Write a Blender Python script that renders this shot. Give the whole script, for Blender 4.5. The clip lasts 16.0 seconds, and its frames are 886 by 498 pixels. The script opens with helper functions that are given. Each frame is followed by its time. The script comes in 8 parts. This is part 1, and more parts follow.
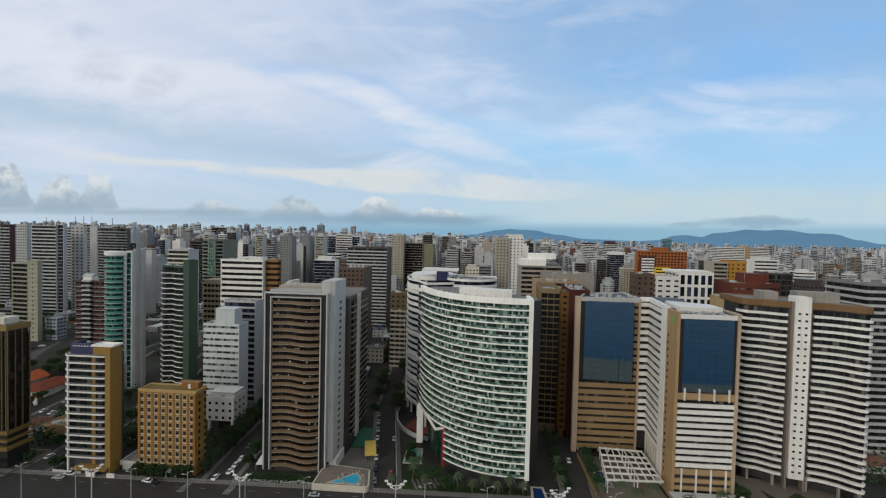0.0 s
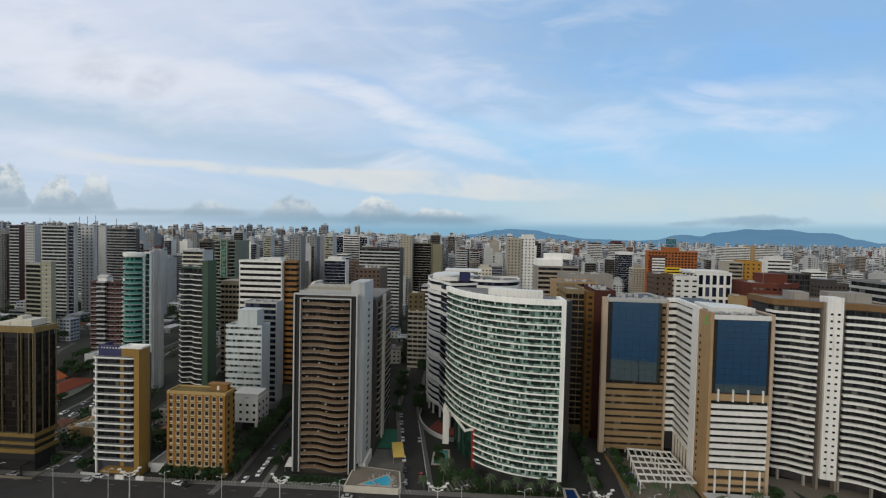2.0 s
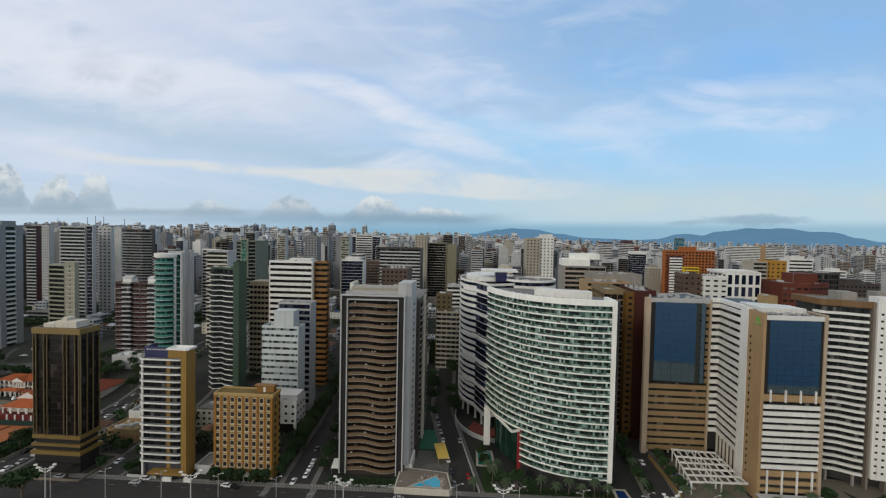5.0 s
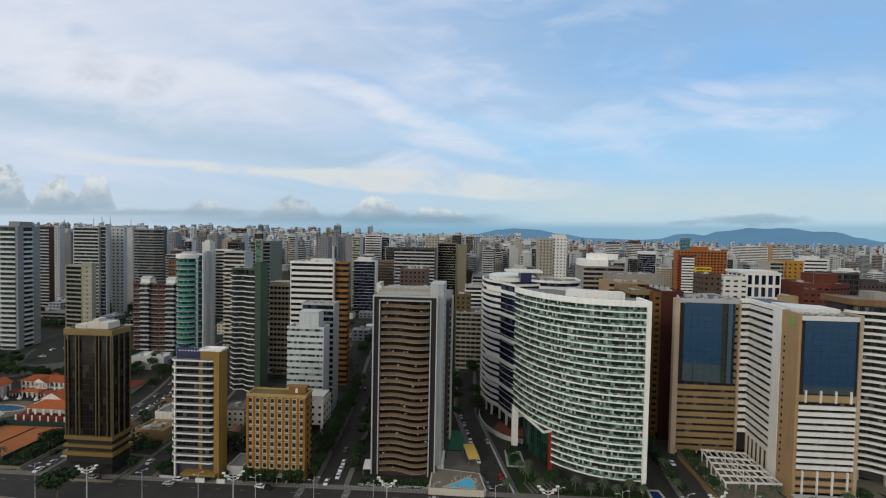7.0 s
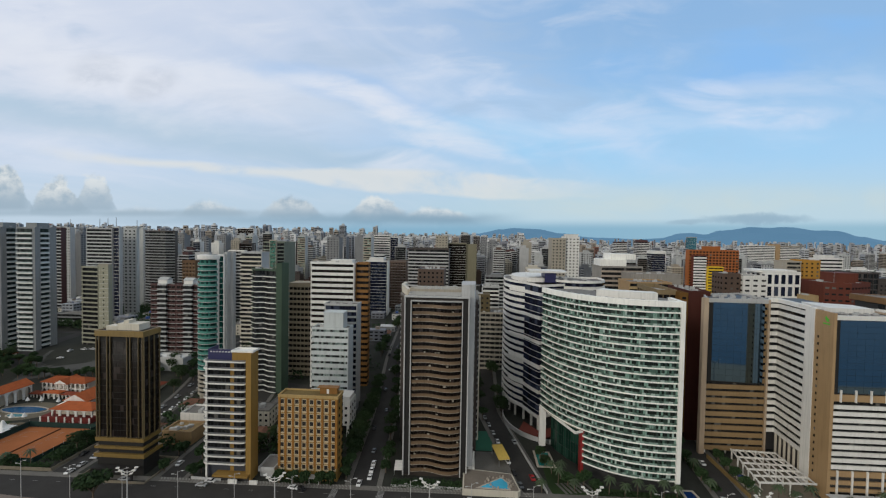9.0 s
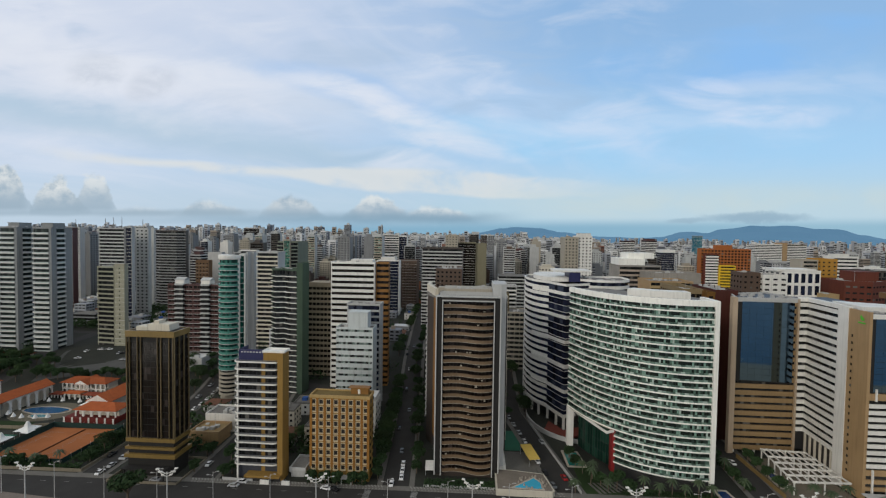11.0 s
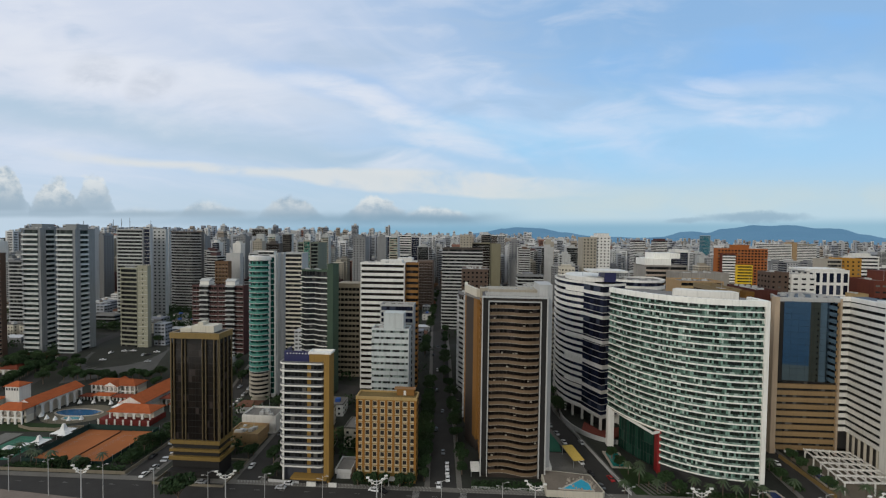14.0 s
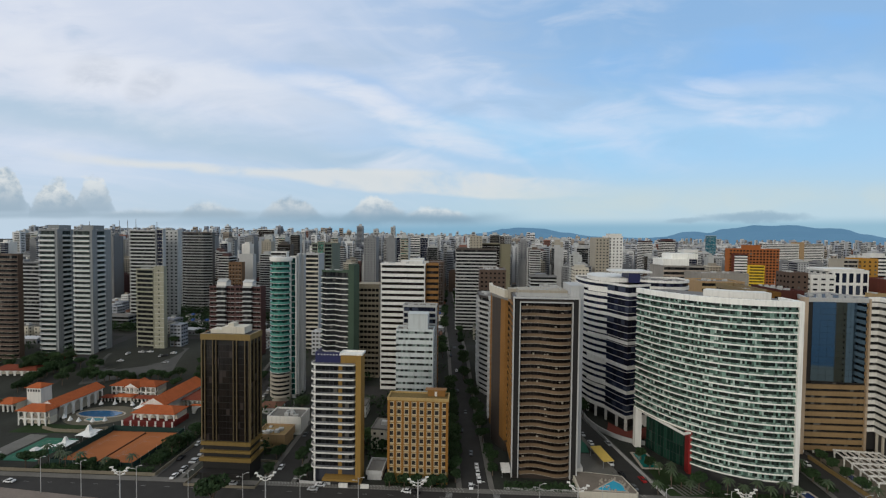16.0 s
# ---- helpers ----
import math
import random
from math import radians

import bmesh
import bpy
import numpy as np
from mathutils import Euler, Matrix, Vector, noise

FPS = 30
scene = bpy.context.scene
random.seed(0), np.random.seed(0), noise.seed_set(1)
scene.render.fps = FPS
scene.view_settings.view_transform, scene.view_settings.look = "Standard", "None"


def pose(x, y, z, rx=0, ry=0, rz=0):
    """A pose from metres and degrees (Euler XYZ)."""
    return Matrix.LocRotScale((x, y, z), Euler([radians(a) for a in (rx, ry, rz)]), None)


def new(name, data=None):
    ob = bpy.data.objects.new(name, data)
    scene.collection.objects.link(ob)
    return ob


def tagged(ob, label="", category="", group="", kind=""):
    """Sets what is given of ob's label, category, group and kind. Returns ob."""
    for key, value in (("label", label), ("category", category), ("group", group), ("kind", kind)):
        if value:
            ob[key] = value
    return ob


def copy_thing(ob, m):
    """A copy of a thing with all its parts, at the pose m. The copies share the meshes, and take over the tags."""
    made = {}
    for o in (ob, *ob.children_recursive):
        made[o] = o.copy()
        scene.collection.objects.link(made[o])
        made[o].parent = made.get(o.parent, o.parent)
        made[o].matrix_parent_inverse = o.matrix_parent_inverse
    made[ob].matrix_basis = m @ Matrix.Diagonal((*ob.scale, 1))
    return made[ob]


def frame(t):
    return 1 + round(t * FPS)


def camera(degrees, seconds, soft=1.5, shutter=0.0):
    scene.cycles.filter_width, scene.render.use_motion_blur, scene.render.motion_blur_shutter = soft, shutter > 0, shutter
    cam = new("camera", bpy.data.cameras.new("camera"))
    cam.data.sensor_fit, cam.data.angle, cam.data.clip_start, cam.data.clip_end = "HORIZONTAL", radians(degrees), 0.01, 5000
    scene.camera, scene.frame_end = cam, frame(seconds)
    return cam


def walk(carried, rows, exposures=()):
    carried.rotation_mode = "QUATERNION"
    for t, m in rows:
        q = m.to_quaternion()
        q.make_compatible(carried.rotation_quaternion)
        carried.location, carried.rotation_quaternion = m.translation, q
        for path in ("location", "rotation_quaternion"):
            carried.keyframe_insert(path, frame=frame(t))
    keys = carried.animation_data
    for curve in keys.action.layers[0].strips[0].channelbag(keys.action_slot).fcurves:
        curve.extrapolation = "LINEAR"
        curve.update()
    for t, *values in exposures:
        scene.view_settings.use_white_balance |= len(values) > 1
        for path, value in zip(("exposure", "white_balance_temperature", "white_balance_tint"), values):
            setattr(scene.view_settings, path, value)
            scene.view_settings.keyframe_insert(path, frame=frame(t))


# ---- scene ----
cam = camera(91.1, 16.0, soft=1.2)
METRES, EYE, TILT, LEAN, TURN = 106.7, 99.0, 0.0, 0.0, 4.0
ROWS = [
    (0.0, 0.0, 0.0, 0.0, 0.04, -1.69, -1.33),
    (0.5, -0.0302, 0.0013, 0.0006, -0.0, -1.7, -1.33),
    (1.0, -0.0621, 0.0033, 0.0003, -0.09, -1.71, -1.32),
    (1.5, -0.0933, 0.0047, 0.0008, -0.09, -1.71, -1.28),
    (2.0, -0.125, 0.006, 0.0007, -0.12, -1.7, -1.25),
    (2.5, -0.1568, 0.0074, 0.0008, -0.15, -1.72, -1.25),
    (3.0, -0.1889, 0.0089, 0.0013, -0.15, -1.75, -1.22),
    (3.5, -0.22, 0.01, 0.0015, -0.14, -1.77, -1.21),
    (4.0, -0.2516, 0.0113, 0.0015, -0.18, -1.77, -1.18),
    (6.5, -0.4114, 0.013, 0.0016, -0.18, -1.77, -1.12),
    (7.0, -0.4431, 0.013, 0.0018, -0.18, -1.76, -1.1),
    (7.5, -0.4741, 0.0132, 0.0018, -0.19, -1.74, -1.08),
    (8.0, -0.5053, 0.0139, 0.002, -0.19, -1.74, -1.04),
    (8.5, -0.5365, 0.0147, 0.002, -0.17, -1.77, -1.0),
    (9.0, -0.5674, 0.0159, 0.0021, -0.17, -1.78, -0.95),
    (11.5, -0.7233, 0.0233, 0.0021, -0.2, -1.91, -0.83),
    (12.0, -0.7536, 0.0245, 0.0016, -0.22, -1.88, -0.82),
    (12.5, -0.7838, 0.0254, 0.0015, -0.19, -1.87, -0.79),
    (13.0, -0.8145, 0.0264, 0.0013, -0.21, -1.87, -0.76),
    (13.5, -0.8453, 0.0271, 0.0013, -0.22, -1.86, -0.72),
    (14.0, -0.8765, 0.0281, 0.0005, -0.26, -1.85, -0.7),
    (14.5, -0.9074, 0.0287, 0.0004, -0.26, -1.84, -0.69),
    (15.0, -0.9387, 0.0295, 0.0009, -0.3, -1.84, -0.66),
    (15.5, -0.9693, 0.0305, 0.0009, -0.3, -1.83, -0.64),
    (16.0, -0.9993, 0.031, 0.0006, -0.25, -1.8, -0.63),
]
walk(cam, [(t, pose(0, 0, EYE, TILT, LEAN, TURN) @ pose(METRES * x, METRES * y, METRES * z, 90 + pitch, roll, yaw)) for t, x, y, z, yaw, pitch, roll in ROWS])


# ---- world, sun, exposure ----
def build_world():
    w = bpy.data.worlds.new("sky")
    scene.world = w
    w.use_nodes = True
    nt = w.node_tree
    N, L = nt.nodes, nt.links
    N.clear()

    def nd(kind, **kw):
        n = N.new(kind)
        for k, v in kw.items():
            n.inputs[k].default_value = v
        return n

    def mth(op, a, b=None, c=None, clamp=False):
        n = N.new("ShaderNodeMath")
        n.operation = op
        n.use_clamp = clamp
        for i, v in enumerate((a, b, c)):
            if v is None:
                continue
            if isinstance(v, (int, float)):
                n.inputs[i].default_value = v
            else:
                L.new(v, n.inputs[i])
        return n.outputs[0]

    def mixc(f, a, b):
        n = N.new("ShaderNodeMix")
        n.data_type = "RGBA"
        for i, v in ((0, f), (6, a), (7, b)):
            if isinstance(v, (int, float)):
                n.inputs[i].default_value = v
            elif isinstance(v, tuple):
                n.inputs[i].default_value = (*v, 1)
            else:
                L.new(v, n.inputs[i])
        return n.outputs[2]

    def ramp(v, lo, hi):
        n = N.new("ShaderNodeMapRange")
        n.interpolation_type = "SMOOTHSTEP"
        L.new(v, n.inputs[0])
        n.inputs[1].default_value, n.inputs[2].default_value = lo, hi
        return n.outputs[0]

    def comb(x, y, z=0.0):
        n = N.new("ShaderNodeCombineXYZ")
        for i, v in enumerate((x, y, z)):
            if isinstance(v, (int, float)):
                n.inputs[i].default_value = v
            else:
                L.new(v, n.inputs[i])
        return n.outputs[0]

    def noise_at(vec, scale, detail, rough=0.55, dist=0.0):
        n = N.new("ShaderNodeTexNoise")
        L.new(vec, n.inputs["Vector"])
        n.inputs["Scale"].default_value, n.inputs["Detail"].default_value = scale, detail
        n.inputs["Roughness"].default_value, n.inputs["Distortion"].default_value = rough, dist
        return n.outputs[0]

    tc = N.new("ShaderNodeTexCoord")
    sep = N.new("ShaderNodeSeparateXYZ")
    L.new(tc.outputs["Generated"], sep.inputs[0])
    x, y, z = sep.outputs
    sky = N.new("ShaderNodeTexSky")
    sky.sky_type = "NISHITA"
    sky.sun_disc = False
    sky.sun_elevation, sky.sun_rotation = SUN_ELEV, SUN_ROT
    sky.dust_density, sky.ozone_density = 1.5, 1.5
    base = N.new("ShaderNodeVectorMath")
    base.operation = "SCALE"
    base.inputs[3].default_value = SKY
    L.new(sky.outputs[0], base.inputs[0])
    zz = mth("MAXIMUM", z, 0.0)
    # view-side coordinates: az across, el up, turned a little so that cloud lines lie as they do over the skyline
    ct, st = math.cos(radians(3.8)), math.sin(radians(3.8))
    fwd = mth("MAXIMUM", mth("ADD", mth("MULTIPLY", x, -st), mth("MULTIPLY", y, ct)), 0.15)
    side = mth("ADD", mth("MULTIPLY", x, ct), mth("MULTIPLY", y, st))
    az0, el0 = mth("DIVIDE", side, fwd), mth("DIVIDE", zz, fwd)
    az = mth("ADD", az0, mth("MULTIPLY", el0, 0.019))
    el = mth("SUBTRACT", el0, mth("MULTIPLY", az0, 0.019))

    def mul(*k):
        r = k[0]
        for q in k[1:]:
            r = mth("MULTIPLY", r, q)
        return r

    def bell(v, mid, width):
        """1 on the line v = mid, soft to 0 at that width from it."""
        d = mth("SUBTRACT", v, mid)
        return ramp(mth("ABSOLUTE", d), width, 0.0)

    def spot(u0, v0, ru, rv, slope=0.0, wob=None):
        du = mth("SUBTRACT", az, u0)
        dv = mth("SUBTRACT", mth("SUBTRACT", el, v0), mth("MULTIPLY", du, slope))
        if wob is not None:
            dv = mth("ADD", dv, mth("MULTIPLY", mth("SUBTRACT", wob, 0.5), rv * 1.6))
        p, q = mth("DIVIDE", du, ru), mth("DIVIDE", dv, rv)
        return ramp(mth("ADD", mul(p, p), mul(q, q)), 1.0, 0.0)

    # blue sky: deeper overhead, paler and greener low down
    blue = mixc(0.82, base.outputs[0], mixc(ramp(el, 0.18, 0.50), (0.37, 0.615, 0.885), (0.285, 0.50, 0.80)))
    low = mixc(ramp(az, -0.6, 0.5), (0.43, 0.595, 0.70), (0.49, 0.66, 0.76))
    col = mixc(mul(ramp(el, 0.20, 0.05), 0.85), blue, low)
    # high cloud on a plane overhead, in streaks that draw together over the right-hand hills
    den = mth("ADD", zz, 0.12)
    px, py = mth("DIVIDE", x, den), mth("DIVIDE", y, den)
    c, s = math.cos(radians(-16)), math.sin(radians(-16))
    u = mth("ADD", mth("MULTIPLY", px, c), mth("MULTIPLY", py, s))
    v = mth("ADD", mth("MULTIPLY", px, -s), mth("MULTIPLY", py, c))
    warp = noise_at(comb(u, v, 3.0), 0.7, 3)
    u2 = mth("ADD", u, mth("MULTIPLY", warp, 0.9))
    n1 = noise_at(comb(u2, mth("MULTIPLY", v, 0.30), 7.3), 0.8, 4, 0.5, 0.4)
    n2 = noise_at(comb(mth("MULTIPLY", u2, 1.6), mth("MULTIPLY", v, 0.42), 1.7), 1.3, 5, 0.52, 0.5)
    n6 = noise_at(comb(mth("MULTIPLY", az, 1.2), mth("MULTIPLY", el, 3.2), 4.4), 3.0, 6, 0.55, 0.4)
    n7 = noise_at(comb(mth("MULTIPLY", az, 1.0), mth("MULTIPLY", el, 1.5), 9.1), 6.5, 6, 0.6, 0.3)
    n8 = noise_at(comb(mth("ADD", mul(az, 0.8), mul(el, 1.6)), mth("SUBTRACT", mul(el, 3.0), mul(az, 0.5)), 6.2), 4.2, 6, 0.54, 0.5)
    veil = mth("ADD", mul(ramp(az, 0.75, -0.95), 0.95), mul(mth("SUBTRACT", n1, 0.5), 1.1))
    veil = ramp(veil, 0.02, 0.98)
    veil = mul(veil, mth("ADD", 0.45, mul(ramp(el, 0.06, 0.30), 0.55)))
    col = mixc(mul(veil, 0.88), col, mixc(ramp(az, -0.9, 0.5), (0.69, 0.735, 0.845), (0.54, 0.645, 0.82)))
    wisp = mul(ramp(n2, 0.42, 0.72), ramp(az, 0.95, -0.2), ramp(el, 0.04, 0.16))
    col = mixc(mul(wisp, 0.36), col, (0.74, 0.78, 0.87))
    # ripples: small bright ridges and blue-grey troughs through the whole sheet
    fade = mul(ramp(el, 0.10, 0.22), ramp(az, 1.0, 0.1))
    col = mixc(mul(ramp(n8, 0.48, 0.76), fade, 0.42), col, (0.75, 0.79, 0.87))
    col = mixc(mul(ramp(n8, 0.48, 0.24), fade, 0.55), col, (0.42, 0.55, 0.72))
    # broad grey-blue lane that falls from the left, white shoulder above it
    lane = mth("ADD", mth("SUBTRACT", el, mth("ADD", 0.118, mul(az, -0.165))), mul(mth("SUBTRACT", n6, 0.5), 0.09))
    col = mixc(mul(bell(lane, 0.015, 0.075), ramp(az, 0.12, -0.25), 0.72), col, (0.41, 0.565, 0.71))
    col = mixc(mul(bell(lane, 0.130, 0.085), ramp(az, 0.05, -0.5), mth("ADD", 0.25, mul(n6, 0.6))), col, (0.76, 0.79, 0.86))
    # clear blue gaps and bright smooth wisps at the right
    for u0, v0, ru, rv, sl, k in ((0.76, 0.405, 0.30, 0.060, 0.26, 0.75), (0.50, 0.395, 0.34, 0.045, 0.10, 0.35), (0.22, 0.205, 0.34, 0.055, -0.22, 0.6), (-0.22, 0.335, 0.26, 0.035, -0.25, 0.35), (0.60, 0.215, 0.5, 0.05, -0.03, 0.4)):
        col = mixc(mul(spot(u0, v0, ru * 1.15, rv * 1.3, sl, n6), mth("ADD", 0.35, mul(ramp(n7, 0.3, 0.65), 0.65)), k), col, (0.25, 0.50, 0.875) if v0 > 0.3 else (0.345, 0.64, 0.91))
    for u0, v0, ru, rv, sl, k in ((0.76, 0.262, 0.17, 0.020, 0.03, 0.85), (0.58, 0.325, 0.12, 0.030, -0.22, 0.6), (0.80, 0.30, 0.32, 0.07, 0.12, 0.35), (-0.16, 0.305, 0.24, 0.024, -0.33, 0.75), (0.02, 0.205, 0.16, 0.020, -0.2, 0.6),
                                  (-0.10, 0.165, 0.16, 0.024, -0.1, 0.6), (0.22, 0.285, 0.36, 0.07, -0.22, 0.5), (-0.62, 0.34, 0.30, 0.075, -0.1, 0.55), (-0.93, 0.44, 0.28, 0.10, -0.2, 0.5)):
        col = mixc(mul(spot(u0, v0, ru * 1.2, rv * 1.6, sl, n6), ramp(n8, 0.30, 0.66), k), col, (0.67, 0.755, 0.91) if u0 > 0.1 else (0.76, 0.80, 0.88))
    # soft grey undersides in the white sheet at the left
    for u0, v0, ru, rv in ((-0.79, 0.375, 0.09, 0.060), (-0.66, 0.350, 0.075, 0.045)):
        col = mixc(mul(spot(u0, v0, ru, rv, 0.2, n7), ramp(n7, 0.35, 0.65), 0.62), col, (0.50, 0.56, 0.66))
    # long cream line over the middle, cream bank low at the right
    crest = mth("ADD", mth("SUBTRACT", el, mth("ADD", mth("ADD", 0.118, mul(az, -0.055)), mul(az, az, 0.03))), mul(mth("SUBTRACT", n6, 0.5), 0.055))
    fat = mul(spot(0.02, 0.115, 0.42, 0.06, -0.05), 0.022)
    line_ = ramp(mth("SUBTRACT", mth("ABSOLUTE", crest), fat), 0.017, 0.0)
    col = mixc(mul(line_, ramp(az, 0.48, 0.1), ramp(az, -1.0, -0.7), ramp(n7, 0.22, 0.55), 0.8), col, (0.72, 0.745, 0.745))
    bank = mul(bell(el, 0.070, 0.065), ramp(az, -0.05, 0.4), mth("ADD", 0.35, mul(ramp(n6, 0.36, 0.62), 0.6)))
    col = mixc(mul(bank, 0.85), col, (0.565, 0.675, 0.70))
    # heaped clouds over the horizon: one tall group at the left, small ones with flat feet along the middle
    n4 = noise_at(comb(az, mth("MULTIPLY", el, 1.3), 11.0), 13.0, 7, 0.56, 0.2)
    n5 = noise_at(comb(az, mth("MULTIPLY", el, 1.2), 5.0), 24.0, 6, 0.6)
    for u0, top, ru, foot, k in ((-1.02, 0.165, 0.085, 0.058, 0.95), (-0.885, 0.128, 0.075, 0.052, 0.95), (-0.80, 0.150, 0.055, 0.056, 0.85), (-0.53, 0.086, 0.085, 0.044, 0.8), (-0.345, 0.096, 0.078, 0.040, 0.9), (-0.15, 0.094, 0.085, 0.034, 0.9), (-0.02, 0.066, 0.10, 0.028, 0.8), (-0.70, 0.068, 0.10, 0.046, 0.6)):
        du = mth("DIVIDE", mth("SUBTRACT", az, u0), ru)
        arch = mul(mth("SUBTRACT", 1.0, mul(du, du)), top - foot)
        edge = mth("SUBTRACT", mth("ADD", mth("ADD", arch, foot), mul(mth("SUBTRACT", n4, 0.5), (top - foot) * 1.3)), el)
        body = mul(ramp(edge, -0.004, 0.012), ramp(el, foot - 0.008, foot + 0.010), ramp(mth("ABSOLUTE", du), 1.3, 0.55))
        lit = mul(ramp(el, foot + 0.1 * (top - foot), foot + 0.85 * (top - foot)), ramp(n5, 0.30, 0.62))
        col = mixc(mul(body, k), col, mixc(lit, (0.34, 0.445, 0.54), (0.73, 0.765, 0.77)))
    # grey-blue strip under the heaps, pale gap under it at the left, blue haze at the right
    strip_ = mul(bell(mth("ADD", el, mul(mth("SUBTRACT", n7, 0.5), 0.03)), 0.036, 0.022), ramp(az, 0.22, 0.02), ramp(az, -1.1, -0.1))
    col = mixc(mul(strip_, 0.85), col, (0.24, 0.375, 0.49))
    foot_ = mul(bell(mth("ADD", el, mul(mth("SUBTRACT", n7, 0.5), 0.012)), 0.053, 0.012), ramp(az, -0.2, -0.6), 0.7)
    col = mixc(foot_, col, (0.34, 0.45, 0.545))
    col = mixc(mul(ramp(el, 0.040, 0.012), ramp(az, -0.75, -0.1), 0.85), col, mixc(ramp(az, 0.1, 0.9), (0.20, 0.40, 0.555), (0.27, 0.47, 0.60)))
    # flat cloud cap along the mountain ridge
    col = mixc(mul(spot(0.72, 0.036, 0.16, 0.016, 0.0, n5), 0.8), col, (0.27, 0.41, 0.53))
    col = mixc(mul(spot(0.56, 0.030, 0.06, 0.008, 0.05, n5), 0.7), col, (0.31, 0.45, 0.56))
    # unseen thicker, greyer cover, added overhead and out to sea to warm the light
    cover = mth("MAXIMUM", mth("MULTIPLY", ramp(z, 0.5, 0.85), 0.85), mth("MULTIPLY", ramp(y, 0.15, -0.35), 0.8))
    col = mixc(cover, col, mixc(ramp(n2, 0.3, 0.7), (0.50, 0.495, 0.47), (0.71, 0.70, 0.66)))
    bg = nd("ShaderNodeBackground")
    L.new(col, bg.inputs[0])
    bg.inputs[1].default_value = 1.0
    out = N.new("ShaderNodeOutputWorld")
    L.new(bg.outputs[0], out.inputs[0])


SUN_ELEV, SUN_AZ = radians(20), radians(218)   # azimuth: clockwise from +y
SUN_ROT = SUN_AZ
SKY = 0.13
build_world()
sun_data = bpy.data.lights.new("sun", "SUN")
sun_data.energy, sun_data.angle, sun_data.color = 1.05, radians(16), (1.0, 0.94, 0.83)
sun = new("sun", sun_data)
sd = Vector((math.sin(SUN_AZ) * math.cos(SUN_ELEV), math.cos(SUN_AZ) * math.cos(SUN_ELEV), math.sin(SUN_ELEV)))
sun.rotation_euler = sd.to_track_quat("Z", "Y").to_euler()
sun.location = (0, 0, 300)


# ---- materials ----
MATS = {}


def mat(name, color, rough=0.75, metal=0.0, var=0.14, scale=0.5, bump=0.03, stain=0.25, rand=0.06):
    """Painted or mineral surface: broad blotches, fine grain, rain streaks, a slight difference from piece to piece."""
    if name in MATS:
        return MATS[name]
    m = bpy.data.materials.new(name)
    m.use_nodes = True
    nt = m.node_tree
    N, L = nt.nodes, nt.links
    b = N["Principled BSDF"]
    b.inputs["Roughness"].default_value, b.inputs["Metallic"].default_value = rough, metal
    if rough > 0.62 and not metal:
        b.inputs["Specular IOR Level"].default_value = 0.2
    geo = N.new("ShaderNodeNewGeometry")
    n1 = N.new("ShaderNodeTexNoise")
    n1.inputs["Scale"].default_value, n1.inputs["Detail"].default_value = scale * 0.3, 4
    n2 = N.new("ShaderNodeTexNoise")
    n2.inputs["Scale"].default_value, n2.inputs["Detail"].default_value = scale * 6, 5
    L.new(geo.outputs["Position"], n1.inputs["Vector"])
    L.new(geo.outputs["Position"], n2.inputs["Vector"])
    mp = N.new("ShaderNodeMapping")
    mp.inputs["Scale"].default_value = (1.3, 1.3, 0.07)
    L.new(geo.outputs["Position"], mp.inputs[0])
    n3 = N.new("ShaderNodeTexNoise")
    n3.inputs["Scale"].default_value, n3.inputs["Detail"].default_value = 1.0, 4
    L.new(mp.outputs[0], n3.inputs["Vector"])

    def mth(op, a, b_):
        n = N.new("ShaderNodeMath")
        n.operation = op
        for i, v in enumerate((a, b_)):
            if isinstance(v, (int, float)):
                n.inputs[i].default_value = v
            else:
                L.new(v, n.inputs[i])
        return n.outputs[0]

    oi = N.new("ShaderNodeObjectInfo")
    f = mth("MULTIPLY_ADD", mth("SUBTRACT", n1.outputs[0], 0.5), var * 2.0)
    f.node.inputs[2].default_value = 1.0
    f2 = mth("MULTIPLY_ADD", mth("SUBTRACT", n2.outputs[0], 0.5), var)
    f2.node.inputs[2].default_value = 1.0
    f3 = mth("MULTIPLY_ADD", mth("MAXIMUM", mth("SUBTRACT", n3.outputs[0], 0.5), 0.0), -stain * 3)
    f3.node.inputs[2].default_value = 1.0
    f4 = mth("MULTIPLY_ADD", mth("SUBTRACT", oi.outputs["Random"], 0.5), rand * 2)
    f4.node.inputs[2].default_value = 1.0
    tot = mth("MULTIPLY", mth("MULTIPLY", f, f2), mth("MULTIPLY", f3, f4))
    vm = N.new("ShaderNodeVectorMath")
    vm.operation = "SCALE"
    vm.inputs[0].default_value = color
    L.new(tot, vm.inputs[3])
    L.new(vm.outputs[0], b.inputs["Base Color"])
    if bump:
        bp = N.new("ShaderNodeBump")
        bp.inputs["Strength"].default_value, bp.inputs["Distance"].default_value = 0.4, bump
        L.new(n2.outputs[0], bp.inputs["Height"])
        L.new(bp.outputs[0], b.inputs["Normal"])
    MATS[name] = m
    return m


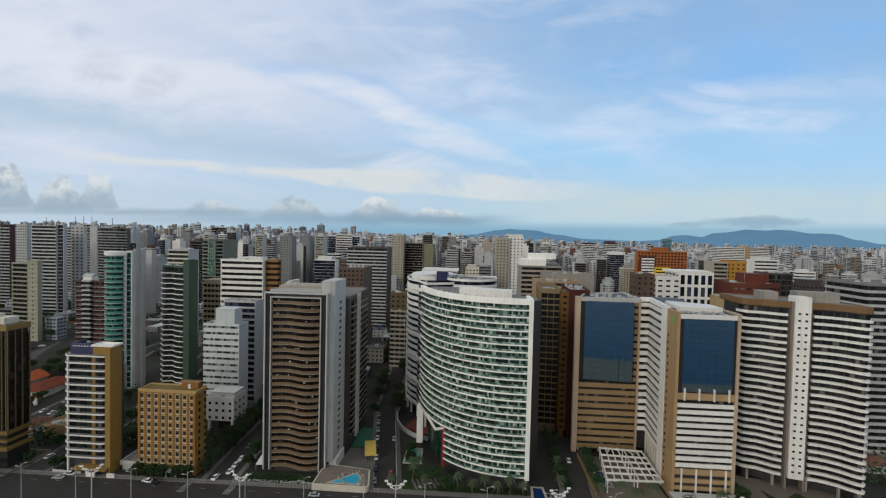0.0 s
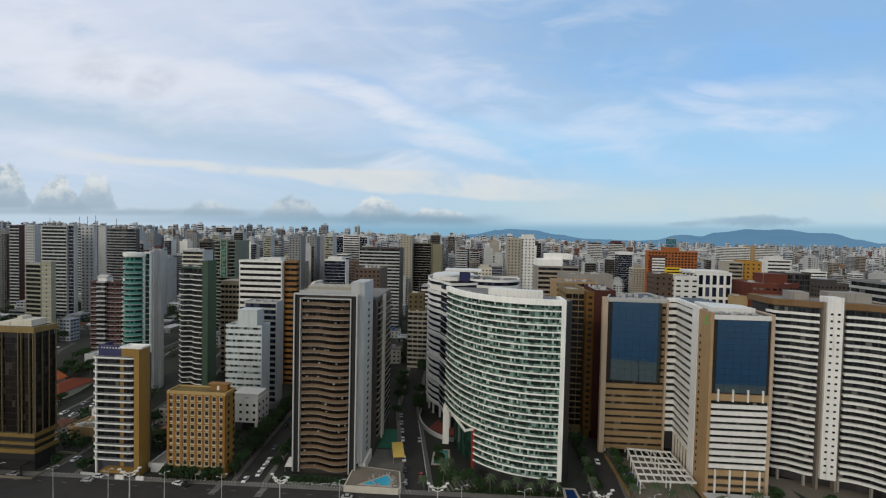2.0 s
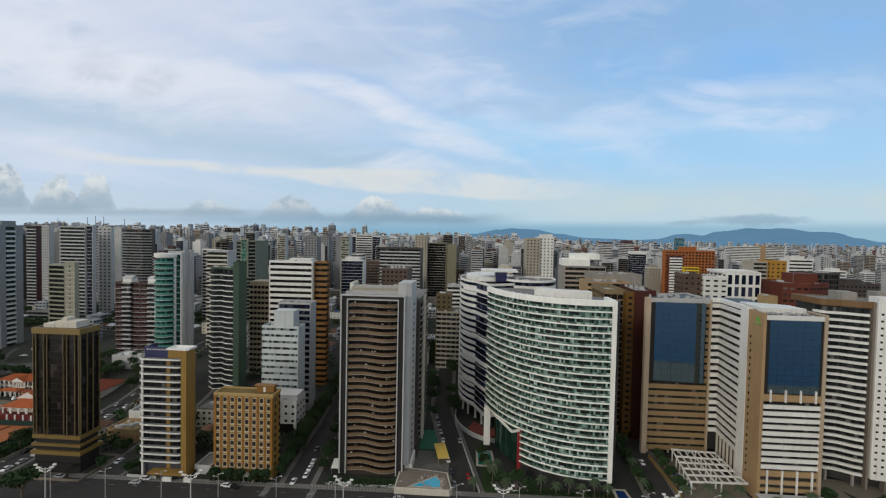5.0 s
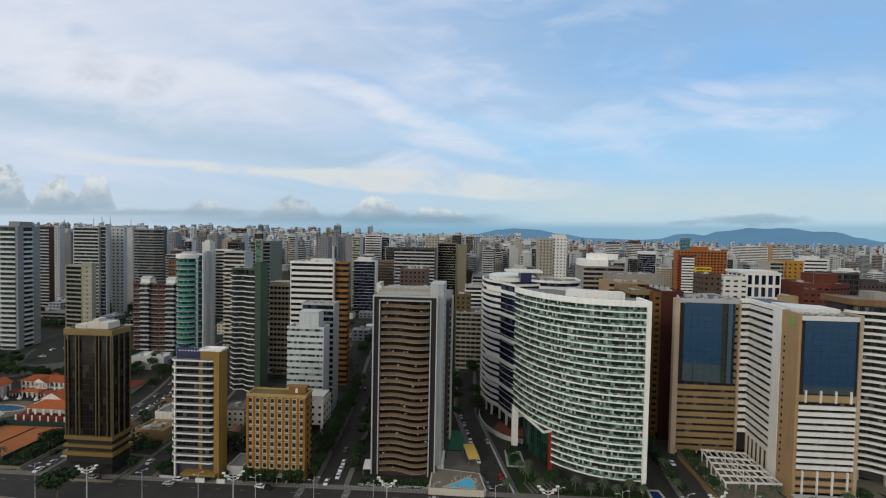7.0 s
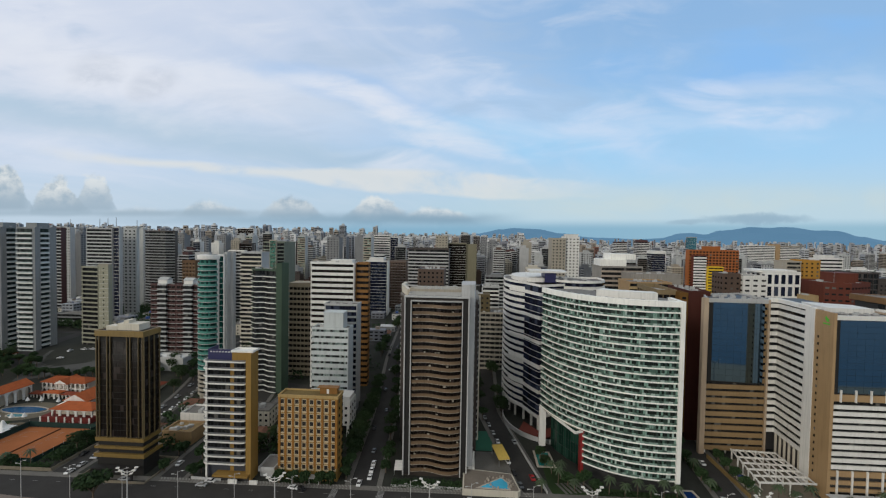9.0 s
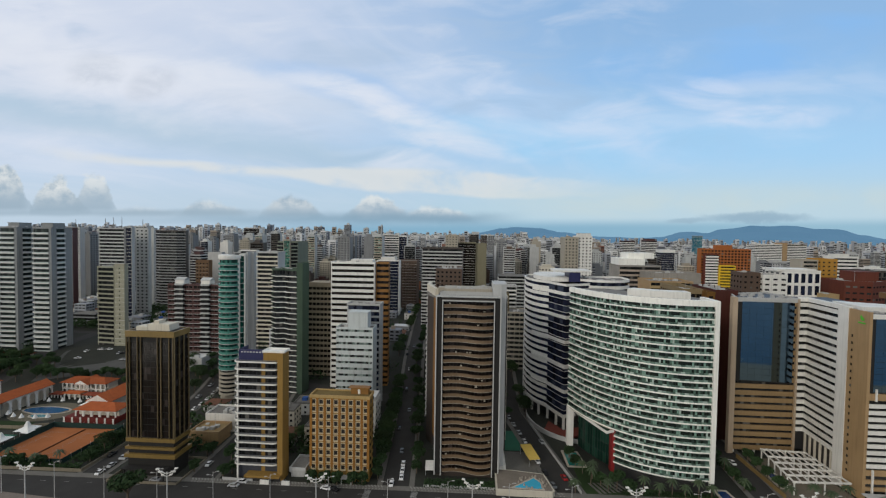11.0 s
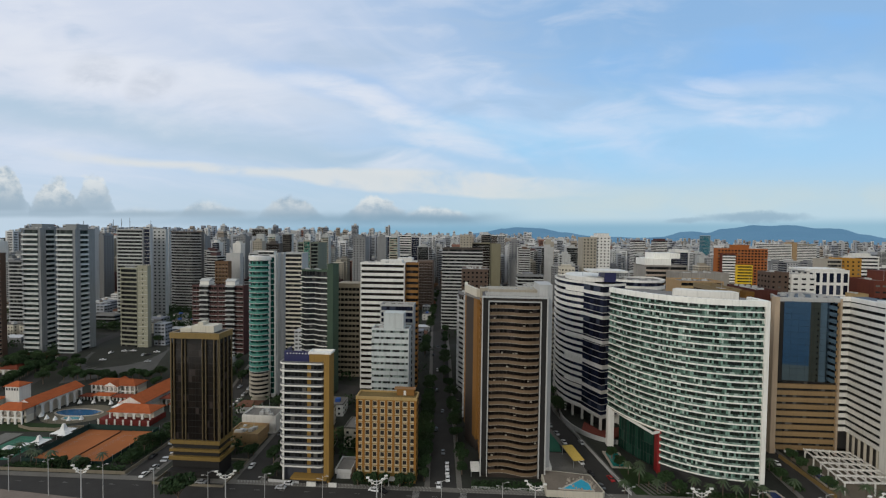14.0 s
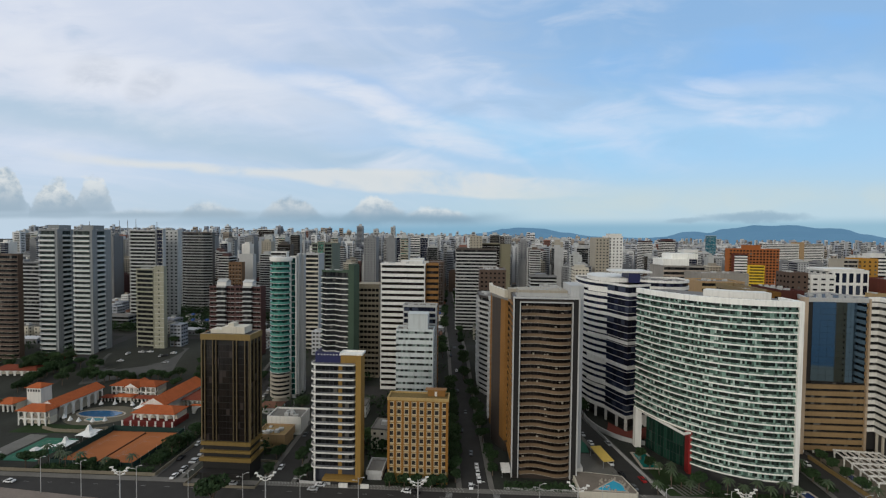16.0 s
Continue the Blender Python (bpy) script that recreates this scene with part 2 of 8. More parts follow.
def panes_mat(name, stops, rough=0.12):
    """Window panes: every pane takes one of the colours (glass, blinds, curtains, dark rooms)."""
    if name in MATS:
        return MATS[name]
    m = bpy.data.materials.new(name)
    m.use_nodes = True
    nt = m.node_tree
    N, L = nt.nodes, nt.links
    b = N["Principled BSDF"]
    b.inputs["Roughness"].default_value = rough
    b.inputs["Specular IOR Level"].default_value = 0.17 if rough < 0.5 else 0.1
    geo, oi = N.new("ShaderNodeNewGeometry"), N.new("ShaderNodeObjectInfo")
    a = N.new("ShaderNodeMath")
    a.operation = "MULTIPLY_ADD"
    L.new(oi.outputs["Random"], a.inputs[0])
    a.inputs[1].default_value = 7.31
    L.new(geo.outputs["Random Per Island"], a.inputs[2])
    fr = N.new("ShaderNodeMath")
    fr.operation = "FRACT"
    L.new(a.outputs[0], fr.inputs[0])
    r = N.new("ShaderNodeValToRGB")
    r.color_ramp.interpolation = "CONSTANT"
    el = r.color_ramp.elements
    while len(el) < len(stops):
        el.new(0.5)
    for e, (p, c) in zip(el, stops):
        e.position, e.color = p, (*c, 1)
    L.new(fr.outputs[0], r.inputs[0])
    L.new(r.outputs[0], b.inputs["Base Color"])
    n = N.new("ShaderNodeTexNoise")
    n.inputs["Scale"].default_value = 0.6
    L.new(geo.outputs["Position"], n.inputs["Vector"])
    bp = N.new("ShaderNodeBump")
    bp.inputs["Strength"].default_value, bp.inputs["Distance"].default_value = 0.15, 0.05
    L.new(n.outputs[0], bp.inputs["Height"])
    L.new(bp.outputs[0], b.inputs["Normal"])
    MATS[name] = m
    return m


def island_mat(name, stops, rough=0.85):
    """Many small far pieces in one mesh, each with a colour of its own."""
    m = panes_mat(name, stops, rough)
    return m


# white raised in colour for fronts that face the sun
BRIGHT = mat("fresh_white_paint", (0.87, 0.86, 0.80), 0.6)
WHITE = mat("white_paint", (0.75, 0.735, 0.69), 0.6)
CREAM = mat("cream_paint", (0.60, 0.555, 0.46), 0.65)
GREYW = mat("pale_grey_paint", (0.45, 0.45, 0.44), 0.7)
GREY = mat("grey_paint", (0.22, 0.225, 0.23), 0.7)
CONC = mat("raw_concrete", (0.30, 0.28, 0.25), 0.85, var=0.2, stain=0.4)
BEIGE = mat("beige_paint", (0.38, 0.345, 0.28), 0.7)
TAN = mat("tan_tile", (0.38, 0.25, 0.125), 0.55)
OCHRE = mat("ochre_paint", (0.29, 0.175, 0.048), 0.65)
GOLD = mat("gold_fascia", (0.20, 0.13, 0.035), 0.45)
ORANGE = mat("orange_brown_tile", (0.25, 0.115, 0.022), 0.6)
BRICK = mat("brick_red_tile", (0.13, 0.038, 0.024), 0.7)
WINE = mat("wine_red_tile", (0.075, 0.027, 0.024), 0.6)
MAROON = mat("dark_maroon_paint", (0.065, 0.02, 0.015), 0.65)
BROWN = mat("brown_tile", (0.10, 0.062, 0.042), 0.6)
COPPER = mat("brown_balcony_glass", (0.165, 0.108, 0.062), 0.4, var=0.25)
DKBROWN = mat("dark_brown_tile", (0.052, 0.04, 0.033), 0.5)
GREENW = mat("dull_green_paint", (0.065, 0.10, 0.07), 0.7)
YELLOW = mat("yellow_paint", (0.75, 0.50, 0.02), 0.6)
NAVY = mat("navy_panel", (0.018, 0.02, 0.085), 0.4)
BLACKF = mat("black_panel", (0.024, 0.023, 0.022), 0.65, stain=0.1)
ROOFG = mat("grey_roof_membrane", (0.20, 0.19, 0.175), 0.9, var=0.3)
ROOFT = mat("clay_tile_roof", (0.35, 0.088, 0.027), 0.8, var=0.28, scale=1.2, rand=0.2)
ROOFD = mat("old_clay_tile_roof", (0.15, 0.075, 0.05), 0.85, var=0.3, scale=1.2, rand=0.25)
METALR = mat("sheet_metal_roof", (0.55, 0.56, 0.57), 0.4, metal=0.3)
ASPH = mat("asphalt", (0.043, 0.041, 0.039), 0.9, var=0.25, scale=0.6, stain=0.0)
SIDEW = mat("pavement_blocks", (0.15, 0.143, 0.13), 0.9, var=0.25)
KERBM = mat("kerb_stone", (0.28, 0.27, 0.25), 0.85)
MARK = mat("road_paint", (0.28, 0.28, 0.27), 0.8, var=0.25)
EARTH = mat("city_ground", (0.034, 0.036, 0.03), 0.95, var=0.5, scale=0.12, stain=0.0)
LAWN = mat("lawn_grass", (0.024, 0.044, 0.015), 0.95, var=0.3, stain=0)
SAND = mat("beach_sand", (0.42, 0.35, 0.26), 0.95, var=0.15, stain=0)
CLAY = mat("clay_court", (0.36, 0.125, 0.045), 0.95, var=0.22, scale=0.4, stain=0.0)
COURTG = mat("green_court", (0.04, 0.15, 0.10), 0.85, var=0.2, stain=0)
POOL = mat("pool_water", (0.05, 0.42, 0.62), 0.06, var=0.15, scale=1.0, stain=0)
POOLD = mat("deep_pool_water", (0.02, 0.10, 0.22), 0.06, var=0.15, scale=1.0, stain=0)
SEA = mat("sea_water", (0.012, 0.12, 0.21), 0.2, var=0.2, scale=0.05, bump=0.3, stain=0)
SEA.node_tree.nodes["Principled BSDF"].inputs["Specular IOR Level"].default_value = 0.2
LEAF = mat("leaf_green", (0.034, 0.06, 0.021), 0.7, var=0.4, scale=0.8, bump=0, stain=0, rand=0.25)
LEAFD = mat("dark_leaf_green", (0.028, 0.055, 0.02), 0.7, var=0.4, scale=0.8, bump=0, stain=0, rand=0.25)
PALML = mat("palm_frond", (0.042, 0.068, 0.027), 0.6, var=0.3, scale=0.8, bump=0, stain=0, rand=0.2)
BARK = mat("bark", (0.13, 0.10, 0.075), 0.9, var=0.3)
STEEL = mat("galvanised_steel", (0.48, 0.49, 0.50), 0.4, metal=0.6)
AWN = mat("yellow_awning", (0.60, 0.42, 0.10), 0.8)
TENT = mat("white_canvas", (0.75, 0.75, 0.73), 0.8)
TYRE = mat("tyre_rubber", (0.02, 0.02, 0.02), 0.85, stain=0)
BLUEROOF = mat("blue_sheet", (0.03, 0.10, 0.35), 0.6)
GREEN_SIGN = mat("green_sign", (0.10, 0.45, 0.04), 0.5)
GLASS = panes_mat("window_glass", [(0, (0.012, 0.013, 0.014)), (0.5, (0.022, 0.023, 0.024)), (0.82, (0.035, 0.037, 0.037)), (0.96, (0.13, 0.125, 0.115))])
GLASSR = panes_mat("green_rail_glass", [(0, (0.075, 0.12, 0.098)), (0.32, (0.14, 0.215, 0.175)), (0.6, (0.235, 0.335, 0.285)), (0.88, (0.40, 0.49, 0.44))], 0.2)
GLASSG = panes_mat("green_window_glass", [(0, (0.012, 0.018, 0.015)), (0.42, (0.03, 0.048, 0.04)), (0.64, (0.08, 0.14, 0.112)), (0.82, (0.19, 0.31, 0.255)), (0.94, (0.38, 0.47, 0.42))])
GLASST = panes_mat("teal_window_glass", [(0, (0.01, 0.07, 0.055)), (0.4, (0.02, 0.14, 0.105)), (0.75, (0.06, 0.25, 0.19))])
GLASSB = panes_mat("blue_window_glass", [(0, (0.009, 0.011, 0.022)), (0.5, (0.016, 0.02, 0.042)), (0.85, (0.05, 0.06, 0.09))])
GLASSK = panes_mat("smoked_window_glass", [(0, (0.010, 0.008, 0.007)), (0.6, (0.017, 0.013, 0.011)), (0.94, (0.045, 0.036, 0.033))], 0.15)
GLASSQ = panes_mat("grey_green_glass", [(0, (0.02, 0.028, 0.027)), (0.6, (0.035, 0.048, 0.045)), (0.9, (0.06, 0.075, 0.07))])
# near-black colour stands in for shade inside cores, undercrofts and doorways
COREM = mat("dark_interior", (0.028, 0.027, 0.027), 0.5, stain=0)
MIRRORB = mat("blue_mirror_glass", (0.12, 0.19, 0.26), 0.04, metal=1.0, var=0.04, scale=0.35, bump=0.0, stain=0, rand=0.04)
# white greyed for cloud shade over the eastern towers, plus rain streaks
DIMW = mat("weathered_white_paint", (0.46, 0.47, 0.46), 0.7, stain=0.45)
DUSK = mat("dark_taupe_tile", (0.10, 0.085, 0.07), 0.6)


# ---- building helpers ----
def gz(x):
    """Height of the ground: it falls gently to the east."""
    return -3.6 + 0.012 * min(max(x, -330.0), 120.0)


def rise(y):
    """The town climbs a low dune behind the first blocks."""
    f = min(max((y - 244.0) / 80.0, 0.0), 1.0)
    return 13.0 * f * f * (3 - 2 * f)


def part(name, bm, material, parent, label=""):
    me = bpy.data.meshes.new(name)
    bm.to_mesh(me)
    bm.free()
    me.materials.append(material)
    ob = new(name, me)
    ob.parent = parent
    if label:
        ob["label"] = label
    return ob


def again(ob, dz=0.0, dx=0.0, dy=0.0):
    """One more object on the same mesh, under the same parent."""
    c = new(ob.name.split(".")[0], ob.data)
    c.parent = ob.parent
    c.location = ob.location + Vector((dx, dy, dz))
    if ob.get("kind"):
        c["kind"] = ob["kind"]
    return c


def thing(name, at, label, category, group="", kind=""):
    e = new(name)
    e.empty_display_size = 1
    e.location = at
    return tagged(e, label, category, group, kind)


def quad(bm, a, b, c, d):
    bm.faces.new([bm.verts.new(p) for p in (a, b, c, d)])


def box(bm, x0, x1, y0, y1, z0, z1):
    v = [bm.verts.new((x, y, z)) for z in (z0, z1) for x, y in ((x0, y0), (x1, y0), (x1, y1), (x0, y1))]
    for f in ((3, 2, 1, 0), (4, 5, 6, 7), (0, 1, 5, 4), (1, 2, 6, 5), (2, 3, 7, 6), (3, 0, 4, 7)):
        bm.faces.new([v[i] for i in f])


def prism(bm, pts, z0, z1):
    lo = [bm.verts.new((x, y, z0)) for x, y in pts]
    hi = [bm.verts.new((x, y, z1)) for x, y in pts]
    n = len(pts)
    bm.faces.new(hi)
    bm.faces.new(lo[::-1])
    for i in range(n):
        j = (i + 1) % n
        bm.faces.new((lo[i], lo[j], hi[j], hi[i]))


def cyl(bm, p, q, r0, r1, n=8):
    p, q = Vector(p), Vector(q)
    d = (q - p).normalized()
    s = d.orthogonal().normalized()
    t = d.cross(s)
    a = [bm.verts.new(p + r0 * (math.cos(6.2832 * i / n) * s + math.sin(6.2832 * i / n) * t)) for i in range(n)]
    b = [bm.verts.new(q + r1 * (math.cos(6.2832 * i / n) * s + math.sin(6.2832 * i / n) * t)) for i in range(n)]
    for i in range(n):
        j = (i + 1) % n
        bm.faces.new((a[i], a[j], b[j], b[i]))
    bm.faces.new(a[::-1])
    bm.faces.new(b)


def offset(pts, d, closed):
    """The line pts moved outwards by d (to the right of its direction), corners mitred."""
    n, out = len(pts), []
    for i in range(n):
        ns = []
        for a, b in ((i - 1, i), (i, i + 1)):
            if closed or (a >= 0 and b < n):
                (x0, y0), (x1, y1) = pts[a % n], pts[b % n]
                dx, dy = x1 - x0, y1 - y0
                ln = math.hypot(dx, dy) or 1e-6
                ns.append((dy / ln, -dx / ln))
        if len(ns) == 1:
            nx, ny = ns[0]
            k = 1.0
        else:
            nx, ny = ns[0][0] + ns[1][0], ns[0][1] + ns[1][1]
            k = 2.0 / max(nx * nx + ny * ny, 0.5)
        out.append((pts[i][0] + d * k * nx, pts[i][1] + d * k * ny))
    return out


def strip(bm, pts, closed, d0, d1, z0, z1):
    """A solid band along the line pts between the offsets d0 (inside) and d1 (outside)."""
    a, b = offset(pts, d0, closed), offset(pts, d1, closed)
    v = [[bm.verts.new((p[0], p[1], z)) for p in line for z in (z0, z1)] for line in (a, b)]
    n = len(pts)
    for i in range(n if closed else n - 1):
        j = (i + 1) % n
        al, ah, bl, bh = v[0][2 * i], v[0][2 * i + 1], v[1][2 * i], v[1][2 * i + 1]
        cl, ch, dl, dh = v[0][2 * j], v[0][2 * j + 1], v[1][2 * j], v[1][2 * j + 1]
        for f in ((bl, dl, dh, bh), (al, ah, ch, cl), (ah, bh, dh, ch), (al, cl, dl, bl)):
            bm.faces.new(f)
    if not closed:
        e = 2 * (n - 1)
        bm.faces.new((v[0][0], v[1][0], v[1][1], v[0][1]))
        bm.faces.new((v[0][e], v[0][e + 1], v[1][e + 1], v[1][e]))


def panes(bm, pts, d, z0, z1, step, gap=0.12):
    """Single panes in a row along the line pts."""
    for (x0, y0), (x1, y1) in zip(pts, pts[1:]):
        dx, dy = x1 - x0, y1 - y0
        ln = math.hypot(dx, dy)
        if ln < 0.3:
            continue
        ux, uy = dx / ln, dy / ln
        ox, oy = uy * d, -ux * d
        n = max(1, round(ln / step))
        for i in range(n):
            s0, s1 = ln * i / n + gap / 2, ln * (i + 1) / n - gap / 2
            quad(bm, (x0 + ux * s0 + ox, y0 + uy * s0 + oy, z0), (x0 + ux * s1 + ox, y0 + uy * s1 + oy, z0),
                 (x0 + ux * s1 + ox, y0 + uy * s1 + oy, z1), (x0 + ux * s0 + ox, y0 + uy * s0 + oy, z1))


def punched(bm, pts, d, z0, z1, step, width):
    """Windows in a wall, as shallow boxes, along the line pts."""
    for (x0, y0), (x1, y1) in zip(pts, pts[1:]):
        dx, dy = x1 - x0, y1 - y0
        ln = math.hypot(dx, dy)
        if ln < width + 0.8:
            continue
        ux, uy = dx / ln, dy / ln
        n = max(1, int((ln - 0.8) / step))
        for i in range(n):
            m = ln * (i + 0.5) / n
            seg = [(x0 + ux * (m - width / 2), y0 + uy * (m - width / 2)), (x0 + ux * (m + width / 2), y0 + uy * (m + width / 2))]
            strip(bm, seg, False, d - 0.02, d + 0.06, z0, z1)


def runs(pts, styles):
    """Stretches of the footprint that share a style: (style, line, closed)."""
    n = len(pts)
    if len(set(styles)) == 1:
        return [(styles[0], list(pts), True)]
    k = next(i for i in range(n) if styles[i] != styles[i - 1])
    out, i = [], 0
    while i < n:
        s = styles[(k + i) % n]
        line = [pts[(k + i) % n]]
        while i < n and styles[(k + i) % n] == s:
            line.append(pts[(k + i + 1) % n])
            i += 1
        out.append((s, line, False))
    return out


def rect(x0, x1, y0, y1):
    return [(x0, y0), (x1, y0), (x1, y1), (x0, y1)]


def hip(bm, x0, x1, y0, y1, z, h, over=0.8, ridge=0.0):
    """A hipped roof with eaves; the ridge runs along the longer side. ridge=1 makes a gable."""
    x0, x1, y0, y1 = x0 - over, x1 + over, y0 - over, y1 + over
    w, d = x1 - x0, y1 - y0
    if w >= d:
        m = d / 2 * (1 - ridge)
        a, b = (x0 + m, (y0 + y1) / 2), (x1 - m, (y0 + y1) / 2)
    else:
        m = w / 2 * (1 - ridge)
        a, b = ((x0 + x1) / 2, y0 + m), ((x0 + x1) / 2, y1 - m)
    lo = [bm.verts.new((x, y, z - 0.18)) for x, y in ((x0, y0), (x1, y0), (x1, y1), (x0, y1))]
    ev = [bm.verts.new((x, y, z)) for x, y in ((x0, y0), (x1, y0), (x1, y1), (x0, y1))]
    A, B = bm.verts.new((*a, z + h)), bm.verts.new((*b, z + h))
    bm.faces.new(lo[::-1])
    for i in range(4):
        bm.faces.new((lo[i], lo[(i + 1) % 4], ev[(i + 1) % 4], ev[i]))
    if w >= d:
        fs = ((ev[0], ev[1], B, A), (ev[1], ev[2], B), (ev[2], ev[3], A, B), (ev[3], ev[0], A))
    else:
        fs = ((ev[0], ev[1], A), (ev[1], ev[2], B, A), (ev[2], ev[3], B), (ev[3], ev[0], A, B))
    for f in fs:
        bm.faces.new(f)


FOOT = []   # taken ground: x0, x1, y0, y1


def tower(name, label, foot, top, floors, styles, wall=WHITE, band=WHITE, glass=GLASS, base=None, pod=4.0, band_h=1.1, proud=0.5,
          pane=1.7, joined=False, boxes=(), group="", roof=ROOFG, parapet=1.1, win=(3.0, 1.4, 1.3), fins=0.0, category="tower block", stilts=False, onto=None, line_h=0.06, edge=None, edge_h=0.2):
    """A tower. Edge styles: b banded balconies, w blank wall, p wall with single windows, g glass from floor to floor."""
    if len(styles) == 1:
        styles = styles * len(foot)
    cx, cy = sum(p[0] for p in foot) / len(foot), sum(p[1] for p in foot) / len(foot)
    if base is None:
        base = gz(cx)
    FOOT.append((min(p[0] for p in foot), max(p[0] for p in foot), min(p[1] for p in foot), max(p[1] for p in foot)))
    if cy > 360:
        joined = True
    lift = 0.0
    if onto is None:
        e = thing(name, (cx, cy, base), label, category, group)
    else:
        e = onto
        cx, cy, lift = e.location.x, e.location.y, base - e.location.z
    before = set(e.children)
    foot = [(x - cx, y - cy) for x, y in foot]
    H = top - base
    fh = (H - pod) / floors
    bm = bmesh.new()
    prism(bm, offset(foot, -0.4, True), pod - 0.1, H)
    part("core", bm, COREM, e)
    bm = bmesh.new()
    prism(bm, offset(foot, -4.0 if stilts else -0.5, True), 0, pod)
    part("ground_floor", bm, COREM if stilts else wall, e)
    if stilts:
        for x, y in offset(foot, -1.0, True):
            bm = bmesh.new()
            box(bm, x - 0.6, x + 0.6, y - 0.6, y + 0.6, 0, pod)
            part("column", bm, wall, e)
    rr = runs(foot, styles)
    bb, bw, wb, be = bmesh.new(), bmesh.new(), bmesh.new(), bmesh.new()
    levels = range(floors) if joined else (0,)
    for k in levels:
        z = pod + k * fh
        for s, line, closed in rr:
            ln = line + line[:1] if closed else line
            if s == "b":
                strip(bb, line, closed, -0.35, proud, z - 0.15, z + band_h)
                panes(bw, ln, -0.33, z + band_h, z + fh - 0.2, pane)
                if edge is not None:
                    strip(be, line, closed, -0.35, proud + 0.12, z - 0.16 - edge_h, z - 0.16)
                if fins:
                    for (x0, y0), (x1, y1) in zip(ln, ln[1:]):
                        L_ = math.hypot(x1 - x0, y1 - y0)
                        m = int(L_ / fins)
                        for i in range(1, m):
                            px, py = x0 + (x1 - x0) * i / m, y0 + (y1 - y0) * i / m
                            ux, uy = (x1 - x0) / L_ * 0.12, (y1 - y0) / L_ * 0.12
                            strip(bb, [(px - ux, py - uy), (px + ux, py + uy)], False, -0.35, proud - 0.1, z + band_h, z + fh - 0.15)
            elif s == "p":
                punched(bw, ln, 0.06, z + 0.9, z + 0.9 + win[2], win[0], win[1])
                strip(bb, line, closed, 0.02, 0.09, z - line_h, z + line_h)
            elif s == "g":
                panes(bw, ln, -0.1, z + 0.12, z + fh - 0.04, pane, 0.1)
                strip(bb, line, closed, -0.3, 0.0, z - 0.12, z + 0.12)
    for s, line, closed in rr:
        if s in "wp":
            strip(wb, line, closed, -0.45, 0.05, pod - 0.1, H)
    made = []
    if len(bb.verts):
        made.append(part("floor_band", bb, band, e))
    else:
        bb.free()
    if len(bw.verts):
        made.append(tagged(part("glazing", bw, glass, e), kind="stuff"))
    else:
        bw.free()
    if len(be.verts):
        made.append(part("slab_edge", be, edge, e))
    else:
        be.free()
    if joined:
        for o in made:
            tagged(o, kind="stuff")
    else:
        for o in made:
            for k in range(1, floors):
                again(o, k * fh)
    if len(wb.verts):
        part("wall", wb, wall, e)
    else:
        wb.free()
    bm = bmesh.new()
    prism(bm, offset(foot, -0.3, True), H, H + 0.2)
    part("roof", bm, roof, e)
    bm = bmesh.new()
    strip(bm, foot, True, -0.3, 0.08 if "b" not in styles else min(proud, 0.25), H - 0.15, H + parapet)
    part("parapet", bm, wall if band is not wall and "w" in styles else band, e)
    for x0, x1, y0, y1, h in boxes:
        bm = bmesh.new()
        box(bm, x0 - cx, x1 - cx, y0 - cy, y1 - cy, H + 0.2, H + h)
        box(bm, x0 - cx - 0.25, x1 - cx + 0.25, y0 - cy - 0.25, y1 - cy + 0.25, H + h, H + h + 0.25)
        part("roof_house", bm, wall, e)
    ex, ey = max(p[0] for p in foot) - min(p[0] for p in foot), max(p[1] for p in foot) - min(p[1] for p in foot)
    if not joined and min(ex, ey) > 7:
        bm = bmesh.new()
        rg = random.Random(int(abs(cx * 7 + cy * 13)))
        mx, my = (max(p[0] for p in foot) + min(p[0] for p in foot)) / 2, (max(p[1] for p in foot) + min(p[1] for p in foot)) / 2
        for _ in range(7):
            x, y = mx + rg.uniform(-0.33, 0.33) * ex, my + rg.uniform(-0.33, 0.33) * ey
            w, d, h = rg.uniform(0.5, 1.3), rg.uniform(0.5, 1.2), rg.uniform(0.8, 1.9)
            box(bm, x - w, x + w, y - d, y + d, H + 0.15, H + h)
        x, y = mx + rg.uniform(-0.2, 0.2) * ex, my + rg.uniform(-0.2, 0.2) * ey
        cyl(bm, (x, y, H), (x, y, H + rg.uniform(4, 9)), 0.07, 0.05, 5)
        tagged(part("roof_equipment", bm, GREYW, e), kind="stuff")
    if lift:
        for o in e.children:
            if o not in before:
                o.location.z += lift
    return e


# ---- ground, roads, sea, hills ----
def sheet(name, pts_fn, x0, x1, y0, y1, nx, ny, material, dz=0.0):
    bm = bmesh.new()
    vs = [[bm.verts.new((x0 + (x1 - x0) * i / nx, y0 + (y1 - y0) * j / ny, gz(x0 + (x1 - x0) * i / nx) + dz)) for j in range(ny + 1)] for i in range(nx + 1)]
    for i in range(nx):
        for j in range(ny):
            bm.faces.new((vs[i][j], vs[i + 1][j], vs[i + 1][j + 1], vs[i][j + 1]))
    return part(name, bm, material, None)


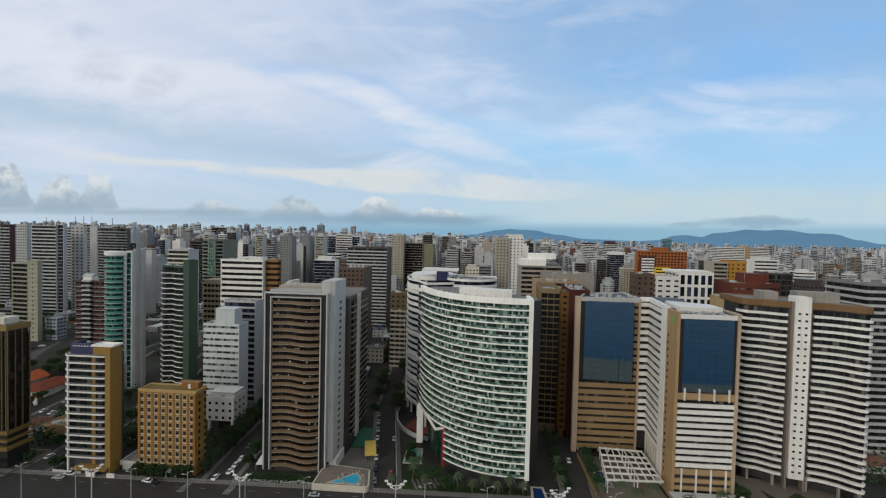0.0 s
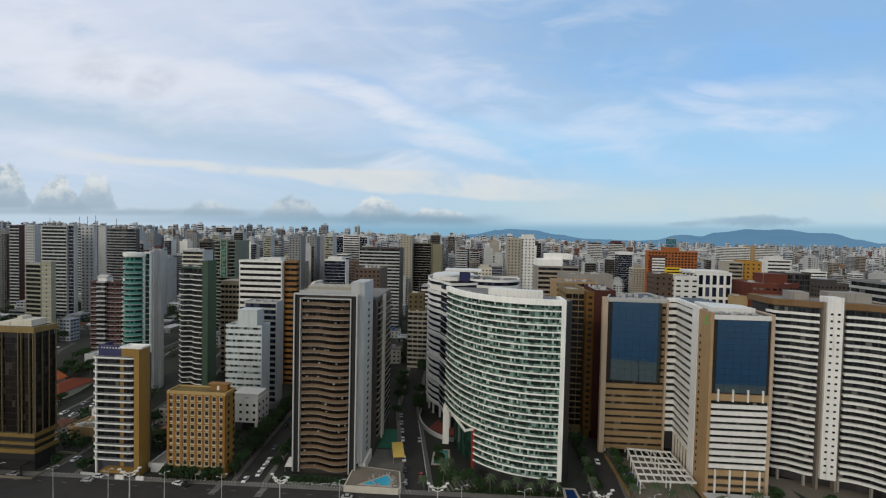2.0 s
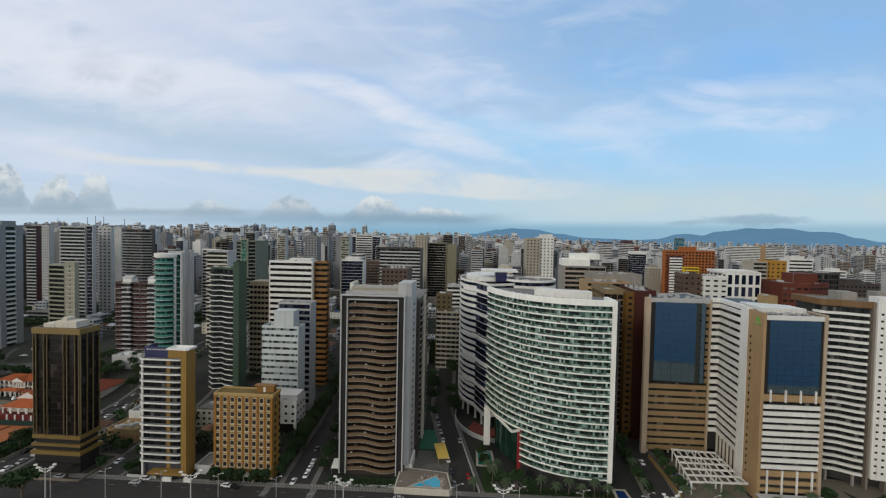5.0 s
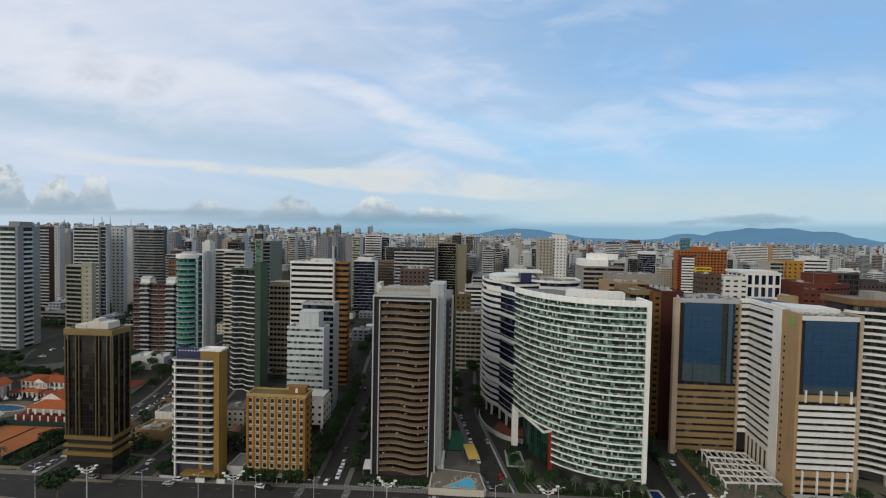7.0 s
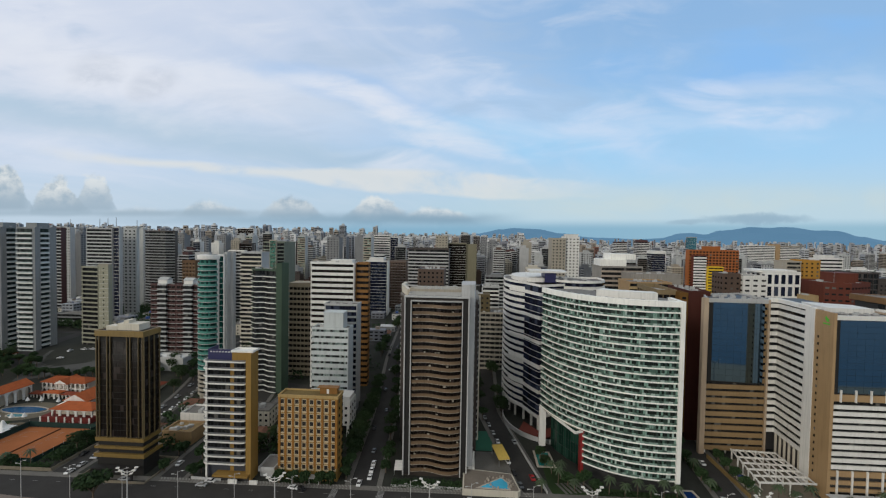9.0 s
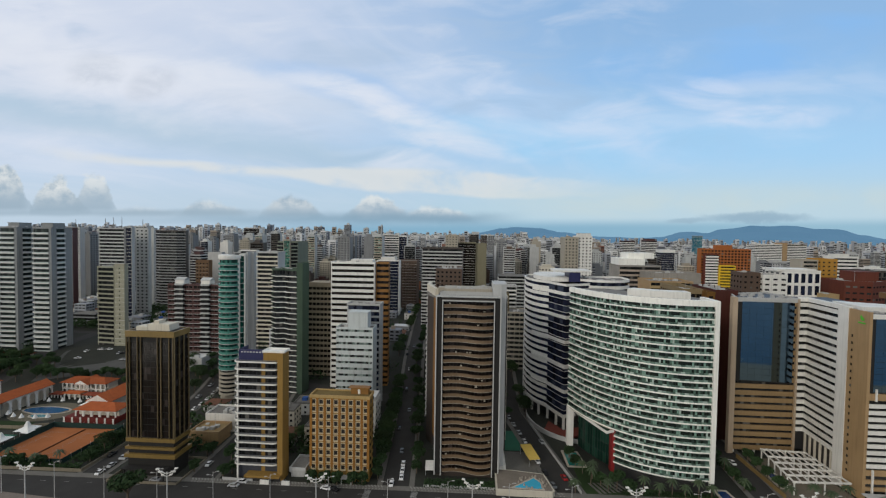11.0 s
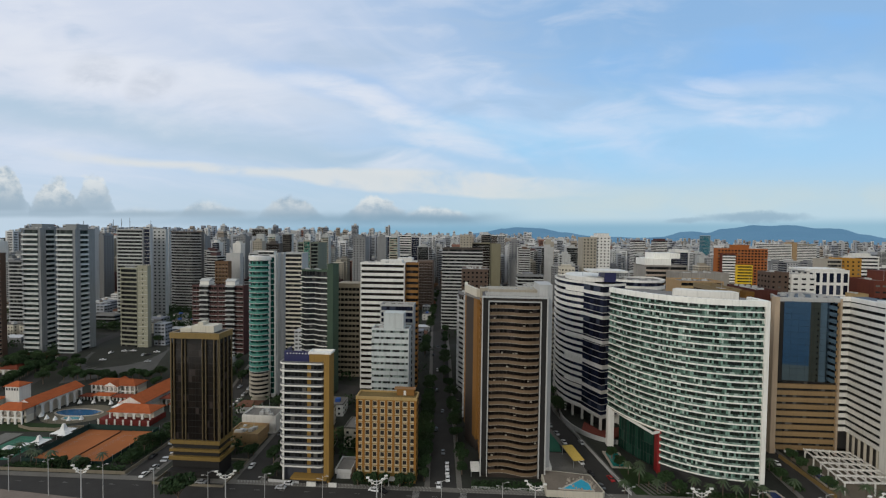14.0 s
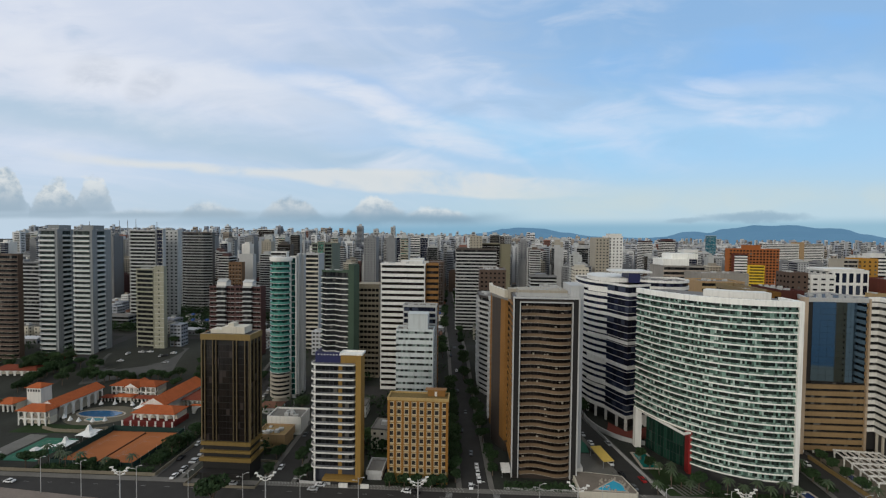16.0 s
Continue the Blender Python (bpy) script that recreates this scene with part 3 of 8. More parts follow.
def ribbon(name, line, width, material, dz, thick=0.0):
    """A road or strip on the ground along a line of (x, y)."""
    fine = []
    for (xa, ya), (xb, yb) in zip(line, line[1:]):
        n = max(1, int(math.hypot(xb - xa, yb - ya) / (2.5 if max(ya, yb) > 244 else 15)))
        fine += [(xa + (xb - xa) * i / n, ya + (yb - ya) * i / n) for i in range(n)]
    fine.append(line[-1])
    a, b = offset(fine, -width / 2, False), offset(fine, width / 2, False)
    bm = bmesh.new()
    va = [bm.verts.new((x, y, gz(x) + rise(y) + dz)) for x, y in a]
    vb = [bm.verts.new((x, y, gz(x) + rise(y) + dz)) for x, y in b]
    for i in range(len(fine) - 1):
        bm.faces.new((vb[i], vb[i + 1], va[i + 1], va[i]))
    if thick:
        for line_, s in ((a, va), (b, vb)):
            lo = [bm.verts.new((x, y, gz(x) + rise(y) + dz - thick)) for x, y in line_]
            for i in range(len(fine) - 1):
                bm.faces.new((s[i], s[i + 1], lo[i + 1], lo[i]))
        bm.faces.new((va[0], vb[0], bm.verts.new((*b[0], gz(b[0][0]) + dz - thick)), bm.verts.new((*a[0], gz(a[0][0]) + dz - thick))))
    return part(name, bm, material, None)


bm = bmesh.new()
xs = [-6000, -330, 120, 6000]
rows_ = [100] + [244 + 2.5 * k for k in range(33)] + [4990]
for i in range(3):
    a, b = xs[i], xs[i + 1]
    for ya, yb in zip(rows_, rows_[1:]):
        quad(bm, (a, ya, gz(a) + rise(ya)), (b, ya, gz(b) + rise(ya)), (b, yb, gz(b) + rise(yb)), (a, yb, gz(a) + rise(yb)))
tagged(part("ground", bm, EARTH, None), "dark city ground of soil, yards and worn paving", "ground", kind="structure")
bm = bmesh.new()
for i in range(3):
    a, b = xs[i], xs[i + 1]
    quad(bm, (a, 14, -7.9), (b, 14, -7.9), (b, 100, gz(b)), (a, 100, gz(a)))
tagged(part("beach", bm, SAND, None), "pale sand beach sloping to the sea", "beach", kind="structure")
bm = bmesh.new()
quad(bm, (-6000, -4990, -8), (6000, -4990, -8), (6000, 16, -8), (-6000, 16, -8))
tagged(part("water", bm, SEA, None), "open green-blue sea beyond the beach", "sea", kind="structure")
# promenade: its kerb slants away from the avenue, which widens to the west
bm = bmesh.new()
EDGE = [(-700, 163.5), (-335, 163.5), (-294, 159.6), (-263, 156.7), (-240, 154.5), (-200, 151.5), (120, 151.5), (500, 151.5)]
for (xa, ya), (xb, yb) in zip(EDGE, EDGE[1:]):
    za, zb = gz(xa) + 0.16, gz(xb) + 0.16
    quad(bm, (xa, 116, za), (xb, 116, zb), (xb, yb, zb), (xa, ya, za))
    quad(bm, (xa, ya, za), (xb, yb, zb), (xb, yb, zb - 0.16), (xa, ya, za - 0.16))
    quad(bm, (xb, 116, zb), (xa, 116, za), (xa, 116, za - 0.16), (xb, 116, zb - 0.16))
tagged(part("promenade", bm, mat("promenade_paving", (0.21, 0.175, 0.15), 0.9, var=0.2), None), "pale paved promenade beside the avenue", "pavement", kind="structure")
tagged(ribbon("avenue", [(-700, 159.3), (500, 159.3)], 18.6, ASPH, 0.02), "dark asphalt seafront avenue", "road", kind="structure")


def kerb(x):
    """Where the promenade's kerb runs at x."""
    return float(np.interp(x, [p[0] for p in EDGE], [p[1] for p in EDGE]))


tagged(ribbon("pavement", [(-700, 170.1), (500, 170.1)], 3.0, SIDEW, 0.15, 0.15), "grey block pavement along the avenue", "pavement", kind="structure")
STREETS = [
    ([(-103.5, 166.0), (-108, 230), (-124, 420), (-165, 1000)], 11.0),
    ([(-33.0, 166.0), (-49, 252), (-50, 330), (-62, 600)], 9.5),
    ([(44.0, 166.0), (49, 221), (54, 330)], 10.0),
    ([(-186.5, 166.0), (-190, 245), (-206, 430)], 10.0),
    ([(-236.0, 166.0), (-238, 215), (-246, 290), (-262, 520)], 9.5),
    ([(-246, 285), (-120, 262)], 9.0),
    ([(-120, 255), (60, 262), (330, 262)], 9.0),
    ([(-480, 372), (-120, 352), (60, 345), (300, 345)], 8.0),
    ([(-480, 455), (-120, 440), (300, 432)], 8.0),
    ([(-330, 372), (-352, 640)], 8.0),
    ([(-384, 222), (-391, 259), (-395, 292), (-407, 341), (-424, 440)], 11.0),
]
for i, (line, wd) in enumerate(STREETS):
    tagged(ribbon("street", line, wd, ASPH, 0.026 + 0.004 * i), "narrow dark asphalt street between blocks", "road", kind="structure")
    for sd_ in (-1, 1):
        pv = offset(line, sd_ * (wd / 2 + 1.2), False)
        if i < 5:
            pv[0] = (pv[0][0], 170.4)
            tagged(ribbon("kerb_pavement", pv, 2.2, SIDEW, 0.14, 0.14), "grey pavement beside a side street", "pavement", kind="structure")
# lane dashes, edge lines, zebra crossings and paving mosaic
bm, bm2 = bmesh.new(), bmesh.new()
for k in range(130):
    x = -430 + 5.2 * k
    for yy in (165.1,):
        if k % 2 == 0:
            quad(bm, (x, yy, gz(x) + 0.032), (x + 2.2, yy, gz(x + 2.2) + 0.032), (x + 2.2, yy + 0.16, gz(x + 2.2) + 0.032), (x, yy + 0.16, gz(x) + 0.032))
for cx_ in (-103.5, -186.5, -33.0, -236.0):
    for k in range(9):
        x = cx_ - 5.0 + k * 1.15
        quad(bm, (x, 168.9, gz(x) + 0.064), (x + 0.6, 168.9, gz(x) + 0.064), (x + 0.6, 171.4, gz(x) + 0.064), (x, 171.4, gz(x) + 0.064))
for x in (-114.0, -95.0):
    for k in range(8):
        quad(bm, (x - 1.6, 162.2 + k * 0.8, gz(x) + 0.033), (x + 1.6, 162.2 + k * 0.8, gz(x) + 0.033), (x + 1.6, 162.6 + k * 0.8, gz(x) + 0.033), (x - 1.6, 162.6 + k * 0.8, gz(x) + 0.033))
for k in range(120):
    x = -190 + 1.35 * k
    if -62 < x < -38 or -109 < x < -98 or -36 < x < -26:
        continue
    for j in (0, 1):
        d = 0.9 if j else -0.9
        quad(bm2, (x, 168.7 + 1.4 * j, gz(x) + 0.158), (x + 0.6, 168.7 + 1.4 * j, gz(x) + 0.158), (x + 0.6 - d, 170.1 + 1.4 * j, gz(x) + 0.158), (x - d, 170.1 + 1.4 * j, gz(x) + 0.158))
tagged(part("mosaic_band", bm2, KERBM, None), "pale zigzag stone mosaic set in the pavement", "paving", kind="structure")
tagged(part("road_marking", bm, MARK, None), "worn white lane dashes and zebra bars", "road marking", kind="structure")

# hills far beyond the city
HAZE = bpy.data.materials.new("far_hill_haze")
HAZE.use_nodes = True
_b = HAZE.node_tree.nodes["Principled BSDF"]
# blue emission puts the distance haze into the hills' own colour
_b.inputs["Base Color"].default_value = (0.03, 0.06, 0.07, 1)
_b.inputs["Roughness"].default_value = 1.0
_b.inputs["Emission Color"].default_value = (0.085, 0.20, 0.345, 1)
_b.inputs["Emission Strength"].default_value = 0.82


def hills(peaks, y, name, label):
    """A range whose ridge passes over the peaks (x, height), with spurs that run down to the plain."""
    bm = bmesh.new()
    cols = []
    x = peaks[0][0]
    while x < peaks[-1][0]:
        for (xa, ha), (xb, hb) in zip(peaks, peaks[1:]):
            if xa <= x <= xb:
                f = (x - xa) / (xb - xa)
                f = f * f * (3 - 2 * f)
                h = ha + (hb - ha) * f
        h += 9 * noise.noise((x * 0.006, 0, 3)) + 4 * noise.noise((x * 0.02, 5, 1))
        col = []
        for j in range(6):
            s = j / 5
            col.append(bm.verts.new((x, y - 240 * (1 - s) + 40 * noise.noise((x * 0.004, s * 3, 9)), -8 + (h + 8) * s ** 1.3)))
        cols.append(col)
        x += 40
    for a, b in zip(cols, cols[1:]):
        for j in range(5):
            bm.faces.new((a[j], b[j], b[j + 1], a[j + 1]))
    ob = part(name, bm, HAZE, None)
    tagged(ob, label, "hills", kind="structure")


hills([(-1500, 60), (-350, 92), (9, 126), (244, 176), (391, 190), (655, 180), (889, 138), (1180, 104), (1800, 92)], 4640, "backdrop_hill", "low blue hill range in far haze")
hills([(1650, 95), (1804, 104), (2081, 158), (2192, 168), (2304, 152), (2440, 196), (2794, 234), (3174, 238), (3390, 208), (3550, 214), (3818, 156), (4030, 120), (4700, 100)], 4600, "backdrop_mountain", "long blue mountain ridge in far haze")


# ---- front row, from the east ----
def bezier(p0, p1, p2, n):
    return [tuple((1 - s) ** 2 * a + 2 * s * (1 - s) * b + s * s * c for a, b, c in zip(p0, p1, p2)) for s in (i / n for i in range(n + 1))]


def arc(cx, cy, rx, ry, a0, a1, n):
    return [(cx + rx * math.cos(radians(a0 + (a1 - a0) * i / n)), cy + ry * math.sin(radians(a0 + (a1 - a0) * i / n))) for i in range(n + 1)]


def dark_tower():
    """Office tower: smoked glass between paired gold ribs, gold fascia and gold ledges at its foot."""
    x0, x1, y0, y1 = -220.6, -199.2, 172.0, 182.0
    base = gz(-210)
    FOOT.append((x0 - 6, x1 + 6, y0 - 4, y1 + 4))
    e = thing("office_tower", (-210.2, 177.0, base), "dark glass office tower with gold ribs and gold fascia", "office tower")
    a, b, c, d = x0 + 210.2, x1 + 210.2, y0 - 177.0, y1 - 177.0
    H = 56.3 - base
    bm = bmesh.new()
    box(bm, a + 0.5, b - 0.5, c + 0.5, d - 0.5, 4, H - 0.2)
    part("core", bm, BLACKF, e)
    foot = rect(a, b, c, d)
    bm = bmesh.new()
    panes(bm, foot + foot[:1], -0.38, 16.6, 19.1, 1.55, 0.1)
    row = tagged(part("glazing", bm, GLASSK, e), kind="stuff")
    n = int((H - 19.3) / 2.75)
    for k in range(1, n):
        again(row, k * 2.75)
    bm = bmesh.new()
    strip(bm, foot, True, -0.6, 0.25, H - 2.5, H)
    part("fascia", bm, GOLD, e, "wide gold roof fascia")
    w, dp = b - a, d - c
    ribm = bmesh.new()
    box(ribm, -0.11, 0.11, -0.3, 0.3, 16, H - 2.6)
    first = None
    for f in (0.015, 0.075, 0.24, 0.31, 0.66, 0.73, 0.90, 0.985):
        for side in (0, 1):
            loc = (a + w * f, c if side == 0 else d, 0)
            if first is None:
                first = part("rib", ribm, mat("bronze_rib", (0.16, 0.12, 0.06), 0.5), e, "slim bronze facade rib")
                first.location = loc
            else:
                r = again(first)
                r.location = loc
                if side:
                    r.rotation_euler[2] = math.pi
    for f in (0.03, 0.35, 0.65, 0.97):
        for side in (0, 1):
            r = again(first)
            r.location = (b if side == 0 else a, c + dp * f, 0)
            r.rotation_euler[2] = math.pi / 2 if side == 0 else -math.pi / 2
    for z, h, o in ((14.6, 1.6, 0.3), (11.4, 1.1, 0.5), (7.8, 1.6, 0.7)):
        bm = bmesh.new()
        strip(bm, foot, True, -0.8, o, z, z + h)
        part("ledge", bm, GOLD, e, "gold ledge")
    bm = bmesh.new()
    prism(bm, offset(foot, -0.3, True), 0, 7.6)
    part("ground_floor", bm, BLACKF, e)
    bm = bmesh.new()
    box(bm, a + 1, b - 1, c - 4.5, c - 1.2, 4.6, 4.95)
    for x in (a + 2, b - 2):
        box(bm, x - 0.2, x + 0.2, c - 4.2, c - 3.8, 0, 4.6)
    part("canopy", bm, BLACKF, e, "dark entrance canopy")
    bm = bmesh.new()
    prism(bm, offset(foot, -0.6, True), H - 0.5, H - 0.3)
    part("roof", bm, ROOFG, e)
    bm = bmesh.new()
    box(bm, a + 8, b - 3.5, c + 2.2, d - 1.6, H - 0.3, H + 2.6)
    box(bm, a + 3, a + 8, c + 2, d - 3, H - 0.3, H + 1.5)
    part("roof_house", bm, CREAM, e, "cream plant room")
    bm = bmesh.new()
    box(bm, a + 10, b - 9, c + 3.4, d - 2.6, H + 2.6, H + 3.9)
    part("water_tank", bm, CREAM, e)
    # low boundary wall of the plot
    bm = bmesh.new()
    strip(bm, rect(a - 4, b + 5, c - 6, d + 5), True, -0.15, 0.15, 0, 1.1)
    part("boundary_wall", bm, mat("garden_wall", (0.22, 0.19, 0.14), 0.85), e)


dark_tower()


def balcony_hotel():
    """White banded balconies with rounded corners, an ochre stair tower and a navy top storey."""
    base = gz(-162)
    cx, cy = -162.0, 180.0
    FOOT.append((-175, -150, 170, 190))
    e = thing("balcony_tower", (cx, cy, base), "white banded balcony tower with ochre side wall and navy top", "tower block")
    H = 44.3 - base
    L_, R_ = -173.2 - cx, -154.0 - cx
    f = 171.6 - cy
    bodyp = [(L_ + 1.2, f + 2.0), (R_ + 0.2, f + 2.0), (R_ + 0.2, 1.5), (L_ + 1.2, 1.5)]
    bm = bmesh.new()
    prism(bm, bodyp, 0, H + 0.6)
    part("core", bm, mat("blue_grey_paint", (0.045, 0.05, 0.065), 0.5), e)
    ring = [(L_, 1.2)] + [(L_, f + 2.4), (L_ + 0.4, f + 1.1), (L_ + 1.4, f + 0.25), (L_ + 2.6, f), (R_ - 1.8, f), (R_ - 0.6, f + 0.4), (R_, f + 1.4)]
    bm = bmesh.new()
    strip(bm, ring, False, -0.12, 0.12, -0.1, 0.5)
    band = part("balcony_band", bm, WHITE, e, "white balcony parapet")
    bm = bmesh.new()
    strip(bm, ring, False, -1.9, -0.14, -0.1, 0.12)
    slab = part("balcony_slab", bm, GREY, e)
    bm = bmesh.new()
    panes(bm, [(L_ + 1.1, f + 1.95), (R_ + 0.2, f + 1.95)], 0, 0.3, 2.75, 1.7)
    panes(bm, [(L_ + 1.15, 1.5), (L_ + 1.15, f + 2)], 0, 0.3, 2.5, 1.9)
    row = tagged(part("glazing", bm, GLASS, e), kind="stuff")
    bm = bmesh.new()
    strip(bm, ring, False, -0.02, 0.1, 0.95, 1.12)
    rail = part("rail", bm, GREY, e)
    z0, fh, n = 6.5, 3.11, 15
    for o in (band, slab, row, rail):
        o.location.z = z0
        for k in range(1, n):
            if o is row and k == n - 1:
                continue
            again(o, k * fh)
    for x in (L_ + 1.8,):
        bm = bmesh.new()
        box(bm, x - 0.32, x + 0.32, f + 0.5, f + 1.1, 0, H - 0.2)
        part("column", bm, WHITE if x < -5 else OCHRE, e)
    bm = bmesh.new()
    box(bm, -161.6 - cx, -160.0 - cx, f + 1.85, f + 2.1, 3, H)
    part("pier", bm, OCHRE, e)
    bm = bmesh.new()
    box(bm, R_ + 0.25, -151.5 - cx, f - 0.2, -2.4, 0, 48.7 - base)
    box(bm, -160.5 - cx, R_ + 0.25, f + 1.2, -2.4, H + 0.62, 48.7 - base)
    part("stair_tower", bm, OCHRE, e, "plain ochre stair tower")
    bm = bmesh.new()
    strip(bm, [(-160.7 - cx, f + 0.9), (-151.3 - cx, f + 0.9), (-151.3 - cx, -2.2), (-160.7 - cx, -2.2)], True, -0.3, 0.15, 48.7 - base, 49.5 - base)
    prism(bm, rect(-160.5 - cx, -151.6 - cx, f + 1.1, -2.4), 48.7 - base, 48.9 - base)
    part("roof_cap", bm, WHITE, e, "white roof slab")
    bm = bmesh.new()
    strip(bm, [(L_ + 1.6, 1.2), (L_ + 1.6, f + 2.4), (-160.6 - cx, f + 2.4)], False, -0.3, 0.1, H + 0.6, 49.4 - base)
    part("top_storey", bm, NAVY, e, "navy top-storey screen")
    bm = bmesh.new()
    for i in range(8):
        x = L_ + 2.6 + i * 1.32
        box(bm, x, x + 0.5, f + 2.2, f + 2.34, 49.4 - base - 1.3, 49.4 - base - 0.8)
    tagged(part("vent", bm, WHITE, e), kind="stuff")
    bm = bmesh.new()
    box(bm, L_ + 6, R_ + 2, f - 2.2, f + 2, 2.3, 3.1)
    part("porch", bm, OCHRE, e, "ochre porch slab")
    # dark block drawn for the shaded opening under the porch slab
    bm = bmesh.new()
    box(bm, L_ + 6.5, R_ + 1.6, f - 0.6, f + 1.9, 0, 2.29)
    part("entrance", bm, COREM, e)
    for xa, xb in ((R_ - 6, R_ - 2.2), (R_ + 3.2, R_ + 6.6)):
        bm = bmesh.new()
        box(bm, xa, xb, f - 2.9, f - 2.3, 0, 1.9)
        part("gate_panel", bm, WHITE, e, "white gate panel")


balcony_hotel()


def grid_hotel():
    """Ochre hotel: eight columns of white-framed windows, ten storeys."""
    base = gz(-128)
    cx, cy = -128.0, 181.5
    FOOT.append((-142, -113, 172, 192))
    e = thing("ochre_hotel", (cx, cy, base), "ochre ten-storey hotel with white-framed square windows", "hotel")
    x0, x1, y0, y1 = -140.6 - cx, -115.3 - cx, 173.8 - cy, 181.0 - cy
    H = 30.5 - base
    bm = bmesh.new()
    box(bm, x0, x1, y0, y1, 0, H)
    part("wall", bm, OCHRE, e)
    bm = bmesh.new()
    strip(bm, rect(x0, x1, y0, y1), True, -0.3, 0.25, H - 0.5, H + 0.7)
    part("parapet", bm, mat("pale_ochre", (0.42, 0.29, 0.12), 0.7), e)
    bm = bmesh.new()
    prism(bm, rect(x0 + 0.3, x1 - 0.3, y0 + 0.3, y1 - 0.3), H, H + 0.15)
    part("roof", bm, mat("ochre_roof_screed", (0.17, 0.12, 0.045), 0.9, var=0.3), e)
    fh, row0 = 3.07, 5.75
    w = (x1 - x0) / 8
    frame_ = None
    for c in range(8):
        for r in range(10):
            x, z = x0 + w * (c + 0.5), row0 + fh * r
            if frame_ is None:
                bm = bmesh.new()
                for a, b, p, q in ((-1.08, -0.76, -1.35, 1.3), (0.76, 1.08, -1.35, 1.3), (-0.76, 0.76, 1.05, 1.3), (-0.76, 0.76, -1.35, -0.75)):
                    box(bm, a, b, -0.25, 0.02, p, q)
                frame_ = part("window", bm, mat("worn_cream_paint", (0.50, 0.41, 0.27), 0.7), e, "white-framed square window")
                bm = bmesh.new()
                box(bm, -0.75, 0.75, -0.05, 0.015, -0.74, 1.04)
                pane_ = part("pane", bm, mat("deep_window", (0.014, 0.012, 0.011), 0.5, stain=0), frame_)
                frame_.location = (x, y0, z)
            else:
                q = again(frame_)
                q.location = (x, y0, z)
                p = new("pane", pane_.data)
                p.parent = q
    rib = None
    for c in range(9):
        x = x0 + w * c
        if rib is None:
            bm = bmesh.new()
            box(bm, -0.5, 0.5, -0.45, 0.1, 5.9, H - 0.5)
            rib = part("rib", bm, mat("burnt_ochre_paint", (0.27, 0.125, 0.028), 0.65), e)
            rib.location = (x + 0.42, y0, 0)
        else:
            q = again(rib)
            q.location = (min(x, x1 - 0.42), y0, 0)
    for r in range(10):
        bm = bmesh.new()
        z = row0 + fh * r
        for yy in (y0 + 2.5, y0 + 6.5):
            box(bm, x1 - 0.02, x1 + 0.12, yy - 0.6, yy + 0.6, z - 0.6, z + 0.8)
        tagged(part("side_glazing", bm, GLASS, e), kind="stuff")
    bm = bmesh.new()
    box(bm, x1 - 9, x1 - 1.5, y0 + 4, y1 - 1, H + 0.15, H + 2.7)
    box(bm, x1 - 10, x1 - 1, y0 + 3.5, y1 - 0.5, H + 2.7, H + 3.0)
    part("roof_house", bm, ORANGE, e, "orange-brown plant room")
    bm = bmesh.new()
    box(bm, x1 - 6, x1 - 5, y0 + 3.9, y0 + 4.02, H + 0.2, H + 2.2)
    part("door", bm, WHITE, e)
    bm = bmesh.new()
    box(bm, x1 - 11, x1 - 6.5, y0 - 3.2, y0 - 0.3, 2.6, 2.9)
    for x in (x1 - 10.8, x1 - 6.8):
        box(bm, x - 0.15, x + 0.15, y0 - 3.1, y0 - 2.8, 0, 2.6)
    part("entrance_canopy", bm, GREYW, e)


grid_hotel()


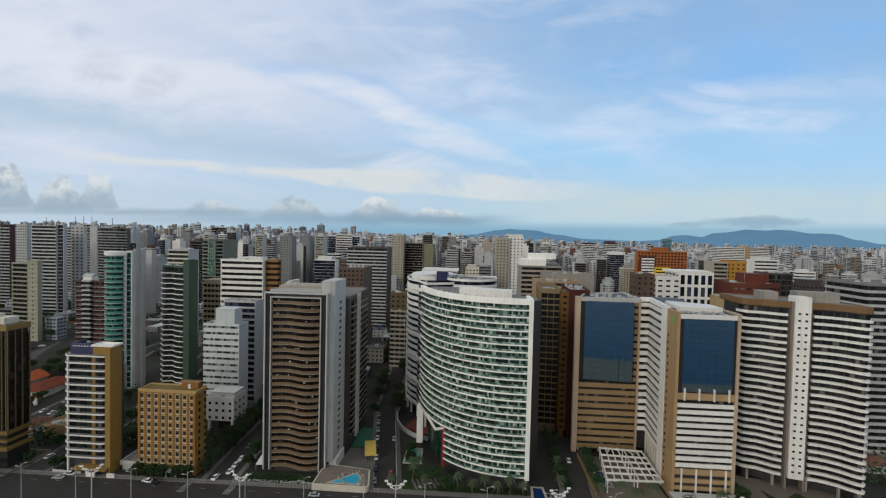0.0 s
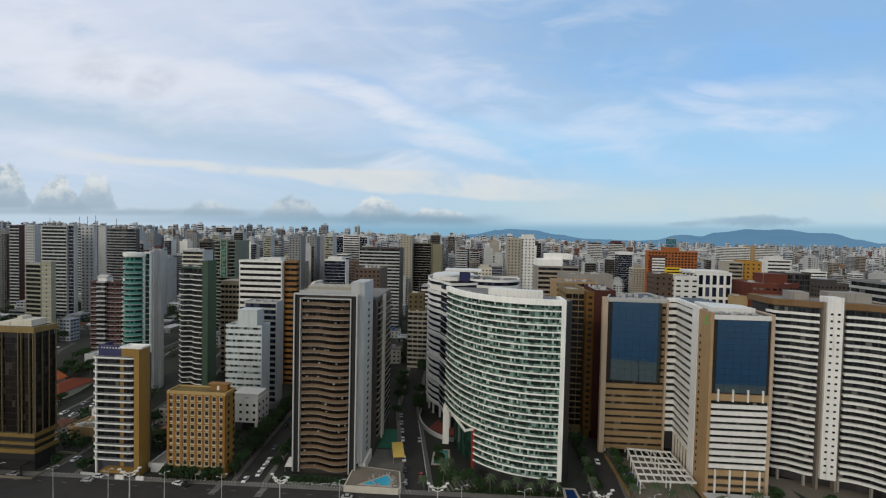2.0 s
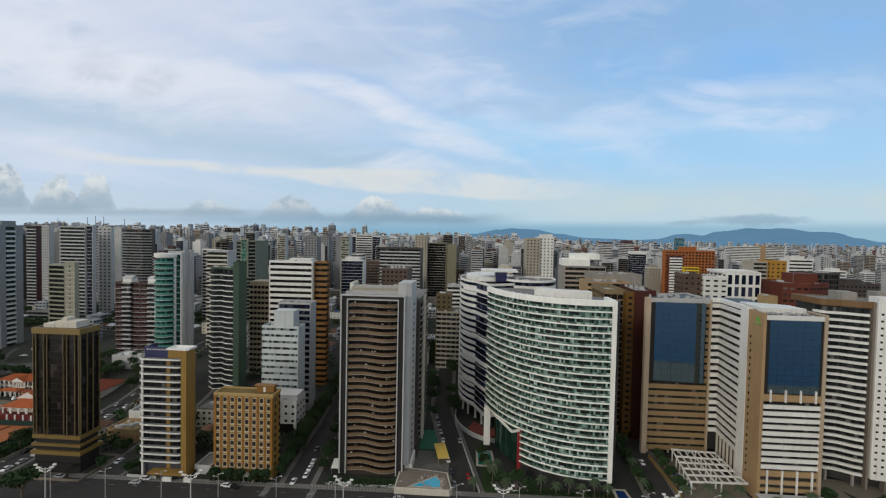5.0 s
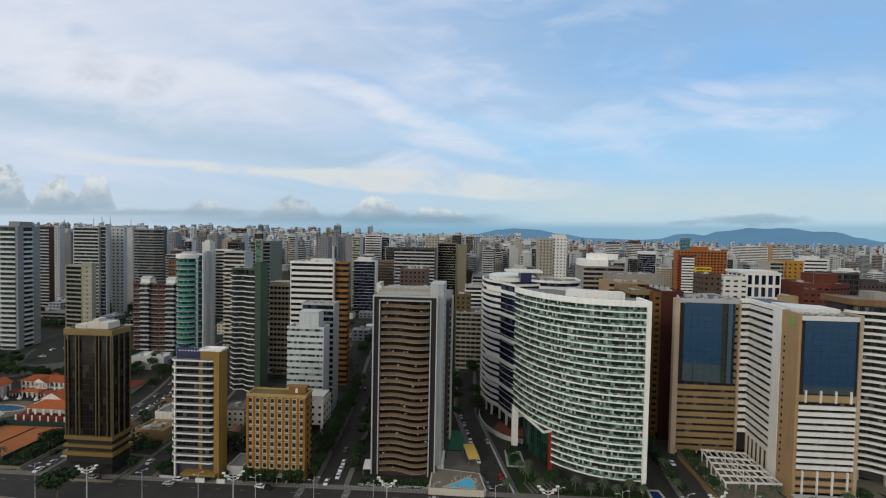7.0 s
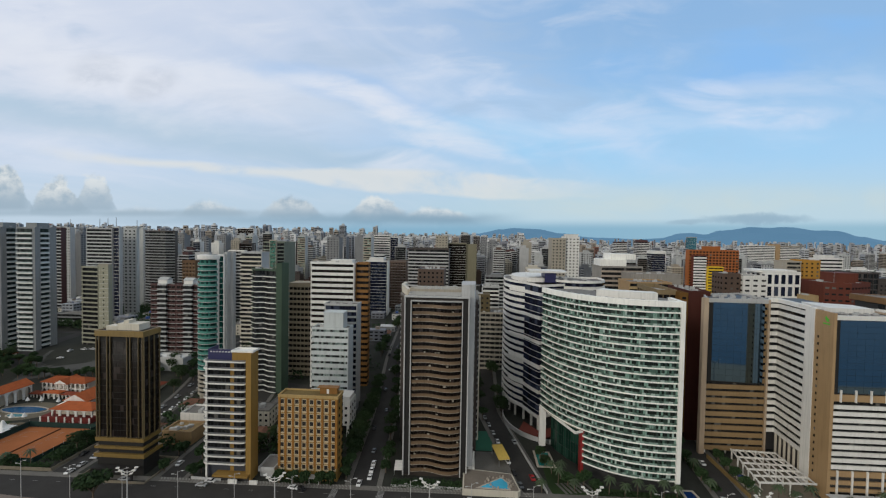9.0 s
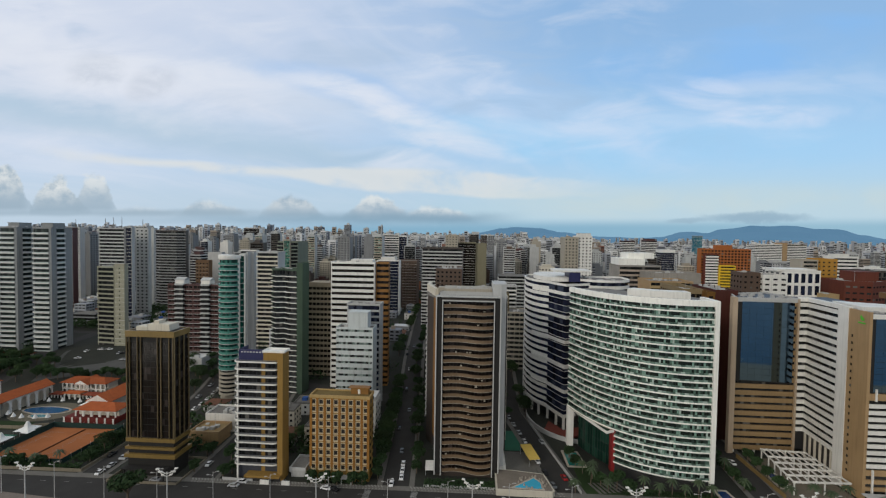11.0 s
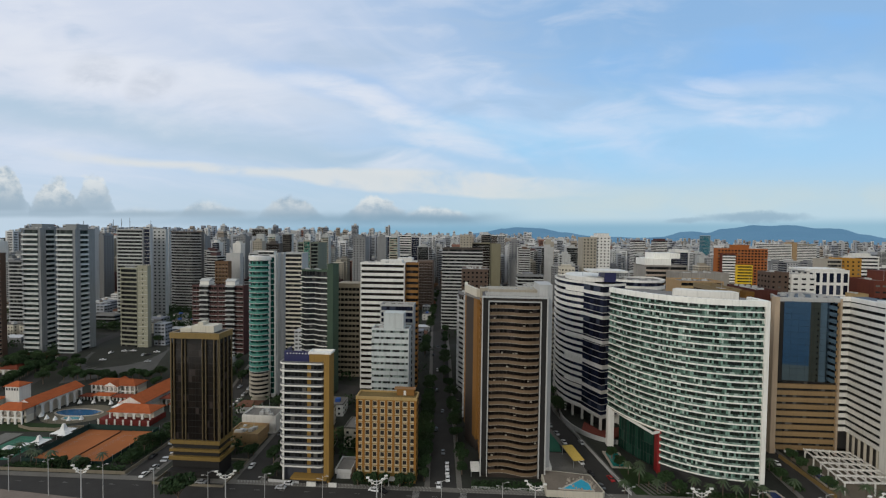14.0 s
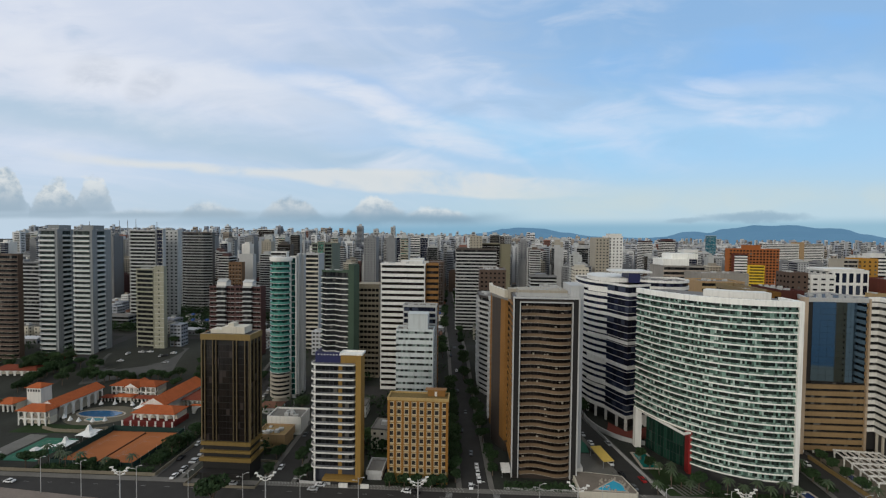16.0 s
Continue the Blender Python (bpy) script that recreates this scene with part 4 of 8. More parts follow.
def brown_tower():
    """Residential tower: brown waved balconies in a black and white frame, pale slab behind, ochre side wall."""
    base = gz(-75)
    cx, cy = -75.0, 200.0
    FOOT.append((-98, -53, 178, 236))
    e = thing("brown_tower", (cx, cy, base), "tall residential tower with waved brown balconies in a white frame", "tower block")
    H = 73.2 - base
    X0, X1, Y0 = -88.6 - cx, -61.0 - cx, 179.6 - cy
    # main body and its sides
    bm = bmesh.new()
    prism(bm, [(X0 + 0.6, Y0 + 1.2), (X1 - 0.4, Y0 + 1.2), (X1 - 0.4, 205 - cy), (X0 + 0.6, 205 - cy)], 0, H - 0.2)
    part("core", bm, DKBROWN, e)
    bm = bmesh.new()
    for a, b in ((X0, X0 + 0.5), (X1 - 0.5, X1), (X0 + 2.7, X0 + 3.1), (X1 - 3.1, X1 - 2.7)):
        box(bm, a, b, Y0 - 0.5, Y0 + 1.3, 1.0 if a in (X0,) else 1.0, H - 0.3 if a in (X0, X1 - 0.5) else H - 2.0)
    box(bm, X0, X1, Y0 - 0.5, Y0 + 1.3, H - 0.3, H + 0.3)
    box(bm, X0 + 2.7, X1 - 2.7, Y0 - 0.5, Y0 + 1.3, H - 2.0, H - 1.55)
    part("frame", bm, GREYW, e, "white portal frame")
    bm = bmesh.new()
    for a, b in ((X0 + 0.5, X0 + 2.7), (X1 - 2.7, X1 - 0.5)):
        box(bm, a, b, Y0 + 0.2, Y0 + 1.25, 1.0, H - 0.3)
    part("black_reveal", bm, BLACKF, e)
    n, fh = 25, (H - 2.6 - 1.5) / 25
    A, B = X0 + 3.1, X1 - 3.1
    wave = []
    for i in range(29):
        s = i / 28
        y = Y0 + 0.2 + 1.6 * math.sin(2 * math.pi * (s * 1.05 - 0.02)) * (0.5 + 0.5 * s) - 0.35
        wave.append((A + (B - A) * s, y))
    wave[0], wave[-1] = (A, Y0 + 0.7), (B, Y0 + 0.7)
    bm = bmesh.new()
    strip(bm, wave, False, -0.4, 0.05, 0.0, 1.22)
    bal = part("balcony", bm, COPPER, e, "waved brown balcony parapet")
    bm = bmesh.new()
    strip(bm, wave, False, -0.62, 0.12, -0.12, 0.02)
    slab = part("balcony_edge", bm, BEIGE, e)
    bm = bmesh.new()
    panes(bm, [(A, Y0 + 1.15), (B, Y0 + 1.15)], 0, 0.2, 2.6, 1.5)
    row = tagged(part("glazing", bm, GLASSK, e), kind="stuff")
    for o in (bal, slab, row):
        o.location.z = 2.4
        for k in range(1, n):
            again(o, k * fh)
    # pale slab wall along the west side with small windows
    bm = bmesh.new()
    prism(bm, [(X1 + 0.02, Y0 + 2.2), (X1 + 2.2, Y0 + 3.0), (X1 + 2.6, 197 - cy), (X1 - 3.5, 197 - cy), (X1 - 3.5, Y0 + 2.2)], 4.5, 78.5 - base)
    part("slab_wall", bm, GREYW, e, "pale grey slab wall with slit windows")
    bm = bmesh.new()
    box(bm, -1.0, 0.06, -1.25, 1.25, 0, 1.0)
    slit = part("slit_window", bm, GLASS, e)
    slit.location = (X1 + 2.42, 190 - cy, 7)
    for k in range(24):
        if k:
            again(slit, k * 2.85)
    bm = bmesh.new()
    prism(bm, [(X1 + 0.4, Y0 + 3.4), (X1 + 3.4, Y0 + 3.6), (X1 + 3.4, 196 - cy), (X1 + 0.4, 196 - cy)], 0, 4.4)
    part("side_porch", bm, WHITE, e)
    # rear block: balconies west, ochre wall east
    bx0, bx1, by0, by1 = -97.0 - cx, -56.5 - cx, 205.02 - cy, 233 - cy
    bm = bmesh.new()
    prism(bm, [(X0 + 1.0, 197.5 - cy), (bx1 - 0.6, 197.5 - cy), (bx1 - 0.6, by1 - 0.6), (bx0 + 1.5, by1 - 0.6), (bx0 + 1.5, 214 - cy), (X0 - 1.2, 204 - cy), (X0 + 1.0, 203.9 - cy)], 0, 69.0 - base)
    part("rear_block", bm, DKBROWN, e)
    bm = bmesh.new()
    prism(bm, [(X0 - 1.6, 202.0 - cy), (X0 - 0.2, 202.0 - cy), (bx0 + 2.2, 222 - cy), (bx0 + 0.8, 222 - cy)], 6, 72.5 - base)
    part("ochre_wall", bm, ORANGE, e, "tall plain ochre side wall")
    bm = bmesh.new()
    prism(bm, [(X0 - 0.1, 184 - cy), (X0 + 0.7, 184 - cy), (X0 + 0.7, 199 - cy), (X0 - 0.6, 199 - cy)], 0.0, 0.7)
    lg = part("side_ledge", bm, ORANGE, e)
    lg.location.z = 6
    for k in range(1, 24):
        again(lg, k * fh)
    bm = bmesh.new()
    strip(bm, [(bx0 + 0.8, by1), (bx0 + 0.8, 222 - cy)], False, -1.5, 0.9, 0, 1.05)
    rb = part("rear_balcony", bm, GREYW, e)
    rb.location.z = 8
    for k in range(1, 22):
        again(rb, k * fh)
    west = [(X1 + 2.0, 197.2 - cy), (bx1, 204 - cy), (bx1, by1)]
    bm = bmesh.new()
    strip(bm, west, False, -0.3, 0.06, 0, 0.2)
    wb = part("west_band", bm, GREYW, e)
    bm = bmesh.new()
    panes(bm, west, 0.05, 0.6, 2.7, 1.6)
    wr = tagged(part("west_glazing", bm, GLASSK, e), kind="stuff")
    for o in (wb, wr):
        o.location.z = 7
        for k in range(1, 22):
            again(o, k * fh)
    for yy in (210, 213.5):
        bm = bmesh.new()
        box(bm, bx1 - 0.2, bx1 + 0.75, yy - cy, yy + 1.0 - cy, 3, 69.8 - base)
        part("pilaster", bm, CREAM, e)
    bm = bmesh.new()
    prism(bm, [(bx0 + 1.0, 214 - cy), (X0 - 1.2, 200 - cy), (X0, 198 - cy), (bx1 - 0.3, 198 - cy), (bx1 - 0.3, by1), (bx0 + 1.0, by1)], 69.0 - base, 70.0 - base)
    box(bm, X0 + 1.5, X1 - 4, 183 - cy, 197 - cy, H - 0.2, H + 0.3)
    part("roof", bm, ROOFG, e)
    bm = bmesh.new()
    box(bm, X0 - 0.5, X1 - 3.6, 199 - cy, 204 - cy, 70.0 - base, 74.6 - base)
    box(bm, X0 + 3.0, X1 - 3.6, 187 - cy, 199 - cy, H + 0.3, 75.6 - base)
    part("roof_house", bm, BEIGE, e, "beige plant rooms")
    bm = bmesh.new()
    strip(bm, [(X0 + 1.6, Y0 + 2), (X1 - 3.6, Y0 + 2), (X1 - 3.6, 186.8 - cy), (X0 + 1.6, 186.8 - cy)], True, -0.05, 0.05, H + 0.3, H + 1.3)
    part("roof_rail", bm, GREYW, e)
    bm = bmesh.new()
    strip(bm, [(bx0 + 0.6, by1), (bx0 + 0.6, 221.6 - cy), (X0 - 1.8, 201.6 - cy)], False, -1.4, 0.25, 70.0 - base, 73.6 - base)
    part("rear_parapet", bm, CREAM, e, "deep cream roof band")
    rg = random.Random(17)
    bm = bmesh.new()
    for _ in range(24):
        x, z = rg.uniform(A + 1, B - 1), 2.4 + fh * rg.randrange(n) + 1.1
        box(bm, x - rg.uniform(0.2, 0.6), x + rg.uniform(0.2, 0.6), Y0 + 0.75, Y0 + 1.05, z, z + rg.uniform(0.3, 0.8))
    tagged(part("balcony_clutter", bm, BEIGE, e), kind="stuff")
    bm = bmesh.new()
    for _ in range(16):
        x, y = rg.uniform(X0 + 3, X1 - 5), rg.uniform(188, 203) - cy
        z = 75.6 - base if y < 198.5 - cy else 74.6 - base
        box(bm, x - rg.uniform(0.3, 0.9), x + rg.uniform(0.3, 0.9), y - 0.4, y + 0.4, z, z + rg.uniform(0.3, 1.0))
    tagged(part("roof_equipment", bm, GREYW, e), kind="stuff")


brown_tower()


def curved_tower():
    """Curved apartment hotel: white bands, green panes, white end frame; its east foot is cut back over a glass lobby."""
    base = gz(0) + 0.3
    curve = bezier((-25.3, 214.0), (-14.0, 174.6), (23.1, 175.6), 40)
    cx, cy = 0.0, 192.0
    FOOT.append((-28, 34, 172, 228))
    e = thing("curved_tower", (cx, cy, base), "curved white apartment tower with green glass and white bands", "tower block")
    line = [(x - cx, y - cy) for x, y in curve]
    back = [(30.0 - cx, 186 - cy), (28 - cx, 193 - cy), (-6 - cx, 222 - cy), (-20 - cx, 222 - cy)]
    H = 73.0 - base
    n = 25
    z0 = 4.8
    fh = (H - z0 - 0.4) / n
    low = 5
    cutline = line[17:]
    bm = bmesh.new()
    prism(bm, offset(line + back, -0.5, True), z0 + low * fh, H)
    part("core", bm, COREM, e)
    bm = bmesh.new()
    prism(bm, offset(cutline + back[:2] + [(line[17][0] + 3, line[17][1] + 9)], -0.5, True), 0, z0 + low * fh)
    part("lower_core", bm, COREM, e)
    for tag, ln, ks in (("", line, range(low, n)), ("lower_", cutline, range(0, low))):
        bm = bmesh.new()
        strip(bm, ln, False, -1.3, 0.07, -0.14, 0.42)
        band = part(tag + "floor_band", bm, BRIGHT, e, "white floor band")
        bm = bmesh.new()
        panes(bm, ln, -0.45, 0.44, fh - 0.12, 0.95, 0.09)
        row = tagged(part(tag + "glazing", bm, GLASSG, e), kind="stuff")
        bm = bmesh.new()
        panes(bm, ln, -0.02, 0.44, 1.25, 1.5, 0.1)
        rail = tagged(part(tag + "glass_rail", bm, GLASSR, e), kind="stuff")
        for o in (band, row, rail):
            o.location.z = z0 + ks[0] * fh
            for k in ks[1:]:
                again(o, (k - ks[0]) * fh)
    bm = bmesh.new()
    strip(bm, line, False, -1.5, 0.4, H - 0.8, H + 1.5)
    part("parapet", bm, BRIGHT, e, "deep white roof band")
    bm = bmesh.new()
    ex, ey = line[-1]
    box(bm, ex - 0.1, ex + 1.6, ey - 0.6, ey + 12, z0 - 0.6, H + 1.5)
    part("end_frame", bm, BRIGHT, e, "white vertical end frame")
    bm = bmesh.new()
    box(bm, ex + 0.2, ex + 0.8, ey + 0.4, ey + 1.2, -0.8, z0 - 0.5)
    part("end_post", bm, WHITE, e)
    bm = bmesh.new()
    prism(bm, offset(line + back, -1.35, True), H, H + 0.25)
    part("roof", bm, ROOFG, e)
    roofl = [(x, y) for x, y in offset(line, -6.0, False)][18:37]
    bm = bmesh.new()
    strip(bm, roofl, False, -6.0, 0.0, H + 0.25, H + 3.9)
    part("roof_house", bm, WHITE, e, "long white plant enclosure")
    bm = bmesh.new()
    for i in range(14):
        x, y = offset(line, -2.6 - (i % 3) * 0.8, False)[6 + 2 * i]
        box(bm, x - 0.6, x + 0.6, y - 0.5, y + 0.5, H + 0.25, H + 1.4)
    tagged(part("condenser", bm, GREYW, e), kind="stuff")
    # cut-back corner: soffit, glass lobby, red pier, pale end wall
    zc = z0 + low * fh - 0.2
    bm = bmesh.new()
    strip(bm, line[:18], False, -7, 0.2, zc - 0.25, zc)
    tip = [(line[0][0] + 0.3, line[0][1]), (-14.6 - cx, 186.0 - cy), (line[17][0], line[17][1])]
    part("soffit", bm, BEIGE, e)
    bm = bmesh.new()
    strip(bm, tip, False, -0.5, 0.3, zc - 0.9, zc - 0.1)
    part("canopy_edge", bm, WHITE, e, "white pointed canopy edge")
    bm = bmesh.new()
    lob = offset(line[2:18], -4.2, False)
    panes(bm, lob, 0, 0.2, 4.6, 1.6)
    panes(bm, lob, 0, 4.75, 9.2, 1.6)
    panes(bm, lob, 0, 9.35, zc - 0.3, 1.6)
    tagged(part("lobby_glass", bm, panes_mat("lobby_glass", [(0, (0.01, 0.03, 0.022)), (0.6, (0.02, 0.055, 0.04))]), e, "dark green lobby glazing"), kind="stuff")
    bm = bmesh.new()
    strip(bm, lob, False, -0.4, -0.12, 0, zc)
    part("lobby_wall", bm, COREM, e)
    bm = bmesh.new()
    x, y = line[17]
    box(bm, x - 0.7, x + 0.7, y - 0.1, y + 3.2, 0, zc + 0.1)
    part("red_pier", bm, mat("red_paint", (0.26, 0.02, 0.02), 0.5), e, "tall red entrance pier")
    bm = bmesh.new()
    x, y = line[0]
    box(bm, x - 0.4, x + 2.6, y - 3.2, y - 0.4, 0, zc)
    part("end_pier", bm, WHITE, e)


curved_tower()


def wing_hotel():
    """Hotel of two wings joined by a slanting white wing; blue mirror glass on both fronts."""
    base = gz(75)
    cx, cy = 80.0, 200.0
    FOOT.append((50, 112, 172, 240))
    e = thing("wing_hotel", (cx, cy, base), "tan and white two-winged hotel with blue mirror glass", "hotel")
    P = lambda x, y: (x - cx, y - cy)
    H = 71.5 - base
    HR = 71.0 - base
    Z0 = 2.2
    lw = [P(51.0, 210), P(79.3, 210), P(79.3, 234), P(57.5, 226)]
    bm = bmesh.new()
    prism(bm, offset(lw, -0.4, True), Z0, H - 0.4)
    part("east_core", bm, COREM, e)
    fl = 22
    fh = (H - Z0) / fl
    a, b = lw[0], lw[1]
    at_ = lambda s: (a[0] + (b[0] - a[0]) * s, a[1] + (b[1] - a[1]) * s)
    # lower tan bands, full width; upper tan bands right of the glass
    for tag, s0, s1, k0, k1 in (("", 0.02, 0.97, 0, 10), ("short_", 0.862, 0.97, 10, fl)):
        bm = bmesh.new()
        strip(bm, [at_(s0), at_(s1)], False, -0.45, 0.2, -0.2, fh * 0.58)
        # tan darkened in colour for the shade on the east wing
        band = part(tag + "tan_band", bm, mat("dark_tan_tile", (0.28, 0.185, 0.088), 0.6), e, "tan spandrel band")
        bm = bmesh.new()
        panes(bm, [at_(s0), at_(s1)], -0.35, fh * 0.58, fh - 0.2, 1.6)
        row = tagged(part(tag + "glazing", bm, GLASS, e), kind="stuff")
        for o in (band, row):
            o.location.z = Z0 + k0 * fh
            for k in range(k0 + 1, k1):
                again(o, (k - k0) * fh)

    def mirror(p, q, z0_, z1_, nx, nz, nm):
        fr = bmesh.new()
        strip(fr, [p, q], False, -0.3, -0.03, z0_, z1_)
        fr = part(nm, fr, BLACKF, e, "blue mirror glass curtain wall")
        ln = math.hypot(q[0] - p[0], q[1] - p[1])
        pw, ph = ln / nx, (z1_ - z0_) / nz
        bm = bmesh.new()
        box(bm, 0.03, pw - 0.03, -0.02, 0.02, 0.03, ph - 0.03)
        one = part("pane", bm, MIRRORB, fr)
        for i in range(nx):
            for j in range(nz):
                o = one if i + j == 0 else again(one)
                o.location = (p[0] + (q[0] - p[0]) * i / nx, p[1] + (q[1] - p[1]) * i / nx, z0_ + ph * j)
                o.rotation_euler[2] = math.atan2(q[1] - p[1], q[0] - p[0])

    zg = Z0 + 10 * fh
    (ga, gb) = offset([at_(0.095), at_(0.862)], 0.25, False)
    gb = (gb[0] + 0.15, gb[1] - 2.3)
    mirror(ga, gb, zg + 0.4, H - 1.6, 7, 13, "east_curtain_wall")
    bm = bmesh.new()
    prism(bm, [ga, gb, (gb[0] + 0.1, at_(0.862)[1]), (ga[0], at_(0.095)[1])][::1], zg, zg + 0.35)
    prism(bm, [(gb[0] - 0.3, gb[1] + 0.1), (gb[0] + 0.05, gb[1] + 0.05), (gb[0] + 0.05, at_(0.862)[1]), (gb[0] - 0.3, at_(0.862)[1])], zg + 0.36, H - 1.62)
    part("bay_edge", bm, BLACKF, e)
    bm = bmesh.new()
    strip(bm, [at_(0.022), at_(0.095)], False, -0.4, 0.12, zg - 0.2, H - 1.6)
    part("dark_margin", bm, BLACKF, e)
    bm = bmesh.new()
    strip(bm, [at_(-0.064), at_(0.02)], False, -1.6, 0.6, 0, H + 0.4)
    part("east_pier", bm, mat("pale_tan_tile", (0.44, 0.34, 0.24), 0.6), e)
    bm = bmesh.new()
    strip(bm, [lw[3], lw[0]], False, -0.5, 0.1, Z0 - 0.2, H)
    part("east_wall", bm, TAN, e)
    bm = bmesh.new()
    strip(bm, [at_(0.972), at_(1.0)], False, -1, 0.7, 0, H)
    part("joint_pier", bm, mat("pale_tan_tile", (0.44, 0.34, 0.24), 0.6), e)
    bm = bmesh.new()
    strip(bm, lw, True, -0.5, 0.3, H - 1.7, H + 0.3)
    part("east_parapet", bm, GREYW, e)
    bm = bmesh.new()
    prism(bm, offset(lw, -0.52, True), H - 0.7, H - 0.5)
    part("east_roof", bm, ROOFG, e)
    rg = random.Random(8)
    bm = bmesh.new()
    for _ in range(14):
        x, y = rg.uniform(58, 78) - cx, rg.uniform(212, 224) - cy
        box(bm, x - 0.8, x + 0.8, y - 0.6, y + 0.6, H - 0.5, H + rg.uniform(0.2, 1.2))
    tagged(part("roof_equipment", bm, GREYW, e), kind="stuff")
    bm = bmesh.new()
    for i in range(6):
        x, y = at_(0.06 + 0.17 * i)
        box(bm, x - 0.3, x + 0.3, y + 1.0, y + 1.7, 0, Z0)
    part("stilt", bm, WHITE, e)
    bm = bmesh.new()
    prism(bm, offset(lw, -3.0, True), 0, Z0 - 0.05)
    part("lobby", bm, COREM, e)
    # slanting wing: white bands from the joint forward to the logo wall
    sl = [P(79.4, 210.0), P(83.2, 210.1), P(81.0, 189.6)]
    bm = bmesh.new()
    prism(bm, [P(79.8, 210.9), P(83.9, 211.0), P(81.9, 184.8), P(98, 184.8), P(100, 221), P(79.8, 221)], 3, H - 0.2)
    part("slanting_core", bm, COREM, e)
    bm = bmesh.new()
    strip(bm, sl, False, -0.6, 0.12, -0.2, fh * 0.5)
    # the line runs from the back to the front; its outside is the east
    band = part("white_band", bm, WHITE, e, "white spandrel band")
    bm = bmesh.new()
    panes(bm, sl, -0.4, fh * 0.5, fh - 0.2, 1.5)
    row = tagged(part("slanting_glazing", bm, GLASS, e), kind="stuff")
    for o in (band, row):
        o.location.z = Z0 + 3 * fh
        for k in range(1, fl - 3):
            again(o, k * fh)
    bm = bmesh.new()
    strip(bm, sl, False, -1.2, 0.35, H - 1.0, H + 0.9)
    part("white_parapet", bm, WHITE, e)
    for i in range(6):
        bm = bmesh.new()
        s = (i + 0.5) / 6
        x, y = sl[1][0] + (sl[2][0] - sl[1][0]) * s, sl[1][1] + (sl[2][1] - sl[1][1]) * s
        box(bm, x - 0.2, x + 0.5, y - 0.35, y + 0.35, 0, Z0 + 3 * fh)
        part("slanting_column", bm, CREAM, e)
    # logo wall, then the west wing
    bm = bmesh.new()
    prism(bm, [P(80.2, 174.9), P(81.4, 174.9), P(81.6, 184.4), P(80.4, 184.4)], 0, HR + 0.6)
    part("sign_wall", bm, TAN, e, "plain tan end wall")
    bm = bmesh.new()
    prism(bm, [P(80.1, 184.42), P(81.8, 184.42), P(82.0, 189.6), P(80.3, 189.6)], 0, HR + 1.2)
    part("white_pier", bm, WHITE, e)
    bm = bmesh.new()
    lf = [bm.verts.new((80.1 - cx, y - cy, HR + z)) for y, z in ((177.0, -3.2), (178.2, -3.3), (179.0, -2.2), (178.7, -0.9), (178.0, -1.6), (177.2, -2.2))]
    bm.faces.new(lf)
    box(bm, 80.04 - cx, 80.17 - cx, 176.6 - cy, 179.8 - cy, HR - 4.4, HR - 3.9)
    part("emblem", bm, GREEN_SIGN, e, "green emblem")
    bm = bmesh.new()
    box(bm, 80.1 - cx, 80.3 - cx, 182.0 - cy, 182.5 - cy, 8, 9)
    slit = part("slit_window", bm, GLASS, e)
    for k in range(1, 20):
        again(slit, k * 2.9)
    rw = [P(81.42, 175.6), P(103.6, 175.6), P(103.6, 190), P(98, 200), P(82, 190)]
    bm = bmesh.new()
    prism(bm, offset(rw, -0.5, True), 3, HR - 0.4)
    part("west_core", bm, COREM, e)
    r0, r1 = rw[0], rw[1]
    zt = 40.0 - base
    m0, m1 = (r0[0] + 1.6, r0[1] - 0.2), (r1[0] - 1.6, r1[1] - 0.2)
    mirror(m0, m1, zt + 0.2, HR - 2.2, 6, 12, "west_curtain_wall")
    bm = bmesh.new()
    box(bm, r0[0], m0[0], r0[1] - 0.1, r0[1] + 0.5, zt, HR - 2.2)
    part("dark_margin_strip", bm, BLACKF, e)
    bm = bmesh.new()
    box(bm, m1[0], r1[0] - 0.6, r0[1] - 0.1, r0[1] + 0.5, zt, HR - 2.2)
    part("dark_margin_strip", bm, BLACKF, e)
    nb, fb = 10, (zt - 3.4 - 12.8) / 10
    bm = bmesh.new()
    box(bm, r0[0], r1[0] - 0.5, r0[1] - 0.25, r0[1] + 0.4, 0, fb * 0.58)
    band = part("west_white_band", bm, WHITE, e, "white spandrel band")
    bm = bmesh.new()
    panes(bm, [r0, r1], -0.3, fb * 0.58, fb, 1.5)
    row = tagged(part("west_glazing", bm, GLASS, e), kind="stuff")
    for o in (band, row):
        o.location.z = 12.8
        for k in range(1, nb):
            again(o, k * fb)
    for z_, h_ in ((zt - 3.0, 2.6), (9.8, 2.2), (6.6, 1.6), (3.8, 1.4)):
        bm = bmesh.new()
        box(bm, r0[0], r1[0] - 0.5, r0[1] - 0.3, r0[1] + 0.4, z_, z_ + h_)
        part("tan_ledge", bm, TAN, e)
    for i in range(4):
        x = r0[0] + 2.6 + i * 5.6
        bm = bmesh.new()
        box(bm, x - 0.25, x + 0.25, r0[1] - 0.9, r0[1] - 0.3, zt - 3.2, zt + 1.6)
        part("bracket", bm, WHITE, e)
        bm = bmesh.new()
        box(bm, x - 0.25, x + 0.25, r0[1] - 0.9, r0[1] - 0.3, 0, 12.4)
        part("column", bm, WHITE, e)
    bm = bmesh.new()
    box(bm, r1[0] - 0.5, r1[0] + 0.7, r1[1] - 0.5, r1[1] + 13, 0, HR + 0.4)
    part("west_pier", bm, mat("pale_tan_tile", (0.44, 0.34, 0.24), 0.6), e)
    bm = bmesh.new()
